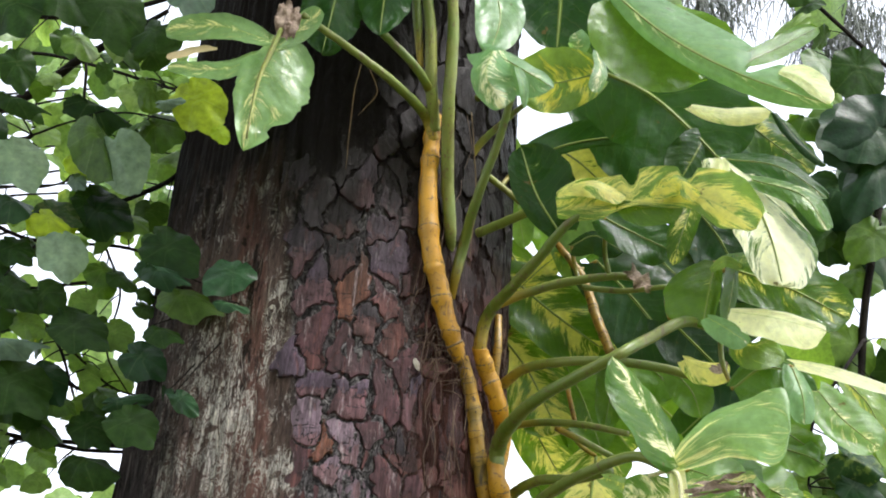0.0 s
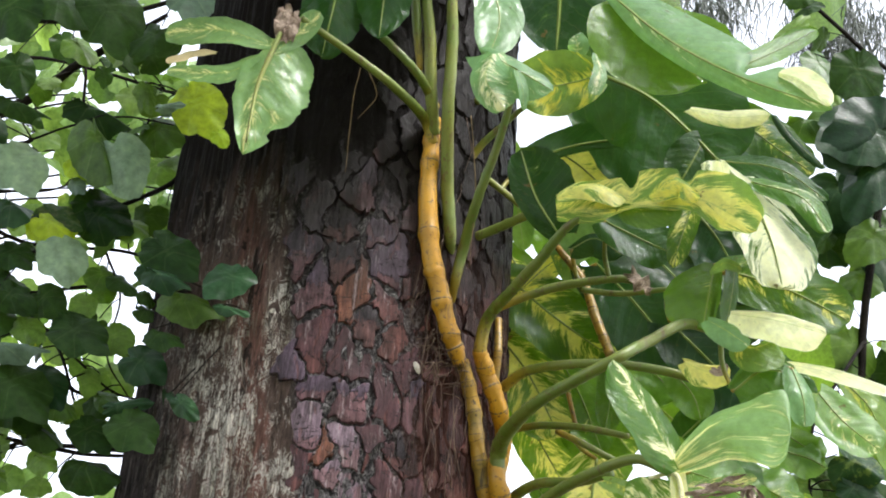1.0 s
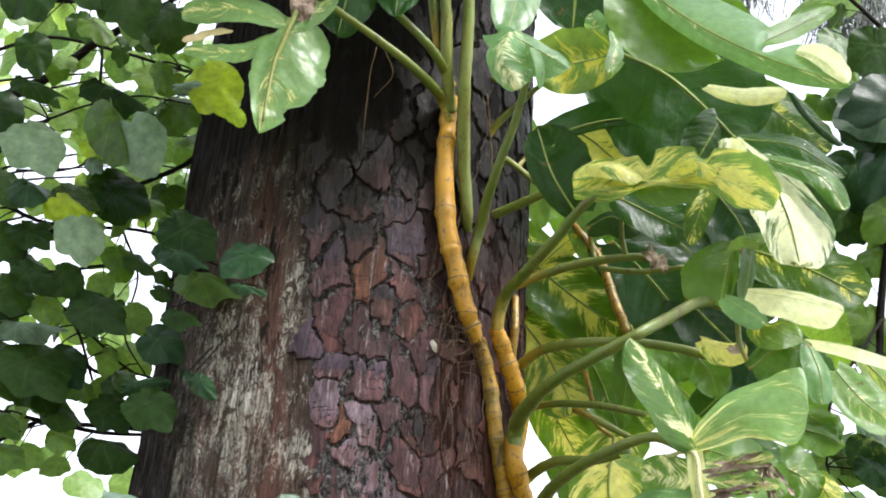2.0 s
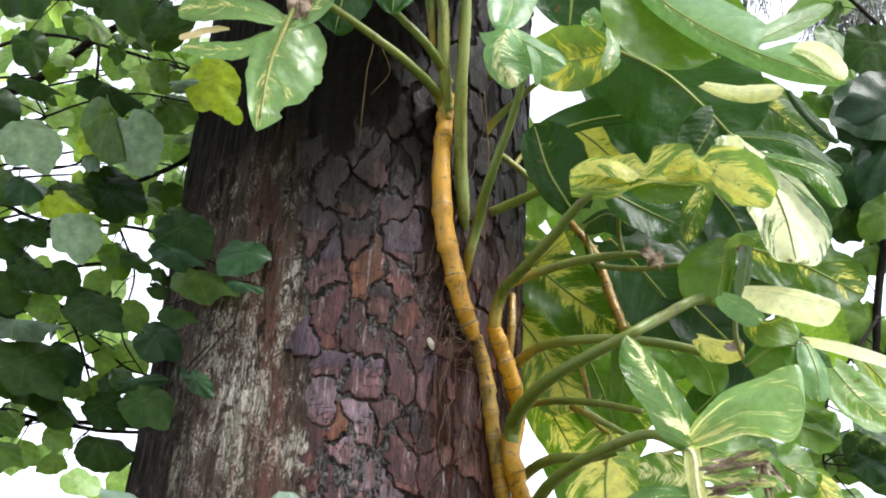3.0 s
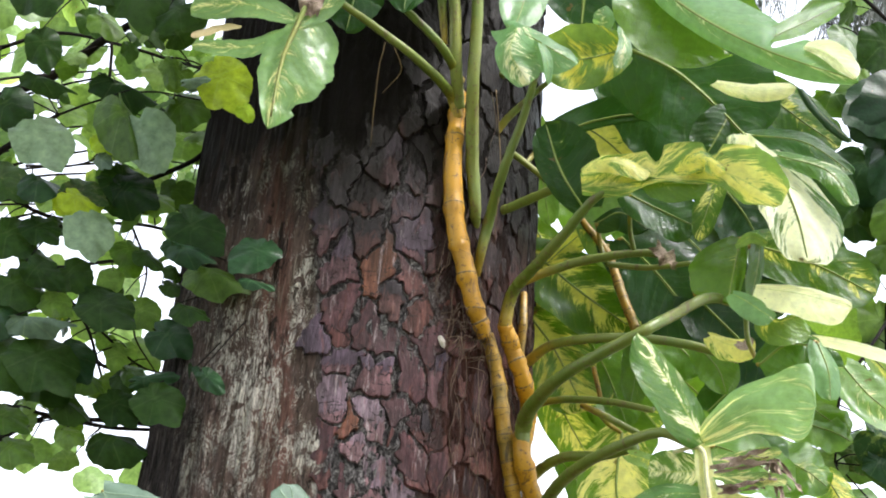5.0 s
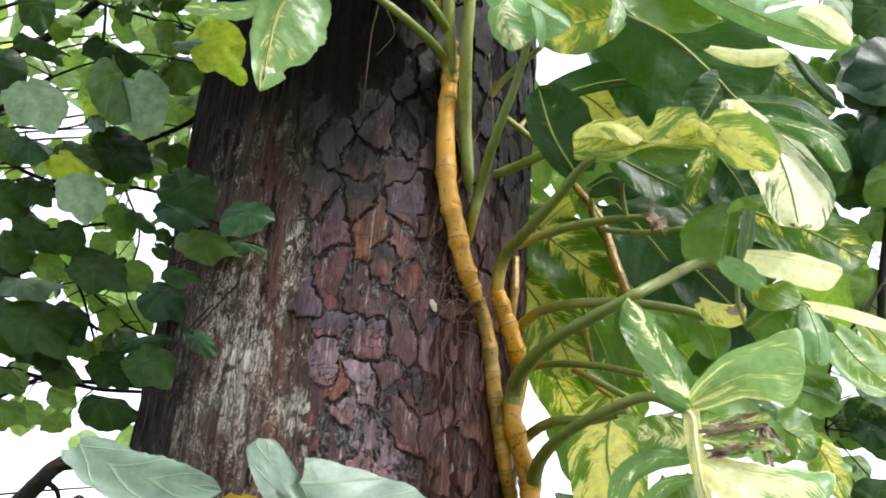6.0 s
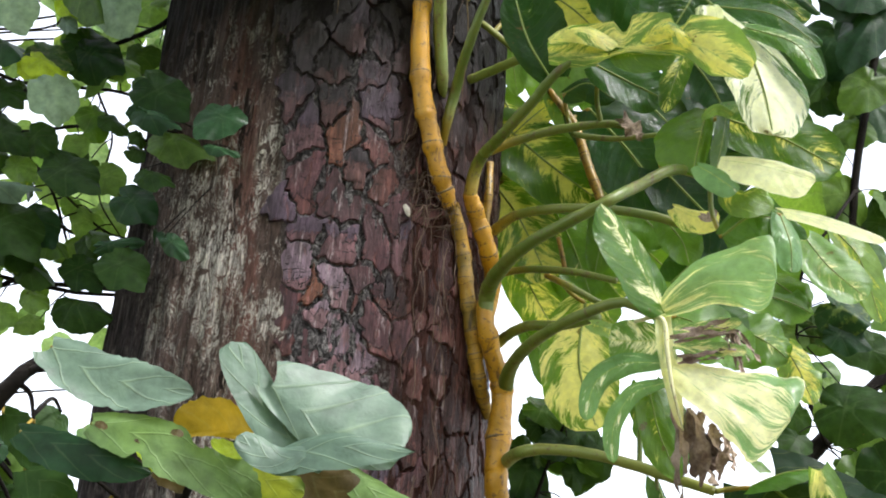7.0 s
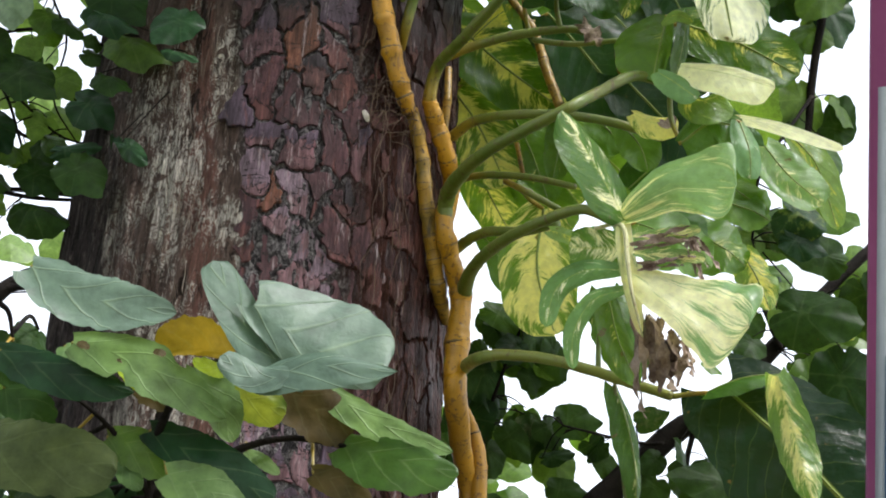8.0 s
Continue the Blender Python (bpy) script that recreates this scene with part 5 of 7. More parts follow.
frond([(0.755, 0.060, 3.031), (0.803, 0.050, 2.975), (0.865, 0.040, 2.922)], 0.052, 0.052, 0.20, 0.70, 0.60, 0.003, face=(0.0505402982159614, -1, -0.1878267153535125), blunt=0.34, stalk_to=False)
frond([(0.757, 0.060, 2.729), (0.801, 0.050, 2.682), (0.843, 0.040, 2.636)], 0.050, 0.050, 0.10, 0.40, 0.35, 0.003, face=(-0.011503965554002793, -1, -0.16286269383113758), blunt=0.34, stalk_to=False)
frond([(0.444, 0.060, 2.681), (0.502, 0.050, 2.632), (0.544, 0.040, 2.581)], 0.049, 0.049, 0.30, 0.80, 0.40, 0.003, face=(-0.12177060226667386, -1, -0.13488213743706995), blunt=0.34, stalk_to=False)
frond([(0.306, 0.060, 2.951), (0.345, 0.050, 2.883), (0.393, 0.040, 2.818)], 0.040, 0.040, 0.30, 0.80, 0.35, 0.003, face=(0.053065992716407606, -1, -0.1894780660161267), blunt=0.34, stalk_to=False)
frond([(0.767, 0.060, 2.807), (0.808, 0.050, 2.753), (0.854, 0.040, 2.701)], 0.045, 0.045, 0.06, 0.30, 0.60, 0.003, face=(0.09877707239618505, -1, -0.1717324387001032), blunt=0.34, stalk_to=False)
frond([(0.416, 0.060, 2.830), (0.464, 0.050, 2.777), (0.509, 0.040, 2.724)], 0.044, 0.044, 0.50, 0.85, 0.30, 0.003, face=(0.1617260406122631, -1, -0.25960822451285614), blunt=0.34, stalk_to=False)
leaf((0.470, -0.280, 2.773), (0.501, -0.290, 2.737), 0.031, mat=DRY, midrib=0.0, label="small dried brown bract", face=(0, -1, 0.3), ruffle=0.25)
leaf((-0.046, -0.420, 3.205), (-0.063, -0.450, 3.003), 0.101, 0.08, 0.3, 0.75, 0.003, face=(0.1, -1, 0.1), fold=0.3)
leaf((0.034, -0.420, 3.239), (0.024, -0.460, 3.043), 0.092, 0.05, 0.3, 0.7, 0.003, face=(-0.2, -1, 0.2), fold=0.25)
leaf((0.346, -0.180, 3.412), (0.291, -0.200, 3.247), 0.165, 0.08, 0.4, 0.8, 0.004, face=(0.2, -1, 0.0), fold=0.2)
leaf((0.370, -0.100, 3.394), (0.486, -0.120, 3.313), 0.184, 0.1, 0.5, 0.5, 0.003, face=(0.1, -1, 0.1))


def upper_leaves():
    """Unseen leaves added where the vine goes on up; they overhang and shade the bark."""
    rng = np.random.default_rng(19)
    top = np.array((-0.028, -0.450, 3.276))
    for k in range(40):
        base = top + (rng.uniform(-0.34, 0.26), rng.uniform(-0.10, 0.22), rng.uniform(0.06, 0.5))
        tip = base + np.array((rng.normal(-0.03, 0.08), rng.uniform(-0.28, -0.12), rng.uniform(-0.10, 0.06)))
        leaf(base, tip, rng.uniform(0.10, 0.17), rng.uniform(0.1, 0.5), rng.uniform(0, 0.6), rng.uniform(0.3, 0.8), 0.003, face=(rng.normal(0, 0.3), -0.4, 1.0), fold=0.15)
    petiole([(0.086, -0.380, 3.240), (0.066, -0.400, 3.383), (0.033, -0.440, 3.611)], (0.010, 0.010, 0.008), seed=50)
    petiole([(0.131, -0.380, 3.247), (0.122, -0.400, 3.416), (0.104, -0.450, 3.689)], (0.010, 0.009, 0.007), seed=51)


upper_leaves()


def big_split_leaf():
    """The large pale leaf whose blade is torn into lobes, with a dried tip."""
    v, f, t = lamina([(0.488, -0.580, 2.345), (0.552, -0.610, 2.384), (0.630, -0.650, 2.387)], 0.084, 0.063, face=(0.1, -1, 0.15), heart=0.0, fan=True, nu=36, nv=10, seed=72, ruffle=0.02, curl=(-0.2, 0.1))
    ob = link_mesh("leaf", v, f, VINE_LEAF, vine, t, "huge pale leaf torn into lobes, cream and light green")
    ob.color = (0.50, 0.38, 0.04, 1)

    def lobe(label, colour, *pieces):
        v, f, t = join(*pieces)
        link_mesh("lobe", v, f, VINE_LEAF, ob, t, label).color = (*colour, 1)

    lobe("green upright lobe streaked with cream", (0.42, 0.25, 0.46), lamina([(0.494, -0.580, 2.344), (0.449, -0.590, 2.410), (0.392, -0.600, 2.487)], 0.054, 0.036, face=(0.3, -1, 0.1), heart=0.0, blunt=0.55, lift=(0.1, -0.35), curl=(0.2, -0.2), seed=71, nu=36))
    lobe("cream lower lobe", (0.66, 0.18, 0.04), lamina([(0.499, -0.580, 2.272), (0.571, -0.620, 2.229), (0.651, -0.660, 2.189)], 0.084, 0.089, face=(0.1, -1, 0.15), heart=0.0, fan=True, nu=36, nv=10, seed=73, ruffle=0.02, curl=(-0.15, -0.2), ragged=0.04))
    lobe("cream middle of the leaf", (0.85, 0.25, 0.03), lamina([(0.491, -0.575, 2.370), (0.498, -0.585, 2.293), (0.524, -0.580, 2.182)], 0.011, 0.014, face=(0, -1, 0.1), heart=0.0, blunt=0.5, seed=78, nu=36))
    lobe("pale green rounded side lobe", (0.50, 0.20, 0.22), lamina([(0.499, -0.580, 2.307), (0.462, -0.570, 2.302), (0.421, -0.560, 2.302)], 0.035, 0.038, face=(-0.2, -1, 0.1), heart=0.0, blunt=0.28, seed=75, curl=(-0.5, -0.5)))
    lobe("curled blue-green side lobes", (0.34, 0.0, 0.16), lamina([(0.497, -0.580, 2.272), (0.443, -0.570, 2.267), (0.406, -0.560, 2.238), (0.396, -0.560, 2.184)], 0.017, 0.018, face=(-0.2, -1, 0.1), heart=0.0, blunt=0.4, seed=76, curl=(-0.4, -0.3)), lamina([(0.502, -0.580, 2.245), (0.458, -0.570, 2.227), (0.435, -0.560, 2.181), (0.437, -0.560, 2.129)], 0.012, 0.015, face=(-0.3, -1, 0.1), heart=0.0, blunt=0.4, seed=77, curl=(-0.4, -0.3)))
    lobe("narrow pale strips between the lobes", (0.55, 0.4, 0.1), lamina([(0.505, -0.585, 2.319), (0.549, -0.600, 2.322), (0.594, -0.610, 2.333)], 0.011, 0.010, face=(0, -1, 0.1), heart=0.0, blunt=0.3, ragged=0.2, seed=81), lamina([(0.506, -0.585, 2.296), (0.550, -0.600, 2.293), (0.601, -0.615, 2.290)], 0.011, 0.011, face=(0, -1, 0.1), heart=0.0, blunt=0.3, ragged=0.2, seed=82))
    mv, mf, mt, _ = sweep([(0.452, -0.575, 2.328), (0.489, -0.583, 2.334), (0.497, -0.592, 2.283), (0.506, -0.592, 2.236), (0.525, -0.585, 2.178)], (0.003, 0.0035, 0.0033, 0.0026, 0.0012), 8, 6)
    link_mesh("midrib", mv, mf, CREAM_RIB, ob, mt, "thick pale cream midrib")
    rng = np.random.default_rng(83)

    def shred(a, b, wide, seed):
        a, b = np.array(a) + rng.normal(0, 0.006, 3), np.array(b) + rng.normal(0, 0.009, 3)
        cuts = ((1, rng.uniform(0.3, 0.8), 0.05, 0.7), (-1, rng.uniform(0.3, 0.8), 0.06, 0.6))
        return blade(a, a + (b - a) * rng.uniform(0.6, 1.05), wide * rng.uniform(0.4, 1.1), (rng.normal(0, 0.7), -1, rng.normal(0.2, 0.4)), arch=rng.uniform(-0.15, 0.15), ruffle=0.28, fold=rng.uniform(-0.6, 0.6), seed=seed, blunt=rng.uniform(0.15, 0.5), twist=rng.uniform(-1.6, 1.6), nv=4, notches=cuts)

    tips = ((a, b, many, wide) for a, b, many, wide in (((0.519, -0.570, 2.220), (0.538, -0.560, 2.081), 4, 0.016), ((0.537, -0.570, 2.213), (0.570, -0.560, 2.101), 5, 0.02), ((0.557, -0.570, 2.188), (0.596, -0.560, 2.112), 6, 0.024), ((0.581, -0.570, 2.187), (0.608, -0.560, 2.137), 3, 0.018)))
    dry = join(*[shred(a, b, wide, 200 + k) for a, b, many, wide in tips for k in range(many)])
    link_mesh("dry_tip", *dry[:2], DRY, ob, dry[2], "crumpled brown dried leaf tip")
    torn = join(*[shred(a, b, 0.008, 240 + k) for a, b in (((0.506, -0.590, 2.307), (0.590, -0.610, 2.321)), ((0.514, -0.590, 2.281), (0.603, -0.610, 2.280)), ((0.576, -0.590, 2.335), (0.597, -0.610, 2.260)), ((0.587, -0.590, 2.333), (0.609, -0.610, 2.274))) for k in range(4)])
    link_mesh("dry_strip", *torn[:2], DRY, ob, torn[2], "dry brown torn strips between the lobes")


big_split_leaf()
frond([(0.454, -0.120, 2.509), (0.447, -0.140, 2.397), (0.479, -0.160, 2.286)], 0.060, 0.064, 0.58, 0.70, 0.26, 0.004, face=(-0.1, -1, 0.1), blunt=0.36, heart=0.1)
frond([(0.505, -0.440, 2.273), (0.521, -0.450, 2.207), (0.553, -0.450, 2.144)], 0.018, 0.029, 0.30, 0.80, 0.34, 0.002, face=(0.1, -1, 0.0))
frond([(0.332, 0.030, 2.670), (0.373, 0.030, 2.593), (0.433, 0.030, 2.495)], 0.041, 0.043, 0.50, 0.85, 0.28, 0.003, face=(0, -1, -0.1), blunt=0.36, stalk_to=False)
frond([(0.410, 0.020, 2.642), (0.463, 0.020, 2.590), (0.531, 0.020, 2.528)], 0.039, 0.039, 0.35, 0.85, 0.30, 0.003, face=(0, -1, -0.1), blunt=0.36, stalk_to=False)
frond([(0.345, 0.040, 2.755), (0.396, 0.040, 2.682), (0.465, 0.040, 2.617)], 0.046, 0.046, 0.30, 0.80, 0.40, 0.003, face=(0, -1, -0.1), blunt=0.36, stalk_to=False)
frond([(0.379, 0.050, 2.508), (0.411, 0.050, 2.470), (0.429, 0.050, 2.412)], 0.025, 0.025, 0.20, 0.60, 0.45, 0.002, face=(0, -1, -0.1), blunt=0.36, stalk_to=False)
leaf((0.529, -0.480, 2.377), (0.641, -0.500, 2.317), 0.096, 0.25, 0.4, 0.2, 0.002, "green leaf behind the torn lobes", face=(0.1, -1, 0.2), ruffle=0.06)
leaf((0.613, -0.420, 2.399), (0.707, -0.440, 2.344), 0.101, 0.35, 0.5, 0.35, 0.003, face=(0.1, -1, 0.3), ruffle=0.06)
leaf((0.669, -0.360, 2.472), (0.761, -0.380, 2.440), 0.073, 0.15, 0.4, 0.2, 0.003, face=(0.1, -1, 0.3), ruffle=0.06)
leaf((0.730, -0.340, 2.395), (0.769, -0.360, 2.305), 0.064, 0.5, 0.9, 0.2, 0.002, face=(0.1, -1, 0.1), ruffle=0.06)
leaf((0.574, -0.400, 2.437), (0.643, -0.440, 2.370), 0.073, 0.1, 0.5, 0.5, 0.002, face=(0.1, -1, 0.1))
leaf((0.533, -0.300, 2.320), (0.574, -0.320, 2.180), 0.087, 0.35, 0.8, 0.5, 0.003, face=(0.1, -1, 0.1))
leaf((0.427, -0.360, 2.391), (0.475, -0.380, 2.368), 0.031, 0.4, 0.9, 0.1, 0.0, face=(0, -1, 0.4))
petiole([(0.525, -0.340, 2.308), (0.536, -0.340, 2.230), (0.549, -0.330, 2.132), (0.579, -0.320, 1.958)], (0.0025, 0.0035, 0.004, 0.004), seed=40)
leaf((0.543, -0.330, 2.170), (0.583, -0.340, 1.984), 0.048, 0.3, 0.4, 0.5, 0.002, face=(0.6, -1, 0.0), fold=0.5)
leaf((0.693, -0.420, 2.158), (0.894, -0.520, 1.933), 0.220, 0.04, 0.5, 1.0, 0.004, "broad dark leaf with a pale curled edge", face=(0.1, -1, -0.15), fold=0.15, blunt=0.4, nu=36)
leaf((0.739, -0.500, 2.168), (0.777, -0.560, 1.978), 0.055, 0.5, 0.6, 0.2, 0.0, face=(-0.5, -1, 0.3), arch=-0.12, fold=0.3)
leaf((0.655, -0.440, 2.148), (0.771, -0.460, 2.182), 0.046, 0.1, 0.3, 0.4, 0.002, face=(0, -0.5, 1.0), droop=0.4)


def build_roots():
    """Thin hair-like roots that cling to the bark beside the stems."""
    rng = np.random.default_rng(5)
    for k in range(46):
        z = rng.uniform(2.15, 3.1)
        s = -0.471 + 0.30 * (0.52 + 0.28 * max(0, 2.78 - z)) + rng.uniform(-0.03, 0.05)
        pts = []
        for i in range(5):
            ang, r = s / 0.30, trunk_radius(z) + 0.016
            pts.append((r * math.cos(ang), r * math.sin(ang), z))
            s += rng.uniform(-0.012, 0.012)
            z -= rng.uniform(0.01, 0.05)
        v, f, t, _ = sweep(pts, (0.0006, 0.0008, 0.0004), 5, 4)
        link_mesh("aerial_root", v, f, ROOT, vine)


build_roots()


def extra_roots():
    rng = np.random.default_rng(6)
    for k in range(26):
        ang = -1.02 + rng.uniform(-0.12, 0.10)
        z = 2.585 + rng.uniform(-0.05, 0.03)
        pts = []
        for i in range(4):
            r = trunk_radius(z) + 0.012 + 0.02 * math.sin(i)
            pts.append((r * math.cos(ang), r * math.sin(ang), z))
            ang += rng.uniform(0.01, 0.05)
            z += rng.normal(0, 0.008)
        v, f, t, _ = sweep(pts, (0.0006, 0.0008, 0.0005), 5, 4)
        link_mesh("aerial_root", v, f, ROOT, vine)
    for top, mid, low in (((0.000, -0.450, 2.994), (-0.006, -0.420, 2.944), (-0.005, -0.360, 2.854)), ((0.015, -0.450, 2.986), (0.030, -0.420, 2.964), (0.005, -0.380, 2.942)), ((0.186, -0.360, 2.983), (0.205, -0.330, 2.867), (0.207, -0.300, 2.740))):
        v, f, t, _ = sweep([top, mid, low], (0.0008, 0.0009, 0.0005), 5, 6, 0.3)
        link_mesh("aerial_root", v, f, NODE_SCAR, vine)


extra_roots()
v, f, _ = heart_blade((0.138, -0.290, 2.569), (0.144, -0.287, 2.554), 0.45, (0.4, -1, 0), arch=0.25, fold=0.6, rings=4, around=16, deep=0.2)
link_mesh("resin_drop", v, f, plain_material("resin", (0.30, 0.26, 0.21), (0.5, 0.47, 0.42), 120.0, 0.6), pine, None, "whitish dried resin drop")
add_stalks()

# ---- leafy shrubs and branches ----
def unit_leaf(name, mat, seed, heart=0.8, width=1.0, fold=0.15, arch=0.05, ruffle=0.05):
    v, f, t = heart_blade((0.25, 0, 0), (1, 0, 0), width, (0, 0, 1), arch, fold, 0.15, ruffle, heart, 4, seed, 48)
    me = bpy.data.meshes.new(name)
    me.from_pydata([tuple(p) for p in v], [], [tuple(g) for g in f])
    me.materials.append(mat)
    layer = me.uv_layers.new(name="UVMap")
    loops = np.empty(len(me.loops), dtype=np.int32)
    me.loops.foreach_get("vertex_index", loops)
    layer.data.foreach_set("uv", np.asarray(t, dtype=np.float32)[loops].ravel())
    me.polygons.foreach_set("use_smooth", [True] * len(me.polygons))
    return me


LEAVES = {key: [unit_leaf("leaf", mat, 20 + k, 0.5 + 0.15 * k, 0.92 + 0.05 * k, 0.05 + 0.14 * k, 0.03 + 0.04 * k) for k in range(4)]
          for key, mat in (("green", SHRUB_LEAF), ("blue", BLUE_LEAF), ("dark", DARK_LEAF), ("yellow", YELLOW_LEAF), ("far", FAR_LEAF), ("deep", GREEN_LEAF), ("pale", PALE_LEAF))}


def stalk(parent, lines, base):
    """A thin stalk from the nearest twig to a leaf."""
    wood = np.vstack(lines)
    start = wood[int(np.argmin(np.linalg.norm(wood - np.array(base), axis=1)))]
    v, f, t, _ = sweep([start, (start + np.array(base)) / 2 + (0, 0.01, 0.012), base], (0.0016, 0.0014, 0.001), 5, 4)
    link_mesh("leaf_stalk", v, f, TWIG, parent)


def place_leaf(parent, kind, base, tip, face=(0, -1, 0.3), k=0, wide=1.0, label=""):
    """A small leaf of the shrub on shared mesh data, from base to tip."""
    base, tip = Vector(base), Vector(tip)
    a = (tip - base)
    length = a.length
    a.normalize()
    n = Vector(face)
    n = (n - a * n.dot(a)).normalized()
    b = n.cross(a)
    ob = new("leaf", LEAVES[kind][k % 4])
    m = Matrix((a, b, n)).transposed().to_4x4()
    ob.parent = parent
    ob.matrix_basis = Matrix.Translation(base) @ m @ Matrix.Diagonal((length, length * wide, length, 1))
    if label:
        tagged(ob, label)
    return ob


def branch(parent, points, radii, name="branch", seed=0, mat=None):
    v, f, t, line = sweep(points, radii, 8, 6, 0.05, seed)
    link_mesh(name, v, f, mat or TWIG, parent, t)
    return line


def shrub_trunk(parent, lines, foot, fork, side, seed):
    """An upright trunk from the ground and a limb to the outer end of every branch."""
    foot, fork = Vector(foot), Vector(fork)
    branch(parent, [foot, foot.lerp(fork, 0.35) + Vector((0.04, 0, 0)), foot.lerp(fork, 0.7) - Vector((0.03, 0.02, 0)), fork], (0.05, 0.042, 0.034, 0.018), "trunk", seed)
    for n, line in enumerate(lines):
        end = Vector(line[0] if (line[0][0] - line[-1][0]) * side > 0 else line[-1])
        start = foot.lerp(fork, min(0.97, max(0.3, (end.z - 0.35 - foot.z) / (fork.z - foot.z))))
        branch(parent, [start, start.lerp(end, 0.5) + Vector((0, 0.03, 0.03)), end], (0.014, 0.010, 0.004), "limb", seed + n)


def twig_leaves(parent, line, rng, kinds, size, every=2, spread=0.08, out=(0, -0.3, 0)):
    """Leaves on short stalks along a branch line."""
    for i in range(1, len(line), every):
        p = Vector(line[i])
        way = Vector((rng.normal(0, 1), rng.normal(0, 0.7), rng.normal(-0.5, 0.7))).normalized()
        base = p + way * spread * rng.uniform(0.3, 1.0)
        tip = base + (way * 0.4 + Vector((rng.normal(0, 0.5), rng.normal(0, 0.3), -0.7))).normalized() * size * rng.uniform(0.6, 1.25)
        v, f, t, _ = sweep([p, (p + base) / 2 + Vector((0, 0, 0.006)), base], (0.0014, 0.0012, 0.001), 4, 3)
        link_mesh("leaf_stalk", v, f, TWIG, parent)
        place_leaf(parent, kinds[int(rng.integers(len(kinds)))], base, tip, (rng.normal(0, 0.9), -1, rng.normal(0.3, 0.8)), int(rng.integers(4)), rng.uniform(0.8, 1.1))


shrub = thing("leafy_shrub", "leafy tree with rounded leaves on thin dark branches beside pine", "tree")


def build_left_shrub():
    rng = np.random.default_rng(21)
    lines = []
    lines.append(branch(shrub, [(-0.709, 0.100, 3.099), (-0.588, 0.050, 3.147), (-0.519, 0.000, 3.188), (-0.457, -0.050, 3.208), (-0.352, -0.100, 3.264)], (0.010, 0.009, 0.008, 0.007, 0.004), seed=1))
    lines.append(branch(shrub, [(-0.278, 0.100, 3.110), (-0.313, 0.080, 3.024), (-0.375, 0.020, 2.945), (-0.446, -0.020, 2.877), (-0.517, -0.050, 2.794)], (0.005, 0.005, 0.0045, 0.004, 0.003), seed=2))
    lines.append(branch(shrub, [(-0.580, 0.100, 2.517), (-0.473, 0.050, 2.489), (-0.381, 0.000, 2.465), (-0.297, 0.000, 2.470)], (0.004, 0.004, 0.0035, 0.003), seed=3))
    lines.append(branch(shrub, [(-0.633, 0.000, 2.868), (-0.548, 0.000, 2.835), (-0.470, 0.000, 2.834), (-0.362, 0.000, 2.837), (-0.251, -0.100, 2.762), (-0.125, -0.200, 2.658)], (0.004, 0.0035, 0.003, 0.003, 0.0025, 0.0015), seed=4))
    lines.append(branch(shrub, [(-0.544, 0.050, 2.728), (-0.467, 0.050, 2.673), (-0.423, 0.050, 2.584), (-0.389, 0.050, 2.496)], (0.003, 0.003, 0.0025, 0.002), seed=5))
    lines.append(branch(shrub, [(-0.486, 0.000, 3.115), (-0.493, 0.000, 3.186), (-0.509, 0.000, 3.256)], (0.003, 0.003, 0.002), seed=6))
    lines.append(branch(shrub, [(-0.635, 0.100, 2.815), (-0.531, 0.050, 2.762), (-0.410, 0.000, 2.766), (-0.281, -0.100, 2.707)], (0.004, 0.0035, 0.003, 0.002), seed=7))
    lines.append(branch(shrub, [(-0.710, 0.100, 3.214), (-0.612, 0.100, 3.259), (-0.475, 0.050, 3.218), (-0.362, 0.000, 3.168), (-0.221, -0.300, 2.982)], (0.004, 0.0035, 0.003, 0.003, 0.002), seed=8))
    lines.append(branch(shrub, [(-0.602, 0.100, 2.635), (-0.501, 0.080, 2.628), (-0.383, 0.050, 2.579), (-0.290, 0.000, 2.551)], (0.004, 0.0035, 0.003, 0.002), seed=9))
    lines.append(branch(shrub, [(-0.731, 0.000, 3.285), (-0.566, -0.050, 3.253), (-0.441, -0.100, 3.251), (-0.321, -0.150, 3.273)], (0.006, 0.006, 0.005, 0.004), seed=10))
    lines.append(branch(shrub, [(-0.506, 0.100, 2.505), (-0.385, 0.050, 2.493), (-0.286, 0.000, 2.477), (-0.221, 0.000, 2.477)], (0.004, 0.004, 0.0035, 0.003), seed=11))
    lines.append(branch(shrub, [(-0.564, 0.000, 3.035), (-0.500, 0.000, 3.072), (-0.406, -0.050, 3.075), (-0.310, -0.100, 3.043)], (0.0025, 0.002, 0.0018, 0.0012), seed=13))
    lines.append(branch(shrub, [(-0.604, 0.000, 2.927), (-0.517, 0.000, 2.939), (-0.445, 0.000, 2.982), (-0.355, -0.050, 3.002)], (0.0025, 0.002, 0.0018, 0.0012), seed=14))
    lines.append(branch(shrub, [(-0.401, 0.000, 2.832), (-0.364, 0.000, 2.750), (-0.371, 0.000, 2.644), (-0.321, 0.000, 2.568)], (0.0025, 0.002, 0.0018, 0.0012), seed=15))
    lines.append(branch(shrub, [(-0.494, -0.000, 2.691), (-0.406, 0.000, 2.619), (-0.342, 0.000, 2.575), (-0.251, -0.050, 2.552)], (0.0025, 0.002, 0.0018, 0.0012), seed=16))
    lines.append(branch(shrub, [(-0.489, 0.300, 2.272), (-0.363, 0.250, 2.254), (-0.254, 0.200, 2.194)], (0.004, 0.004, 0.003), seed=12))
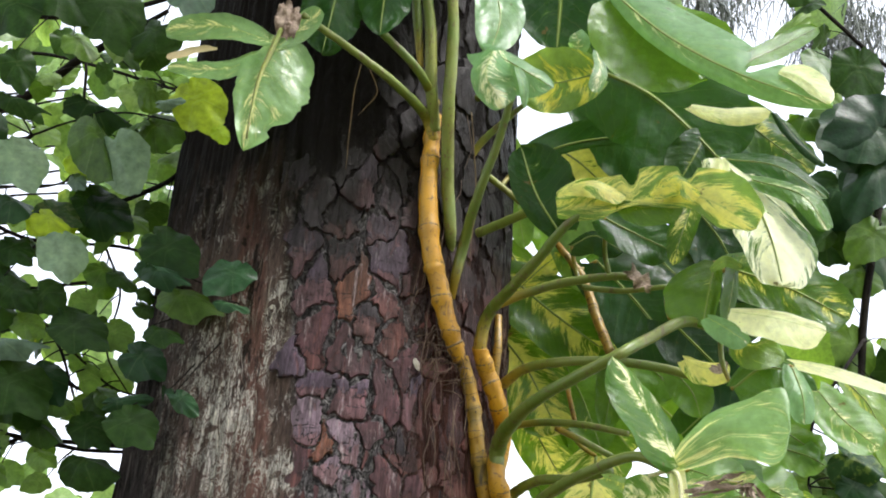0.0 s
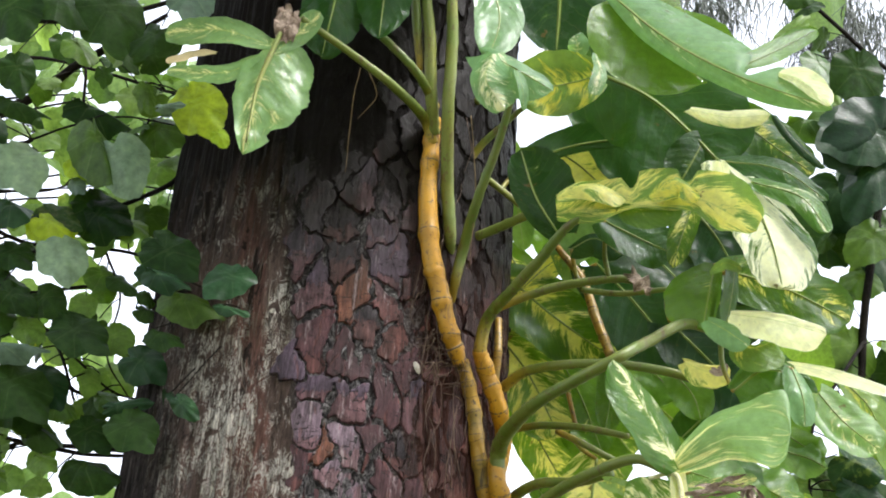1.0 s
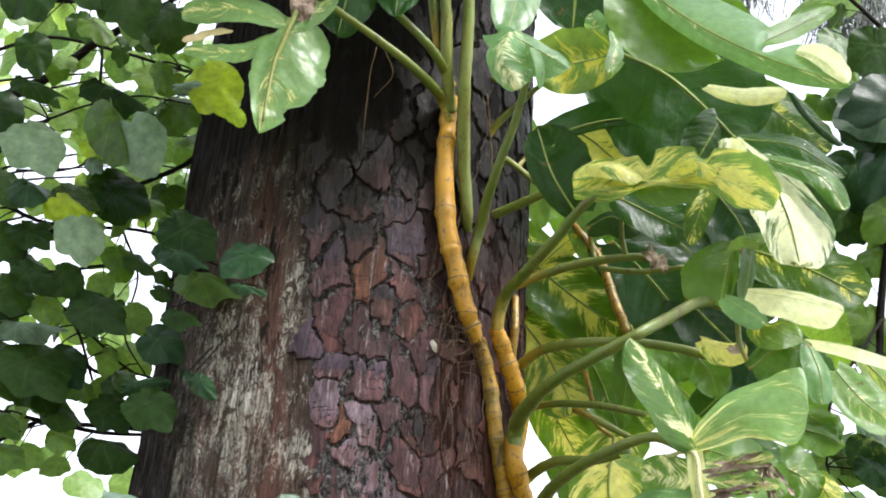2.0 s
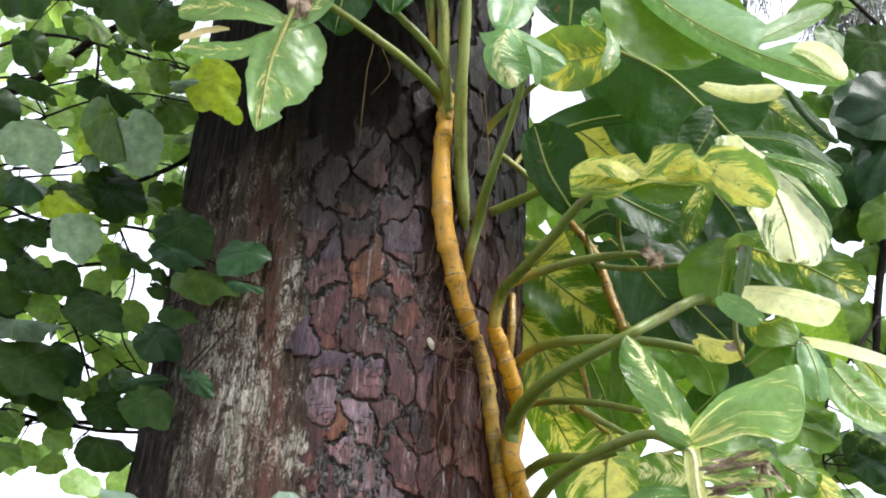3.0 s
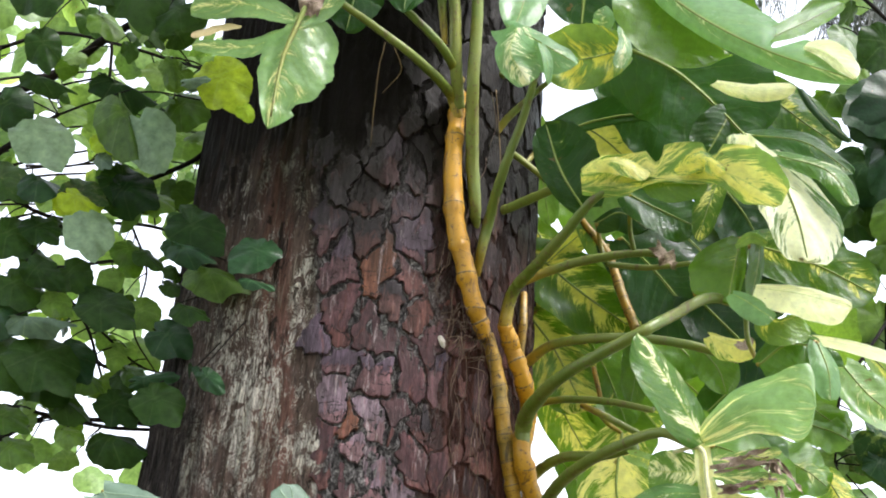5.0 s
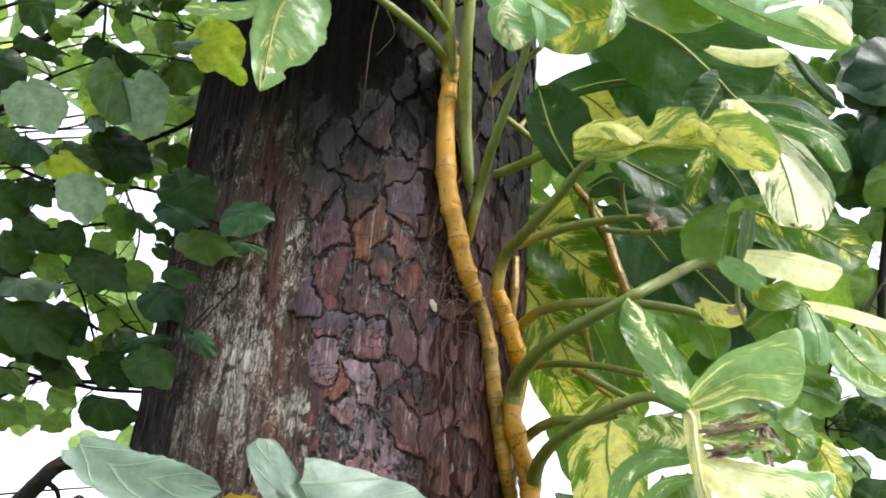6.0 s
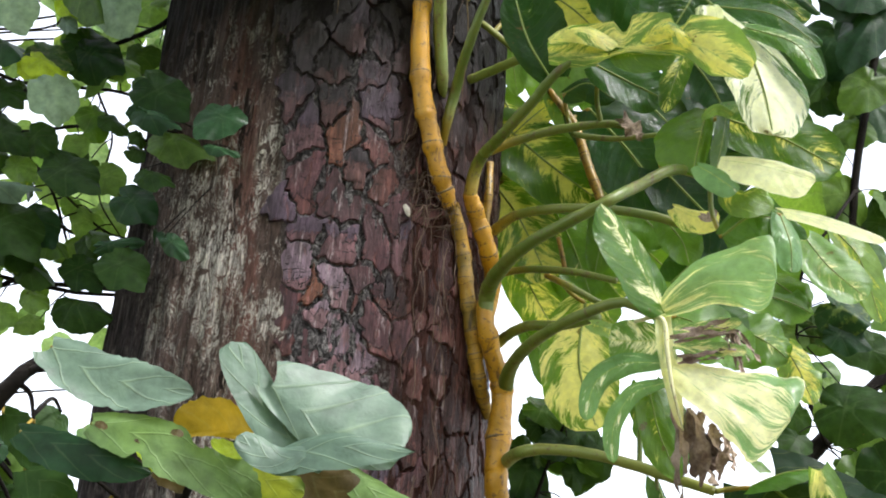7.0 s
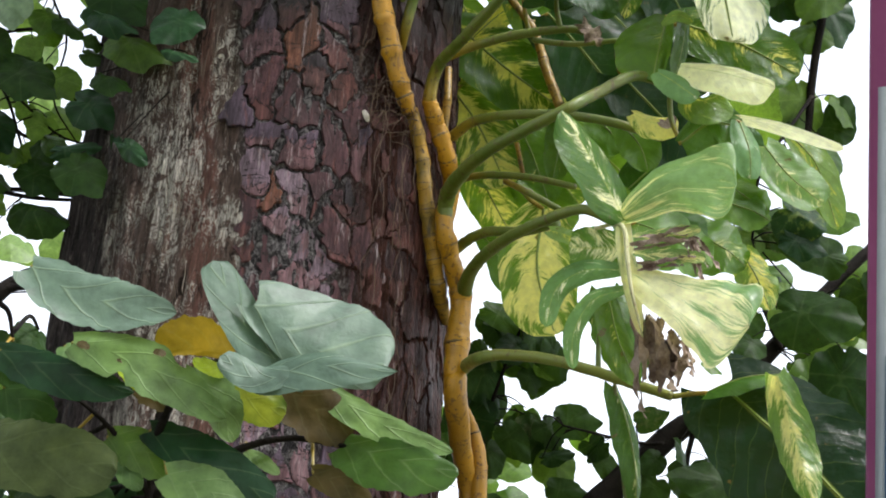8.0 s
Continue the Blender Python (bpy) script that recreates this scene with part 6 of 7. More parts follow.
    shrub_trunk(shrub, [lines[i] for i in (0, 2, 3, 6, 7, 8, 9, 10, 11)], (-1.15, 0.35, -0.02), (-1.05, 0.2, 3.4), -1, 90)
    for line in lines:
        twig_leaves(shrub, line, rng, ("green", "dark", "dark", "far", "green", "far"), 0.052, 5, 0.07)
    # leaves that stand out
    def spot(n, kind, base, tip, wide, k):
        stalk(shrub, lines, base)
        place_leaf(shrub, kind, base, tip, (0.3 * math.sin(n * 2.3), -1, 0.35 + 0.3 * math.cos(n * 1.7)), k, wide * 0.9)

    spot(0, "pale", (-0.581, -0.120, 2.956), (-0.518, -0.140, 2.851), 1.0, 0)
    spot(1, "green", (-0.456, -0.100, 3.034), (-0.388, -0.120, 2.889), 0.5, 3)
    spot(2, "pale", (-0.409, -0.120, 2.991), (-0.346, -0.140, 2.869), 0.75, 1)
    spot(3, "pale", (-0.460, -0.140, 2.785), (-0.434, -0.160, 2.687), 0.95, 0)
    spot(4, "yellow", (-0.510, -0.100, 2.840), (-0.451, -0.100, 2.800), 0.9, 1)
    spot(5, "yellow", (-0.270, -0.360, 2.973), (-0.211, -0.380, 2.872), 0.85, 0)
    spot(6, "dark", (-0.307, -0.200, 2.782), (-0.225, -0.220, 2.727), 0.8, 1)
    spot(7, "green", (-0.266, -0.240, 2.668), (-0.165, -0.260, 2.623), 0.7, 2)
    spot(8, "dark", (-0.204, -0.260, 2.677), (-0.154, -0.280, 2.708), 0.8, 0)
    spot(9, "deep", (-0.320, -0.160, 2.586), (-0.228, -0.180, 2.546), 0.8, 1)
    spot(10, "dark", (-0.447, -0.100, 2.660), (-0.358, -0.100, 2.611), 0.7, 0)
    spot(11, "dark", (-0.527, -0.100, 2.565), (-0.435, -0.120, 2.466), 1.0, 0)
    spot(12, "blue", (-0.557, -0.120, 2.593), (-0.442, -0.140, 2.584), 0.4, 2)
    spot(13, "dark", (-0.623, -0.200, 3.208), (-0.563, -0.220, 3.101), 1.0, 0)
    spot(14, "dark", (-0.549, -0.200, 3.230), (-0.464, -0.220, 3.138), 0.9, 1)
    spot(15, "dark", (-0.453, -0.200, 3.244), (-0.403, -0.220, 3.085), 0.8, 0)
    spot(16, "dark", (-0.346, -0.200, 3.179), (-0.385, -0.220, 3.093), 0.8, 1)
    spot(17, "blue", (-0.284, -0.400, 3.149), (-0.279, -0.420, 3.049), 0.9, 0)
    spot(18, "dark", (-0.606, -0.150, 3.030), (-0.507, -0.160, 2.994), 0.4, 2)
    spot(19, "dark", (-0.603, -0.100, 3.146), (-0.577, -0.100, 3.057), 0.8, 0)
    spot(20, "green", (-0.364, -0.150, 3.092), (-0.345, -0.150, 3.027), 0.5, 1)
    spot(21, "dark", (-0.552, -0.100, 2.704), (-0.479, -0.100, 2.661), 0.7, 1)
    spot(22, "dark", (-0.289, -0.050, 2.493), (-0.235, -0.050, 2.441), 0.8, 1)
    spot(23, "dark", (-0.243, -0.180, 2.529), (-0.194, -0.200, 2.466), 0.5, 1)
    spot(24, "blue", (-0.311, -0.380, 2.919), (-0.264, -0.380, 2.933), 0.45, 1)
    spot(25, "dark", (-0.445, -0.050, 2.917), (-0.369, -0.050, 2.834), 0.9, 0)
    spot(26, "dark", (-0.500, -0.050, 3.097), (-0.371, -0.050, 3.040), 0.5, 2)
    spot(27, "green", (-0.504, -0.050, 2.508), (-0.429, -0.050, 2.477), 0.8, 0)
    spot(28, "dark", (-0.385, -0.100, 3.153), (-0.315, -0.100, 3.222), 0.6, 1)
    spot(30, "dark", (-0.513, -0.060, 2.876), (-0.437, -0.080, 2.827), 0.90, 0)
    spot(31, "yellow", (-0.515, -0.060, 2.867), (-0.449, -0.080, 2.805), 1.00, 1)
    spot(32, "dark", (-0.443, -0.060, 2.885), (-0.351, -0.080, 2.835), 0.90, 2)
    spot(33, "deep", (-0.582, -0.060, 2.883), (-0.518, -0.080, 2.831), 0.90, 3)
    spot(34, "dark", (-0.567, -0.060, 2.799), (-0.508, -0.080, 2.745), 0.90, 0)
    spot(35, "dark", (-0.499, -0.060, 2.720), (-0.439, -0.080, 2.673), 0.90, 1)
    spot(36, "deep", (-0.327, -0.060, 2.794), (-0.275, -0.080, 2.747), 0.80, 2)
    spot(38, "green", (-0.368, -0.060, 2.670), (-0.324, -0.080, 2.610), 0.90, 0)
    spot(39, "dark", (-0.329, -0.060, 2.708), (-0.268, -0.080, 2.684), 0.50, 1)
    spot(40, "far", (-0.389, 0.120, 2.667), (-0.329, 0.100, 2.607), 0.90, 2)
    spot(41, "far", (-0.478, 0.120, 2.714), (-0.436, 0.100, 2.653), 0.80, 3)
    spot(42, "dark", (-0.390, -0.060, 2.502), (-0.331, -0.080, 2.440), 0.90, 0)
    spot(43, "far", (-0.368, 0.120, 2.563), (-0.318, 0.100, 2.521), 0.90, 1)
    spot(44, "dark", (-0.306, -0.060, 2.506), (-0.259, -0.080, 2.448), 0.80, 2)
    spot(45, "dark", (-0.397, -0.060, 2.433), (-0.297, -0.080, 2.394), 0.70, 3)
    spot(46, "far", (-0.531, 0.120, 2.458), (-0.482, 0.100, 2.425), 0.90, 0)
    spot(47, "green", (-0.516, -0.060, 3.217), (-0.468, -0.080, 3.150), 0.80, 1)
    spot(48, "green", (-0.382, -0.060, 3.144), (-0.326, -0.080, 3.078), 0.60, 2)
    spot(49, "blue", (-0.343, -0.060, 3.096), (-0.286, -0.080, 3.109), 0.50, 3)
    spot(50, "far", (-0.582, 0.120, 3.112), (-0.530, 0.100, 3.072), 0.90, 0)
    spot(51, "yellow", (-0.479, -0.060, 2.977), (-0.428, -0.080, 2.934), 0.90, 1)
    spot(52, "far", (-0.640, 0.120, 3.133), (-0.589, 0.100, 3.090), 0.90, 2)
    spot(53, "green", (-0.449, -0.060, 2.986), (-0.407, -0.080, 2.912), 0.50, 3)
    spot(54, "blue", (-0.472, -0.060, 2.934), (-0.443, -0.080, 2.899), 0.70, 0)
    spot(55, "dark", (-0.375, -0.060, 2.765), (-0.329, -0.080, 2.720), 0.70, 1)
    spot(56, "far", (-0.419, 0.120, 3.013), (-0.364, 0.100, 2.961), 0.80, 2)
    spot(57, "green", (-0.360, -0.060, 3.064), (-0.295, -0.080, 3.003), 0.90, 3)
    spot(58, "far", (-0.428, 0.120, 3.228), (-0.366, 0.100, 3.157), 0.90, 0)
    spot(59, "far", (-0.363, 0.120, 3.091), (-0.302, 0.100, 3.018), 0.90, 1)
    spot(60, "green", (-0.377, -0.060, 2.872), (-0.325, -0.080, 2.828), 0.80, 2)
    spot(61, "far", (-0.420, 0.120, 2.665), (-0.382, 0.100, 2.624), 0.80, 3)
    spot(62, "green", (-0.519, -0.060, 2.663), (-0.463, -0.080, 2.621), 0.80, 0)
    spot(63, "dark", (-0.561, -0.060, 2.741), (-0.504, -0.080, 2.698), 0.80, 1)
    spot(64, "green", (-0.451, -0.060, 2.433), (-0.408, -0.080, 2.403), 0.80, 2)
    spot(65, "green", (-0.370, -0.060, 2.550), (-0.323, -0.080, 2.517), 0.60, 3)
    spot(66, "deep", (-0.234, -0.260, 2.491), (-0.188, -0.280, 2.443), 0.40, 0)
    spot(70, "dark", (-0.619, -0.050, 2.791), (-0.547, -0.070, 2.718), 1.00, 0)
    spot(71, "dark", (-0.593, -0.050, 2.700), (-0.521, -0.070, 2.628), 0.90, 1)
    spot(72, "dark", (-0.597, -0.050, 2.577), (-0.522, -0.070, 2.479), 1.00, 2)
    spot(73, "deep", (-0.602, -0.050, 2.647), (-0.548, -0.070, 2.575), 0.90, 3)
    spot(74, "green", (-0.567, -0.050, 2.462), (-0.501, -0.070, 2.414), 0.90, 0)
    spot(75, "dark", (-0.516, -0.050, 2.536), (-0.447, -0.070, 2.469), 0.90, 1)
    spot(76, "deep", (-0.478, -0.050, 2.581), (-0.418, -0.070, 2.511), 0.80, 2)
    spot(77, "green", (-0.444, -0.050, 2.545), (-0.397, -0.070, 2.494), 0.80, 3)
    spot(78, "dark", (-0.648, -0.050, 2.896), (-0.574, -0.070, 2.820), 0.90, 0)
    spot(79, "dark", (-0.666, -0.050, 3.039), (-0.599, -0.070, 2.958), 0.90, 1)
    spot(80, "green", (-0.547, -0.050, 2.406), (-0.484, -0.070, 2.369), 0.90, 2)
    spot(81, "dark", (-0.472, -0.050, 2.492), (-0.407, -0.070, 2.444), 0.60, 3)
    spot(82, "deep", (-0.470, -0.050, 2.811), (-0.422, -0.070, 2.765), 0.80, 0)
    spot(83, "dark", (-0.289, -0.300, 2.728), (-0.214, -0.320, 2.653), 0.94, 0)
    spot(84, "deep", (-0.146, -0.360, 2.670), (-0.194, -0.380, 2.601), 1.06, 0)
    spot(85, "deep", (-0.176, -0.380, 2.597), (-0.117, -0.400, 2.575), 0.39, 1)
    spot(86, "deep", (-0.294, -0.320, 2.667), (-0.219, -0.340, 2.633), 0.56, 2)
    spot(87, "deep", (-0.220, -0.340, 2.457), (-0.177, -0.360, 2.416), 0.56, 1)
    spot(88, "dark", (-0.279, -0.260, 2.592), (-0.221, -0.280, 2.561), 0.78, 2)
    spot(89, "dark", (-0.305, -0.240, 2.456), (-0.248, -0.260, 2.390), 1.06, 0)
    spot(91, "deep", (-0.341, -0.160, 2.491), (-0.259, -0.180, 2.504), 0.39, 1)
    spot(93, "dark", (-0.434, -0.140, 2.640), (-0.349, -0.160, 2.578), 1.00, 0)
    tagged(place_leaf(shrub, "yellow", (-0.212, -0.390, 2.886), (-0.193, -0.390, 2.855), (0, -1, 0.2), 1, 0.8), "orange-red withered leaf tip")


build_left_shrub()

# the sapling with large heart-shaped leaves in front of the trunk
near = thing("sapling", "sapling with large blue-green heart-shaped leaves in front of the trunk", "sapling")


def build_sapling():
    lines = []

    def big(spine, left, right, mat, label="", **shape):
        wood = np.vstack(lines)
        start, base = wood[int(np.argmin(np.linalg.norm(wood - np.array(spine[0]), axis=1)))], np.array(spine[0])
        sv, sf, st, _ = sweep([start, (start + base) / 2 + (0, 0.012, 0.006), base], (0.0011, 0.001, 0.0009), 6, 5)
        link_mesh("leaf_stalk", sv, sf, PETIOLE, near, st)
        v, f, t = lamina(spine, left, right, seed=len(near.children) + 50, ragged=0.10, nu=44, **shape)
        return link_mesh("leaf", v, f, mat, near, [(0.9 * (a - 0.35 * abs(b)), 0.25 + 0.5 * abs(b)) for a, b in t], label)

    lines.append(branch(near, [(-0.112, -1.835, -0.02), (-0.072, -1.865, 0.9), (-0.052, -1.885, 1.678), (-0.052, -1.900, 1.708), (-0.048, -1.904, 1.726), (-0.043, -1.907, 1.740)], (0.011, 0.010, 0.0035, 0.003, 0.0025, 0.002), seed=1))
    lines.append(branch(near, [(-0.052, -1.885, 1.680), (-0.013, -1.899, 1.706), (0.020, -1.902, 1.719), (0.053, -1.913, 1.716), (0.092, -1.925, 1.707)], (0.0028, 0.0024, 0.002, 0.0016, 0.001), seed=2))
    lines.append(branch(near, [(-0.052, -1.885, 1.681), (-0.067, -1.890, 1.702), (-0.081, -1.894, 1.718), (-0.107, -1.899, 1.735)], (0.0024, 0.002, 0.0016, 0.001), seed=3))
    lines.append(branch(near, [(-0.043, -1.907, 1.740), (-0.030, -1.929, 1.750), (-0.007, -1.941, 1.756)], (0.002, 0.0016, 0.0012), seed=4))
    lines.append(branch(near, [(-0.043, -1.907, 1.740), (-0.057, -1.931, 1.753), (-0.052, -1.933, 1.763)], (0.002, 0.0014, 0.001), seed=5))
    lines.append(branch(near, [(-0.178, -1.881, 1.752), (-0.156, -1.896, 1.783), (-0.139, -1.898, 1.799), (-0.115, -1.946, 1.795)], (0.0055, 0.005, 0.0042, 0.0012), seed=6))
    lines.append(branch(near, [(-0.171, -1.884, 1.770), (-0.150, -1.897, 1.790), (-0.122, -1.895, 1.795)], (0.004, 0.003, 0.0012), seed=7))
    lines.append(branch(near, [(-0.154, -1.896, 1.783), (-0.146, -1.893, 1.778), (-0.142, -1.889, 1.764)], (0.002, 0.0016, 0.001), seed=8))
    big([(-0.130, -1.952, 1.790), (-0.098, -1.964, 1.773), (-0.047, -1.969, 1.768)], 0.0154, 0.0180, BLUE_LEAF, "blue-green heart-shaped leaf seen from the side", face=(0.05, -1, 0.1), blunt=0.62, heart=0.16, curl=(-0.2, 0.25), ruffle=0.035)
    big([(-0.103, -1.938, 1.753), (-0.063, -1.953, 1.742), (-0.014, -1.945, 1.718)], 0.0129, 0.0148, LIGHT_LEAF, "light green leaf with small brown holes", face=(0, -1, 0.1), blunt=0.55, heart=0.1, ruffle=0.05, notches=((1, 0.35, 0.04, 0.35), (-1, 0.6, 0.05, 0.3)))
    big([(-0.015, -1.923, 1.758), (-0.034, -1.935, 1.759), (-0.058, -1.935, 1.754)], 0.0045, 0.0167, AMBER_LEAF, "amber-yellow leaf lit through", face=(0.1, -1, -0.1), blunt=0.32, heart=0.1)
    big([(-0.018, -1.931, 1.747), (-0.029, -1.942, 1.747), (-0.036, -1.943, 1.750)], 0.0045, 0.0045, YELLOW_LEAF, face=(0, -1, 0.1))
    big([(-0.034, -1.929, 1.749), (-0.020, -1.934, 1.729), (-0.009, -1.930, 1.708)], 0.0129, 0.0096, LIGHT_LEAF, face=(0, -1, 0.1), blunt=0.55, ruffle=0.06)
    big([(-0.026, -1.919, 1.750), (-0.004, -1.926, 1.735), (0.019, -1.925, 1.729)], 0.0109, 0.0129, SHRUB_LEAF, "dark green leaf in the shade of the one above", face=(0, -1, 0), blunt=0.36)
    big([(0.010, -1.914, 1.751), (0.031, -1.917, 1.737), (0.059, -1.915, 1.725)], 0.0141, 0.0167, BROWN_LEAF, "grey-brown underside of a leaf", face=(0, -1, -0.1), blunt=0.3)
    big([(0.036, -1.910, 1.751), (0.073, -1.927, 1.728), (0.114, -1.939, 1.714)], 0.0071, 0.0109, LIGHT_LEAF, "pale green leaf with a brown tear", face=(0, -1, 0.1), blunt=0.6, ruffle=0.04)
    big([(0.053, -1.913, 1.717), (0.078, -1.934, 1.708), (0.117, -1.947, 1.700)], 0.0109, 0.0193, SHRUB_LEAF, "bright green leaf in front of the stem", face=(0, -1, 0.1), blunt=0.5, ruffle=0.04)
    big([(-0.144, -1.917, 1.749), (-0.110, -1.931, 1.738), (-0.066, -1.936, 1.729)], 0.0084, 0.0141, GREEN_LEAF, "dark blue-green leaf", face=(0, -1, 0.0), blunt=0.6, ruffle=0.04)
    big([(-0.109, -1.915, 1.756), (-0.097, -1.931, 1.744), (-0.085, -1.928, 1.734)], 0.0071, 0.0096, LIGHT_LEAF, face=(0, -1, 0.1), blunt=0.3)
    big([(-0.082, -1.912, 1.755), (-0.071, -1.919, 1.744), (-0.068, -1.917, 1.734)], 0.0051, 0.0051, YELLOW_LEAF, face=(0, -1, 0.0))
    big([(-0.073, -1.901, 1.754), (-0.059, -1.908, 1.742), (-0.045, -1.904, 1.729)], 0.0096, 0.0116, BROWN_LEAF, "red-brown withered leaf", face=(0, -1, -0.1))
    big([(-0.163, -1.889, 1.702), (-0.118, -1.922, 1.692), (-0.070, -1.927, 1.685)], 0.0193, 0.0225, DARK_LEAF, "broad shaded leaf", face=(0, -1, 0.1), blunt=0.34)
    big([(-0.056, -1.902, 1.715), (-0.022, -1.918, 1.698), (0.018, -1.915, 1.680)], 0.0141, 0.0129, GREEN_LEAF, face=(0, -1, 0.1), blunt=0.36)
    big([(-0.043, -1.917, 1.689), (-0.020, -1.925, 1.681), (0.004, -1.923, 1.668)], 0.0129, 0.0148, LIGHT_LEAF, face=(0, -1, 0.2))
    big([(-0.080, -1.892, 1.711), (-0.061, -1.900, 1.705), (-0.037, -1.897, 1.694)], 0.0116, 0.0129, SHRUB_LEAF, face=(0, -1, 0.0))
    big([(-0.073, -1.889, 1.698), (-0.065, -1.898, 1.691), (-0.057, -1.896, 1.682)], 0.0058, 0.0071, LIGHT_LEAF, face=(0, -1, 0.2))
    big([(0.039, -1.899, 1.701), (0.056, -1.909, 1.695), (0.073, -1.909, 1.685)], 0.0084, 0.0096, BROWN_LEAF, face=(0, -1, 0.0))
    big([(-0.000, -1.890, 1.712), (0.010, -1.899, 1.705), (0.020, -1.898, 1.699)], 0.0039, 0.0045, LIGHT_LEAF, face=(0, -1, 0.1))
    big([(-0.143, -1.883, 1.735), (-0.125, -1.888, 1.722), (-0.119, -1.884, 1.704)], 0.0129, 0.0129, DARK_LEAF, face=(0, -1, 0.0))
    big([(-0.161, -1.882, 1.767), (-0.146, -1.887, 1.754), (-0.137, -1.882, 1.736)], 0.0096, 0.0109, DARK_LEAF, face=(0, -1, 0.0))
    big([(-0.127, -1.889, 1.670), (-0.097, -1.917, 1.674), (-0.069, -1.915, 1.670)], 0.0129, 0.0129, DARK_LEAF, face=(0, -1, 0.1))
    v, f, t = lamina([(-0.057, -1.964, 1.747), (-0.054, -1.966, 1.746), (-0.050, -1.964, 1.746)], 0.0021, 0.0021, (0, -1, 0.1), heart=0.0, blunt=0.4, ragged=0.3, seed=316)
    link_mesh("brown_hole", v, f, BROWN_LEAF, near, t, "brown-edged hole eaten in a leaf")
    v, f, t = lamina([(-0.098, -1.967, 1.746), (-0.094, -1.968, 1.745), (-0.091, -1.966, 1.745)], 0.0023, 0.0023, (0, -1, 0.1), heart=0.0, blunt=0.4, ragged=0.3, seed=182)
    link_mesh("brown_hole", v, f, BROWN_LEAF, near, t, "brown-edged hole eaten in a leaf")
    v, f, t = lamina([(-0.076, -1.964, 1.740), (-0.074, -1.966, 1.739), (-0.073, -1.963, 1.739)], 0.0010, 0.0010, (0, -1, 0.1), heart=0.0, blunt=0.4, ragged=0.3, seed=246)
    link_mesh("brown_hole", v, f, BROWN_LEAF, near, t, "brown-edged hole eaten in a leaf")
    folds = join(
        lamina([(0.028, -1.964, 1.736), (-0.006, -1.966, 1.762), (-0.031, -1.967, 1.801)], 0.0141, 0.0129, (0.25, -1, 0.2), lift=(0.15, -0.1), heart=0.0, blunt=0.25, ruffle=0.012, seed=5),
        lamina([(-0.006, -1.970, 1.777), (0.025, -1.974, 1.757), (0.067, -1.982, 1.741)], 0.0412, 0.0148, (0.1, -1, 0.2), lift=(-0.1, -0.2), curl=(-0.25, -0.2), heart=0.16, blunt=0.34, ragged=0.03, ruffle=0.012, nu=40, seed=6),
        lamina([(-0.003, -1.969, 1.736), (0.035, -1.987, 1.743), (0.074, -1.994, 1.743)], 0.0096, 0.0141, (0, -0.9, 0.35), curl=(-0.3, -0.2), heart=0.0, blunt=0.75, ruffle=0.05, seed=7),
        lamina([(0.021, -1.980, 1.740), (0.000, -1.979, 1.734), (-0.021, -1.977, 1.745)], 0.0084, 0.0109, (0, -0.9, 0.35), curl=(-0.2, -0.4), heart=0.0, blunt=0.3, ruffle=0.05, seed=8),
    )
    link_mesh("leaf", folds[0], folds[1], BLUE_LEAF, near, [(0.9 * (a - 0.35 * abs(b)), 0.25 + 0.5 * abs(b)) for a, b in folds[2]], "large blue-green heart-shaped leaf with its tip folded")
    sv, sf, st, _ = sweep([(-0.004, -1.960, 1.779), (-0.007, -1.941, 1.756)], (0.0014, 0.0012), 6, 5)
    link_mesh("leaf_stalk", sv, sf, PETIOLE, near, st)
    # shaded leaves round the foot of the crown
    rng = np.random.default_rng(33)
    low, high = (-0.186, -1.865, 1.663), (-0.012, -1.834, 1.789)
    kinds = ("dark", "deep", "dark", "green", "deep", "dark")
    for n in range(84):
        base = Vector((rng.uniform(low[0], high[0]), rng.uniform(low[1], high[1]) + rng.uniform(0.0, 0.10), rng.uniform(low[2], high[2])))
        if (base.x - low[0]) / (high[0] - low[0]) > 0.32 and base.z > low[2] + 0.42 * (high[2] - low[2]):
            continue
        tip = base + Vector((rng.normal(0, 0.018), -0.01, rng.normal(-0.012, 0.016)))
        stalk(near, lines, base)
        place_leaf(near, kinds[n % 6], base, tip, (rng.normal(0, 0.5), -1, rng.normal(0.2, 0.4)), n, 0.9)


build_sapling()

# shrub to the right of the vine, dark twigs and rounded leaves
right_shrub = thing("leafy_shrub", "dark-twigged tree with rounded leaves behind the climbing vine", "tree")


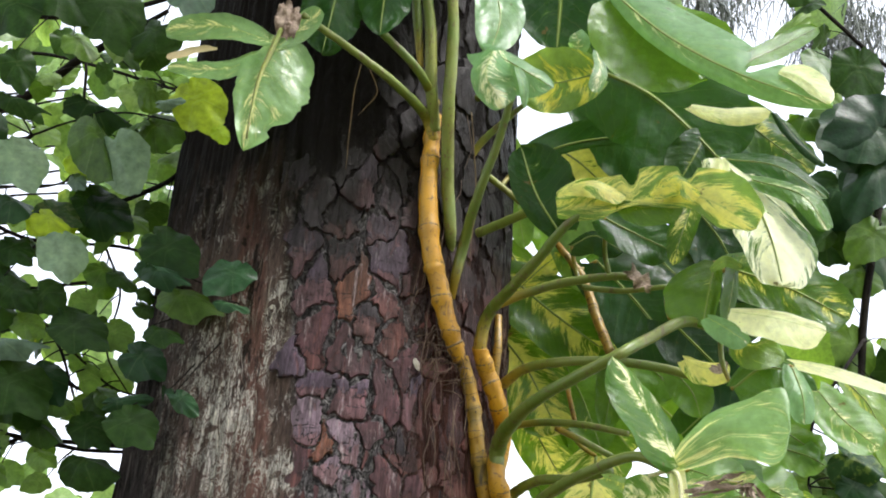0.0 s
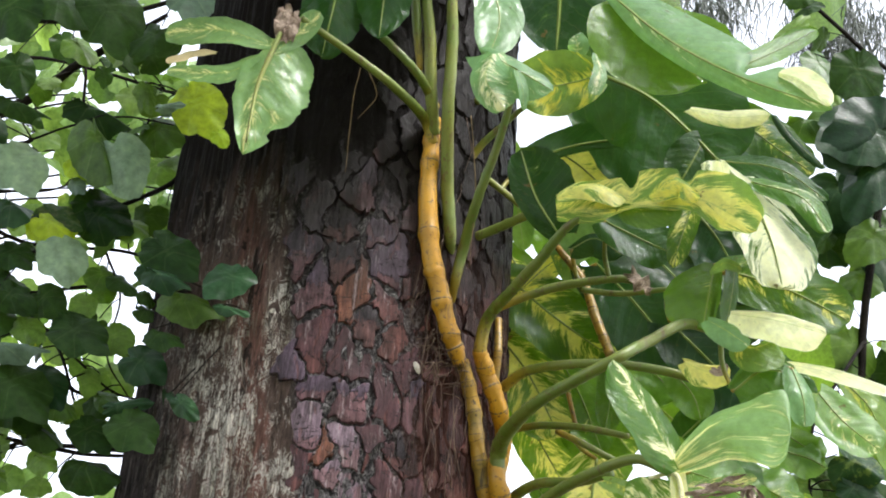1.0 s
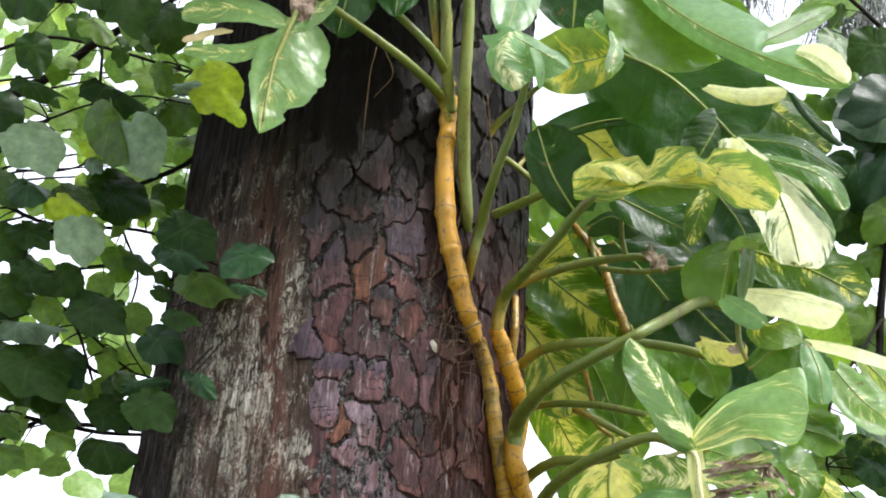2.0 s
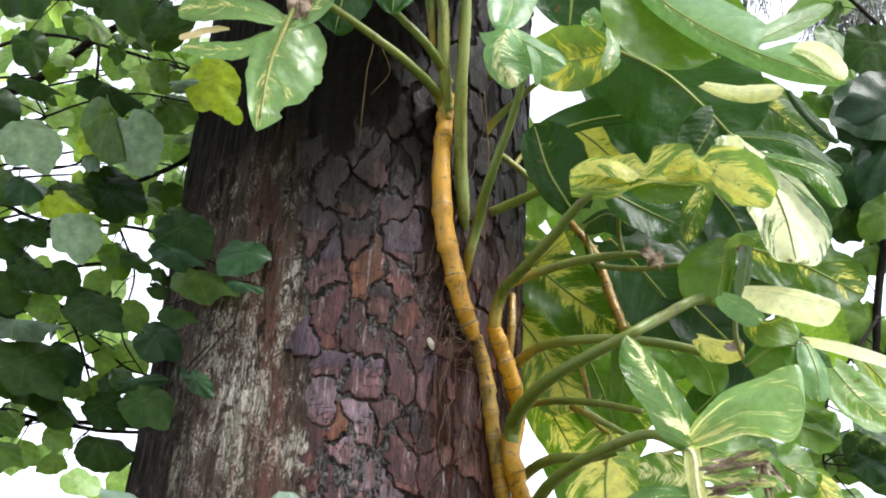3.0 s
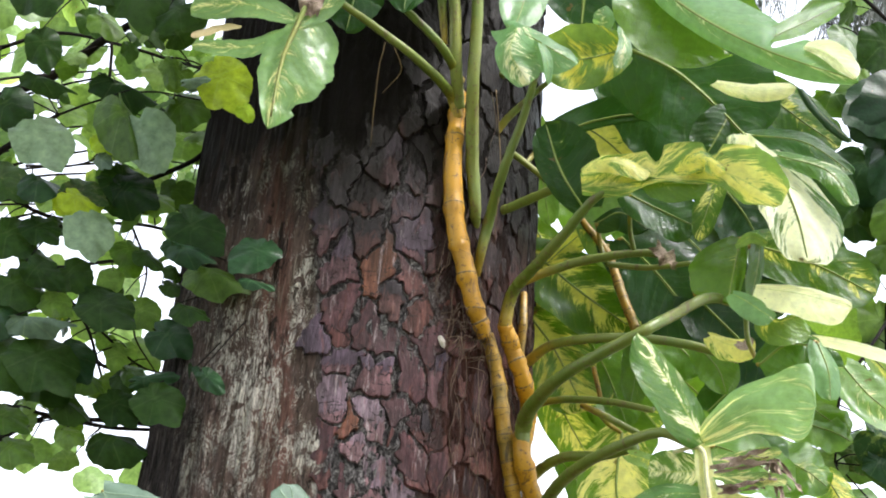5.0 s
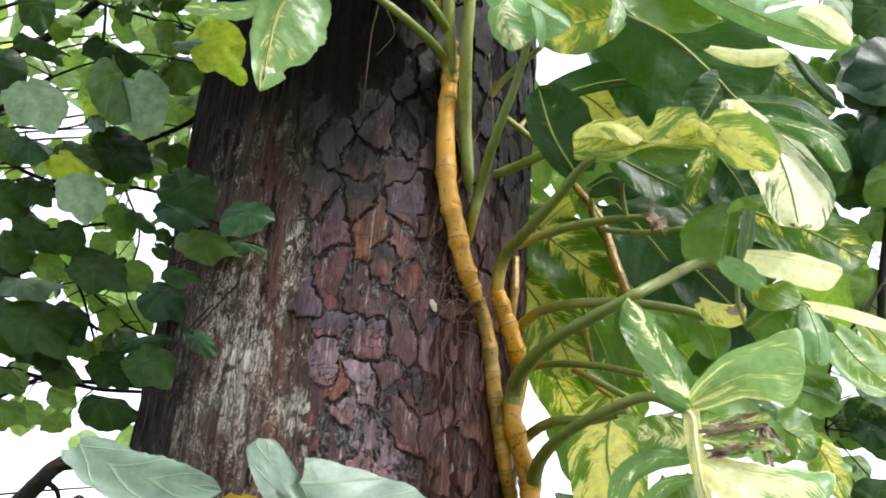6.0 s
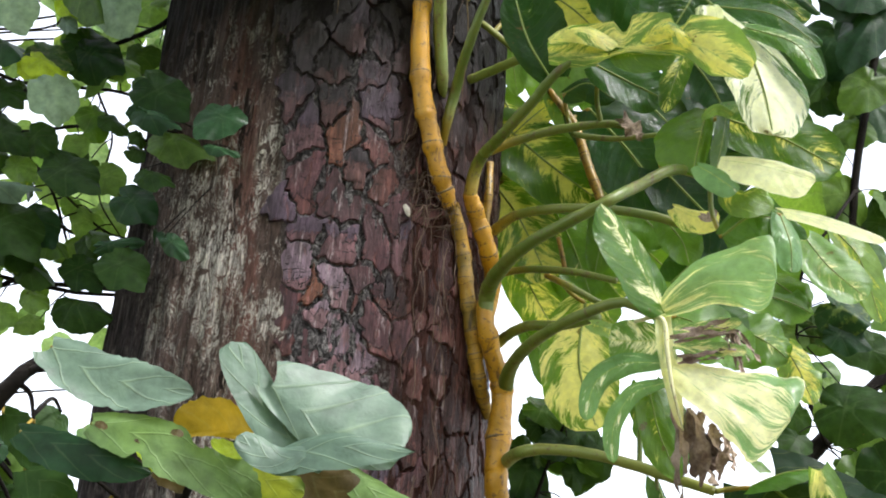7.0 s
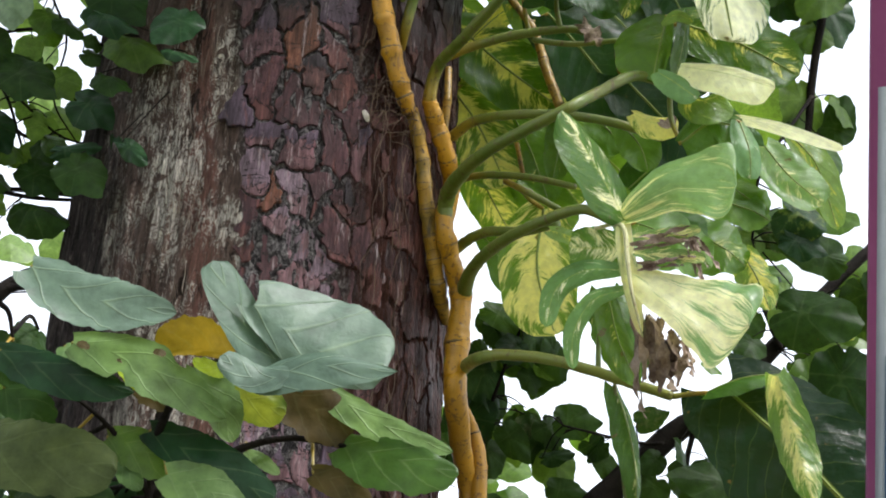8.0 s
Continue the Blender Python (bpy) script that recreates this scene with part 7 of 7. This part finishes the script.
def build_right_shrub():
    rng = np.random.default_rng(44)
    lines = []
    lines.append(branch(right_shrub, [(1.056, 0.100, 3.411), (1.017, 0.100, 3.181), (0.980, 0.100, 2.939), (0.968, 0.100, 2.769)], (0.009, 0.008, 0.008, 0.008), seed=1))
    lines.append(branch(right_shrub, [(0.638, 0.300, 2.088), (0.775, 0.300, 2.238), (0.877, 0.300, 2.319), (0.990, 0.300, 2.452), (1.085, 0.300, 2.570), (1.235, 0.350, 2.732)], (0.026, 0.022, 0.020, 0.016, 0.012, 0.010), seed=2))
    lines.append(branch(right_shrub, [(0.984, 0.280, 2.430), (0.961, 0.280, 2.482), (0.938, 0.280, 2.534)], (0.006, 0.005, 0.004), seed=3))
    lines.append(branch(right_shrub, [(0.979, 0.600, 3.979), (1.073, 0.600, 3.899), (1.192, 0.600, 3.793), (1.296, 0.600, 3.732)], (0.005, 0.005, 0.005, 0.005), seed=4))
    lines.append(branch(right_shrub, [(0.448, 0.350, 2.127), (0.457, 0.350, 2.275), (0.491, 0.300, 2.406), (0.516, 0.300, 2.485)], (0.004, 0.004, 0.003, 0.002), seed=5))
    lines.append(branch(right_shrub, [(0.770, 0.280, 2.228), (0.708, 0.280, 2.226), (0.577, 0.250, 2.235)], (0.004, 0.003, 0.002), seed=6))
    lines.append(branch(right_shrub, [(0.412, 0.400, 2.390), (0.485, 0.400, 2.421), (0.605, 0.400, 2.414)], (0.003, 0.003, 0.002), seed=7))
    lines.append(branch(right_shrub, [(0.831, 0.280, 2.283), (0.814, 0.280, 2.187), (0.864, 0.300, 2.114)], (0.006, 0.005, 0.004), seed=8))
    lines.append(branch(right_shrub, [(0.978, 0.100, 2.871), (0.904, 0.000, 2.756), (0.853, 0.000, 2.665), (0.842, 0.000, 2.540)], (0.004, 0.003, 0.003, 0.002), seed=9))
    shrub_trunk(right_shrub, [lines[i] for i in (0, 1, 3)], (1.75, 0.4, -0.02), (1.6, 0.35, 3.6), 1, 120)
    for i, line in enumerate(lines):
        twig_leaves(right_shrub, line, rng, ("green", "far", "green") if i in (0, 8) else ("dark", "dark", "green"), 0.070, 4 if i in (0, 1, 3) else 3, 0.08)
    def spot(n, kind, base, tip, wide, k):
        stalk(right_shrub, lines, base)
        place_leaf(right_shrub, kind, base, tip, (0.4 * math.sin(n * 1.9), -1, 0.1 + 0.3 * math.cos(n * 2.7)), k, wide * 0.8)

    spot(0, "dark", (0.946, 0.000, 3.426), (0.938, 0.000, 3.282), 0.95, 0)
    spot(1, "deep", (0.985, -0.100, 3.227), (0.831, -0.120, 3.108), 0.9, 1)
    spot(2, "deep", (0.963, -0.100, 3.165), (0.881, -0.120, 2.985), 0.6, 1)
    spot(3, "green", (0.931, 0.100, 3.356), (0.874, 0.100, 3.285), 0.9, 0)
    spot(4, "green", (0.917, 0.000, 3.316), (0.889, 0.000, 3.239), 0.9, 1)
    spot(5, "green", (0.982, 0.000, 3.061), (0.917, 0.000, 2.967), 0.9, 1)
    spot(6, "dark", (0.917, 0.100, 3.101), (0.884, 0.100, 3.031), 0.8, 0)
    spot(7, "green", (0.872, 0.300, 3.625), (0.945, 0.300, 3.706), 0.5, 1)
    spot(8, "green", (0.947, 0.100, 2.889), (0.977, 0.100, 2.770), 0.9, 0)
    spot(9, "dark", (0.844, -0.150, 2.374), (0.982, -0.200, 2.349), 0.95, 1)
    spot(10, "dark", (0.972, -0.100, 2.484), (0.839, -0.120, 2.510), 0.7, 0)
    spot(11, "dark", (0.570, 0.300, 2.256), (0.659, 0.300, 2.256), 1.0, 0)
    spot(12, "dark", (0.550, 0.300, 2.181), (0.615, 0.300, 2.199), 0.6, 1)
    spot(13, "dark", (0.473, 0.300, 2.234), (0.530, 0.300, 2.168), 0.8, 0)
    spot(14, "dark", (0.427, 0.350, 2.379), (0.469, 0.350, 2.255), 0.9, 0)
    spot(15, "dark", (0.476, 0.350, 2.429), (0.600, 0.350, 2.335), 0.9, 1)
    spot(16, "green", (0.424, 0.300, 2.452), (0.533, 0.300, 2.411), 0.6, 0)
    spot(17, "dark", (0.721, 0.300, 2.264), (0.783, 0.300, 2.292), 0.9, 0)
    spot(18, "dark", (0.652, 0.300, 2.203), (0.697, 0.300, 2.146), 0.8, 0)
    spot(19, "dark", (0.424, 0.350, 2.292), (0.395, 0.350, 2.142), 0.9, 0)
    spot(20, "dark", (0.564, 0.300, 2.131), (0.647, 0.300, 2.120), 0.7, 0)
    spot(21, "dark", (0.897, 0.200, 2.150), (0.755, 0.200, 2.154), 0.8, 0)
    spot(22, "dark", (1.009, 0.000, 2.359), (0.993, 0.000, 2.181), 0.8, 0)
    spot(23, "green", (1.002, 0.100, 2.364), (0.947, 0.100, 2.157), 0.6, 0)
    spot(24, "green", (1.040, 0.200, 3.120), (1.009, 0.200, 2.995), 0.9, 0)
    spot(25, "dark", (0.948, 0.100, 2.828), (0.950, 0.100, 2.751), 0.9, 0)
    spot(26, "dark", (1.013, 0.100, 2.782), (1.043, 0.100, 2.887), 0.8, 1)
    spot(30, "deep", (0.966, -0.100, 3.221), (0.823, -0.120, 3.133), 1.15, 0)
    spot(31, "deep", (0.985, 0.000, 3.185), (0.902, -0.020, 3.093), 1.03, 1)
    spot(32, "dark", (0.923, 0.100, 3.102), (0.964, 0.080, 3.044), 1.03, 2)
    spot(33, "deep", (0.918, 0.100, 3.216), (0.965, 0.080, 3.068), 1.03, 3)
    spot(34, "green", (0.916, 0.200, 3.543), (0.954, 0.180, 3.443), 1.03, 0)
    spot(35, "dark", (1.033, 0.150, 3.183), (0.958, 0.130, 3.031), 0.92, 1)
    spot(36, "deep", (0.924, 0.200, 3.120), (0.973, 0.180, 3.056), 0.92, 2)
    spot(37, "green", (0.841, 0.100, 3.324), (0.941, 0.080, 3.289), 0.69, 3)
    spot(38, "deep", (1.026, 0.200, 3.133), (1.055, 0.180, 3.007), 1.03, 0)
    spot(39, "dark", (0.945, 0.150, 2.887), (0.981, 0.130, 2.838), 1.03, 1)
    spot(40, "dark", (0.950, 0.150, 2.842), (1.007, 0.130, 2.785), 0.92, 2)
    spot(41, "deep", (0.846, -0.150, 2.551), (0.921, -0.170, 2.505), 1.03, 3)
    spot(42, "deep", (0.854, -0.150, 2.504), (0.920, -0.170, 2.467), 1.03, 0)
    spot(43, "dark", (0.861, 0.000, 2.573), (0.904, -0.020, 2.519), 1.03, 1)

    low, high = Vector((0.422, 0.320, 2.201)), Vector((0.585, 0.320, 2.478))
    for n in range(22):
        base = (rng.uniform(low.x, high.x), 0.32 + rng.uniform(0, 0.1), rng.uniform(low.z, high.z))
        tip = (base[0] + rng.normal(0, 0.03), base[1], base[2] - rng.uniform(0.05, 0.10))
        stalk(right_shrub, lines, base)
        place_leaf(right_shrub, ("dark", "green")[n % 3 == 0], base, tip, (rng.normal(0, 0.5), -1, rng.normal(0.2, 0.4)), n, 0.85)
    low, high = Vector((0.927, 0.100, 2.155)), Vector((1.079, 0.100, 2.670))
    for n in range(13):
        base = (rng.uniform(low.x, high.x), 0.05 + rng.uniform(0, 0.15), rng.uniform(low.z, high.z))
        tip = (base[0] + rng.normal(0, 0.04), base[1], base[2] - rng.uniform(0.06, 0.13))
        stalk(right_shrub, lines, base)
        place_leaf(right_shrub, ("dark", "far", "green")[n % 3], base, tip, (rng.normal(0, 0.5), -1, rng.normal(0.0, 0.4)), n, 0.8)


build_right_shrub()


# ---- distance: trees against the white sky ----
def tree(label, foot, boxes, count, size, seed, mat, thick=0.09):
    """A tree with a tapered trunk, limbs that reach into the crown, and a loose crown of leaf clumps."""
    rng = np.random.default_rng(seed)
    ob = thing("tree", label, "tree", "trees round the clearing")
    verts, faces, uvs = [], [], []
    v0, f0, t0 = heart_blade((0.2, 0, 0), (1, 0, 0), 0.95, (0, 0, 1), 0.05, 0.25, 0.1, 0.05, 0.6, 2, seed, 16)
    v0 = np.array(v0)
    clumps = [rng.uniform(np.array(lo), np.array(hi)) for lo, hi in boxes for _ in range(count)]
    for c in clumps:
        spread = size * rng.uniform(1.0, 2.4)
        for _ in range(int(rng.integers(9, 20))):
            p = c + rng.normal(0, spread, 3) * (1, 1, 0.7)
            a = Vector((rng.normal(0, 0.6), rng.normal(0, 0.4), -0.7 + rng.normal(0, 0.4))).normalized()
            n = Vector((rng.normal(0, 0.7), -1, rng.normal(0.2, 0.7)))
            n = (n - a * n.dot(a)).normalized()
            m = np.array((a, n.cross(a), n)) * size * rng.uniform(0.6, 1.3)
            k = len(verts)
            verts += list(v0 @ m + p)
            uvs += t0
            faces += [tuple(i + k for i in g) for g in f0]
    tagged(link_mesh("crown", verts, faces, mat, ob, uvs), kind="stuff")
    top = np.mean(clumps, axis=0)
    foot = np.array(foot, float)
    crest = np.array((foot[0] * 0.75 + top[0] * 0.25, foot[1] * 0.75 + top[1] * 0.25, max(c[2] for c in clumps)))
    line = branch(ob, [foot, foot + (crest - foot) * 0.35 + (0.06, 0.03, 0), foot + (crest - foot) * 0.7 - (0.05, 0.02, 0), crest], (thick, thick * 0.8, thick * 0.55, thick * 0.2), "trunk", seed)
    for n, c in enumerate(clumps):
        i = int(np.argmin(np.abs(line[:, 2] - (c[2] - 0.35 * np.linalg.norm(c[:2] - crest[:2])))))
        branch(ob, [line[i], (line[i] + c) / 2 + (0, 0, 0.08), c], (thick * 0.16, thick * 0.09, thick * 0.03), "limb", seed + n)


tree("slender tree with light green leaves beyond the pine", (-2.1, 2.2, -0.02), [((-1.6, 1.6, 2.6), (-0.30, 2.4, 4.7))], 8, 0.10, 61, FAR_LEAF, 0.05)
tree("distant tree with bright hazy leaves against the sky", (-3.4, 5.6, -0.02), [((-2.6, 4.5, 3.4), (-0.4, 6.5, 7.0))], 10, 0.14, 62, FAR_LEAF, 0.08)
tree("far tree with small sunlit leaves close behind the pine", (-1.97, 2.4, -0.02), [((-0.77, 1.8, 3.96), (-0.46, 2.4, 4.43))], 11, 0.07, 66, FAR_LEAF, 0.05)
tree("young tree with green leaves behind the climbing vine", (0.45, 1.6, -0.02), [((0.30, 1.2, 2.2), (0.75, 1.8, 2.8))], 3, 0.08, 63, SHRUB_LEAF, 0.03)
tree("dark-leaved young tree at the edge of the clearing", (2.0, 1.5, -0.02), [((1.35, 1.0, 2.2), (1.7, 1.8, 3.4))], 4, 0.10, 64, SHRUB_LEAF, 0.04)
# unseen trees added overhead and behind the camera to block sky light
for k, (x, y) in enumerate(((-5.2, -3.5), (5.4, -3.0), (0.5, -10.0), (-5.0, -9.0), (5.5, -9.5), (-4.4, 2.6), (4.8, 3.0))):
    tree("unseen tall broad-leaved tree added so that its canopy shades the clearing", (x, y, -0.05), [((x * 0.55 - 1.8, y * 0.8 - 1.9, 5.4), (x * 0.55 + 1.8, y * 0.8 + 1.9, 8.2))], 13, 0.42, 165 + k, SHRUB_LEAF, 0.16)


def needles():
    """Far pine sprays that hang against the sky."""
    rng = np.random.default_rng(71)
    verts, faces = [], []
    for c in ((2.406, 5.000, 6.719), (2.497, 5.000, 6.870), (2.347, 5.000, 6.883), (1.719, 5.000, 6.844), (1.867, 5.000, 6.917), (2.616, 5.000, 6.783)):
        for _ in range(240):
            p = np.array(c) + rng.normal(0, 0.10, 3)
            q = p + np.array((rng.normal(0, 0.05), rng.normal(0, 0.05), -abs(rng.normal(0.12, 0.05))))
            w = np.array((0.004, 0, 0.001))
            k = len(verts)
            verts += [p - w, p + w, q + w * 0.3, q - w * 0.3, p + (0, 0.004, 0)]
            faces += [(k, k + 1, k + 2, k + 3), (k + 1, k + 4, k + 2), (k + 4, k, k + 3)]
    ob = link_mesh("pine_needles", verts, faces, plain_material("pine_needle", (0.045, 0.055, 0.05), (0.10, 0.11, 0.10), 20.0))
    tagged(ob, "grey-green pine needles hanging far off", "foliage", kind="stuff")


needles()


# ---- printed banner at the edge of the view ----
def banner():
    ob = thing("banner", "upright printed banner with magenta border, pale grey field and blue base", "banner")
    x0, y0 = BANNER_EDGE[0], BANNER_EDGE[1]
    verts_of = lambda x1, x2, za, zb, y: ([(x1, y, za), (x2, y, za), (x2, y, zb), (x1, y, zb), (x1, y + 0.006, za), (x2, y + 0.006, za), (x2, y + 0.006, zb), (x1, y + 0.006, zb)],
                                          [(0, 1, 2, 3), (5, 4, 7, 6), (4, 0, 3, 7), (1, 5, 6, 2), (3, 2, 6, 7), (4, 5, 1, 0)])
    magenta = plain_material("magenta_print", (0.13, 0.022, 0.075), (0.17, 0.035, 0.10), 6.0, 0.6, 0.05)
    grey = plain_material("grey_print", (0.15, 0.17, 0.18), (0.20, 0.22, 0.23), 5.0, 0.6, 0.05)
    blue = plain_material("blue_print", (0.012, 0.055, 0.12), (0.02, 0.08, 0.16), 5.0, 0.6, 0.05)
    link_mesh("border", *verts_of(x0, x0 + 0.60, 0.02, 3.3, y0), magenta, ob, None, "magenta printed cloth")
    v, f = verts_of(x0 + 0.0022, x0 + 0.58, 0.30, BANNER_TOP, y0 - 0.004)
    v[3] = (v[3][0] + 0.010, *v[3][1:])
    link_mesh("field", v, f, grey, ob, None, "pale grey field")
    link_mesh("base_print", *verts_of(x0 + 0.012, x0 + 0.57, 0.35, BANNER_LOW, y0 - 0.008), blue, ob, None, "blue printed area")
    v, f, t, _ = sweep([(x0 + 0.64, y0 + 0.02, 0.0), (x0 + 0.64, y0 + 0.02, 1.7), (x0 + 0.64, y0 + 0.02, 3.4)], (0.014, 0.014, 0.012), 10, 3)
    link_mesh("pole", v, f, grey, ob)


BANNER_EDGE = (0.477, -1.600, 1.960)
BANNER_TOP = (0.483, -1.600, 2.124)[2]
BANNER_LOW = (0.489, -1.600, 1.895)[2]
banner()
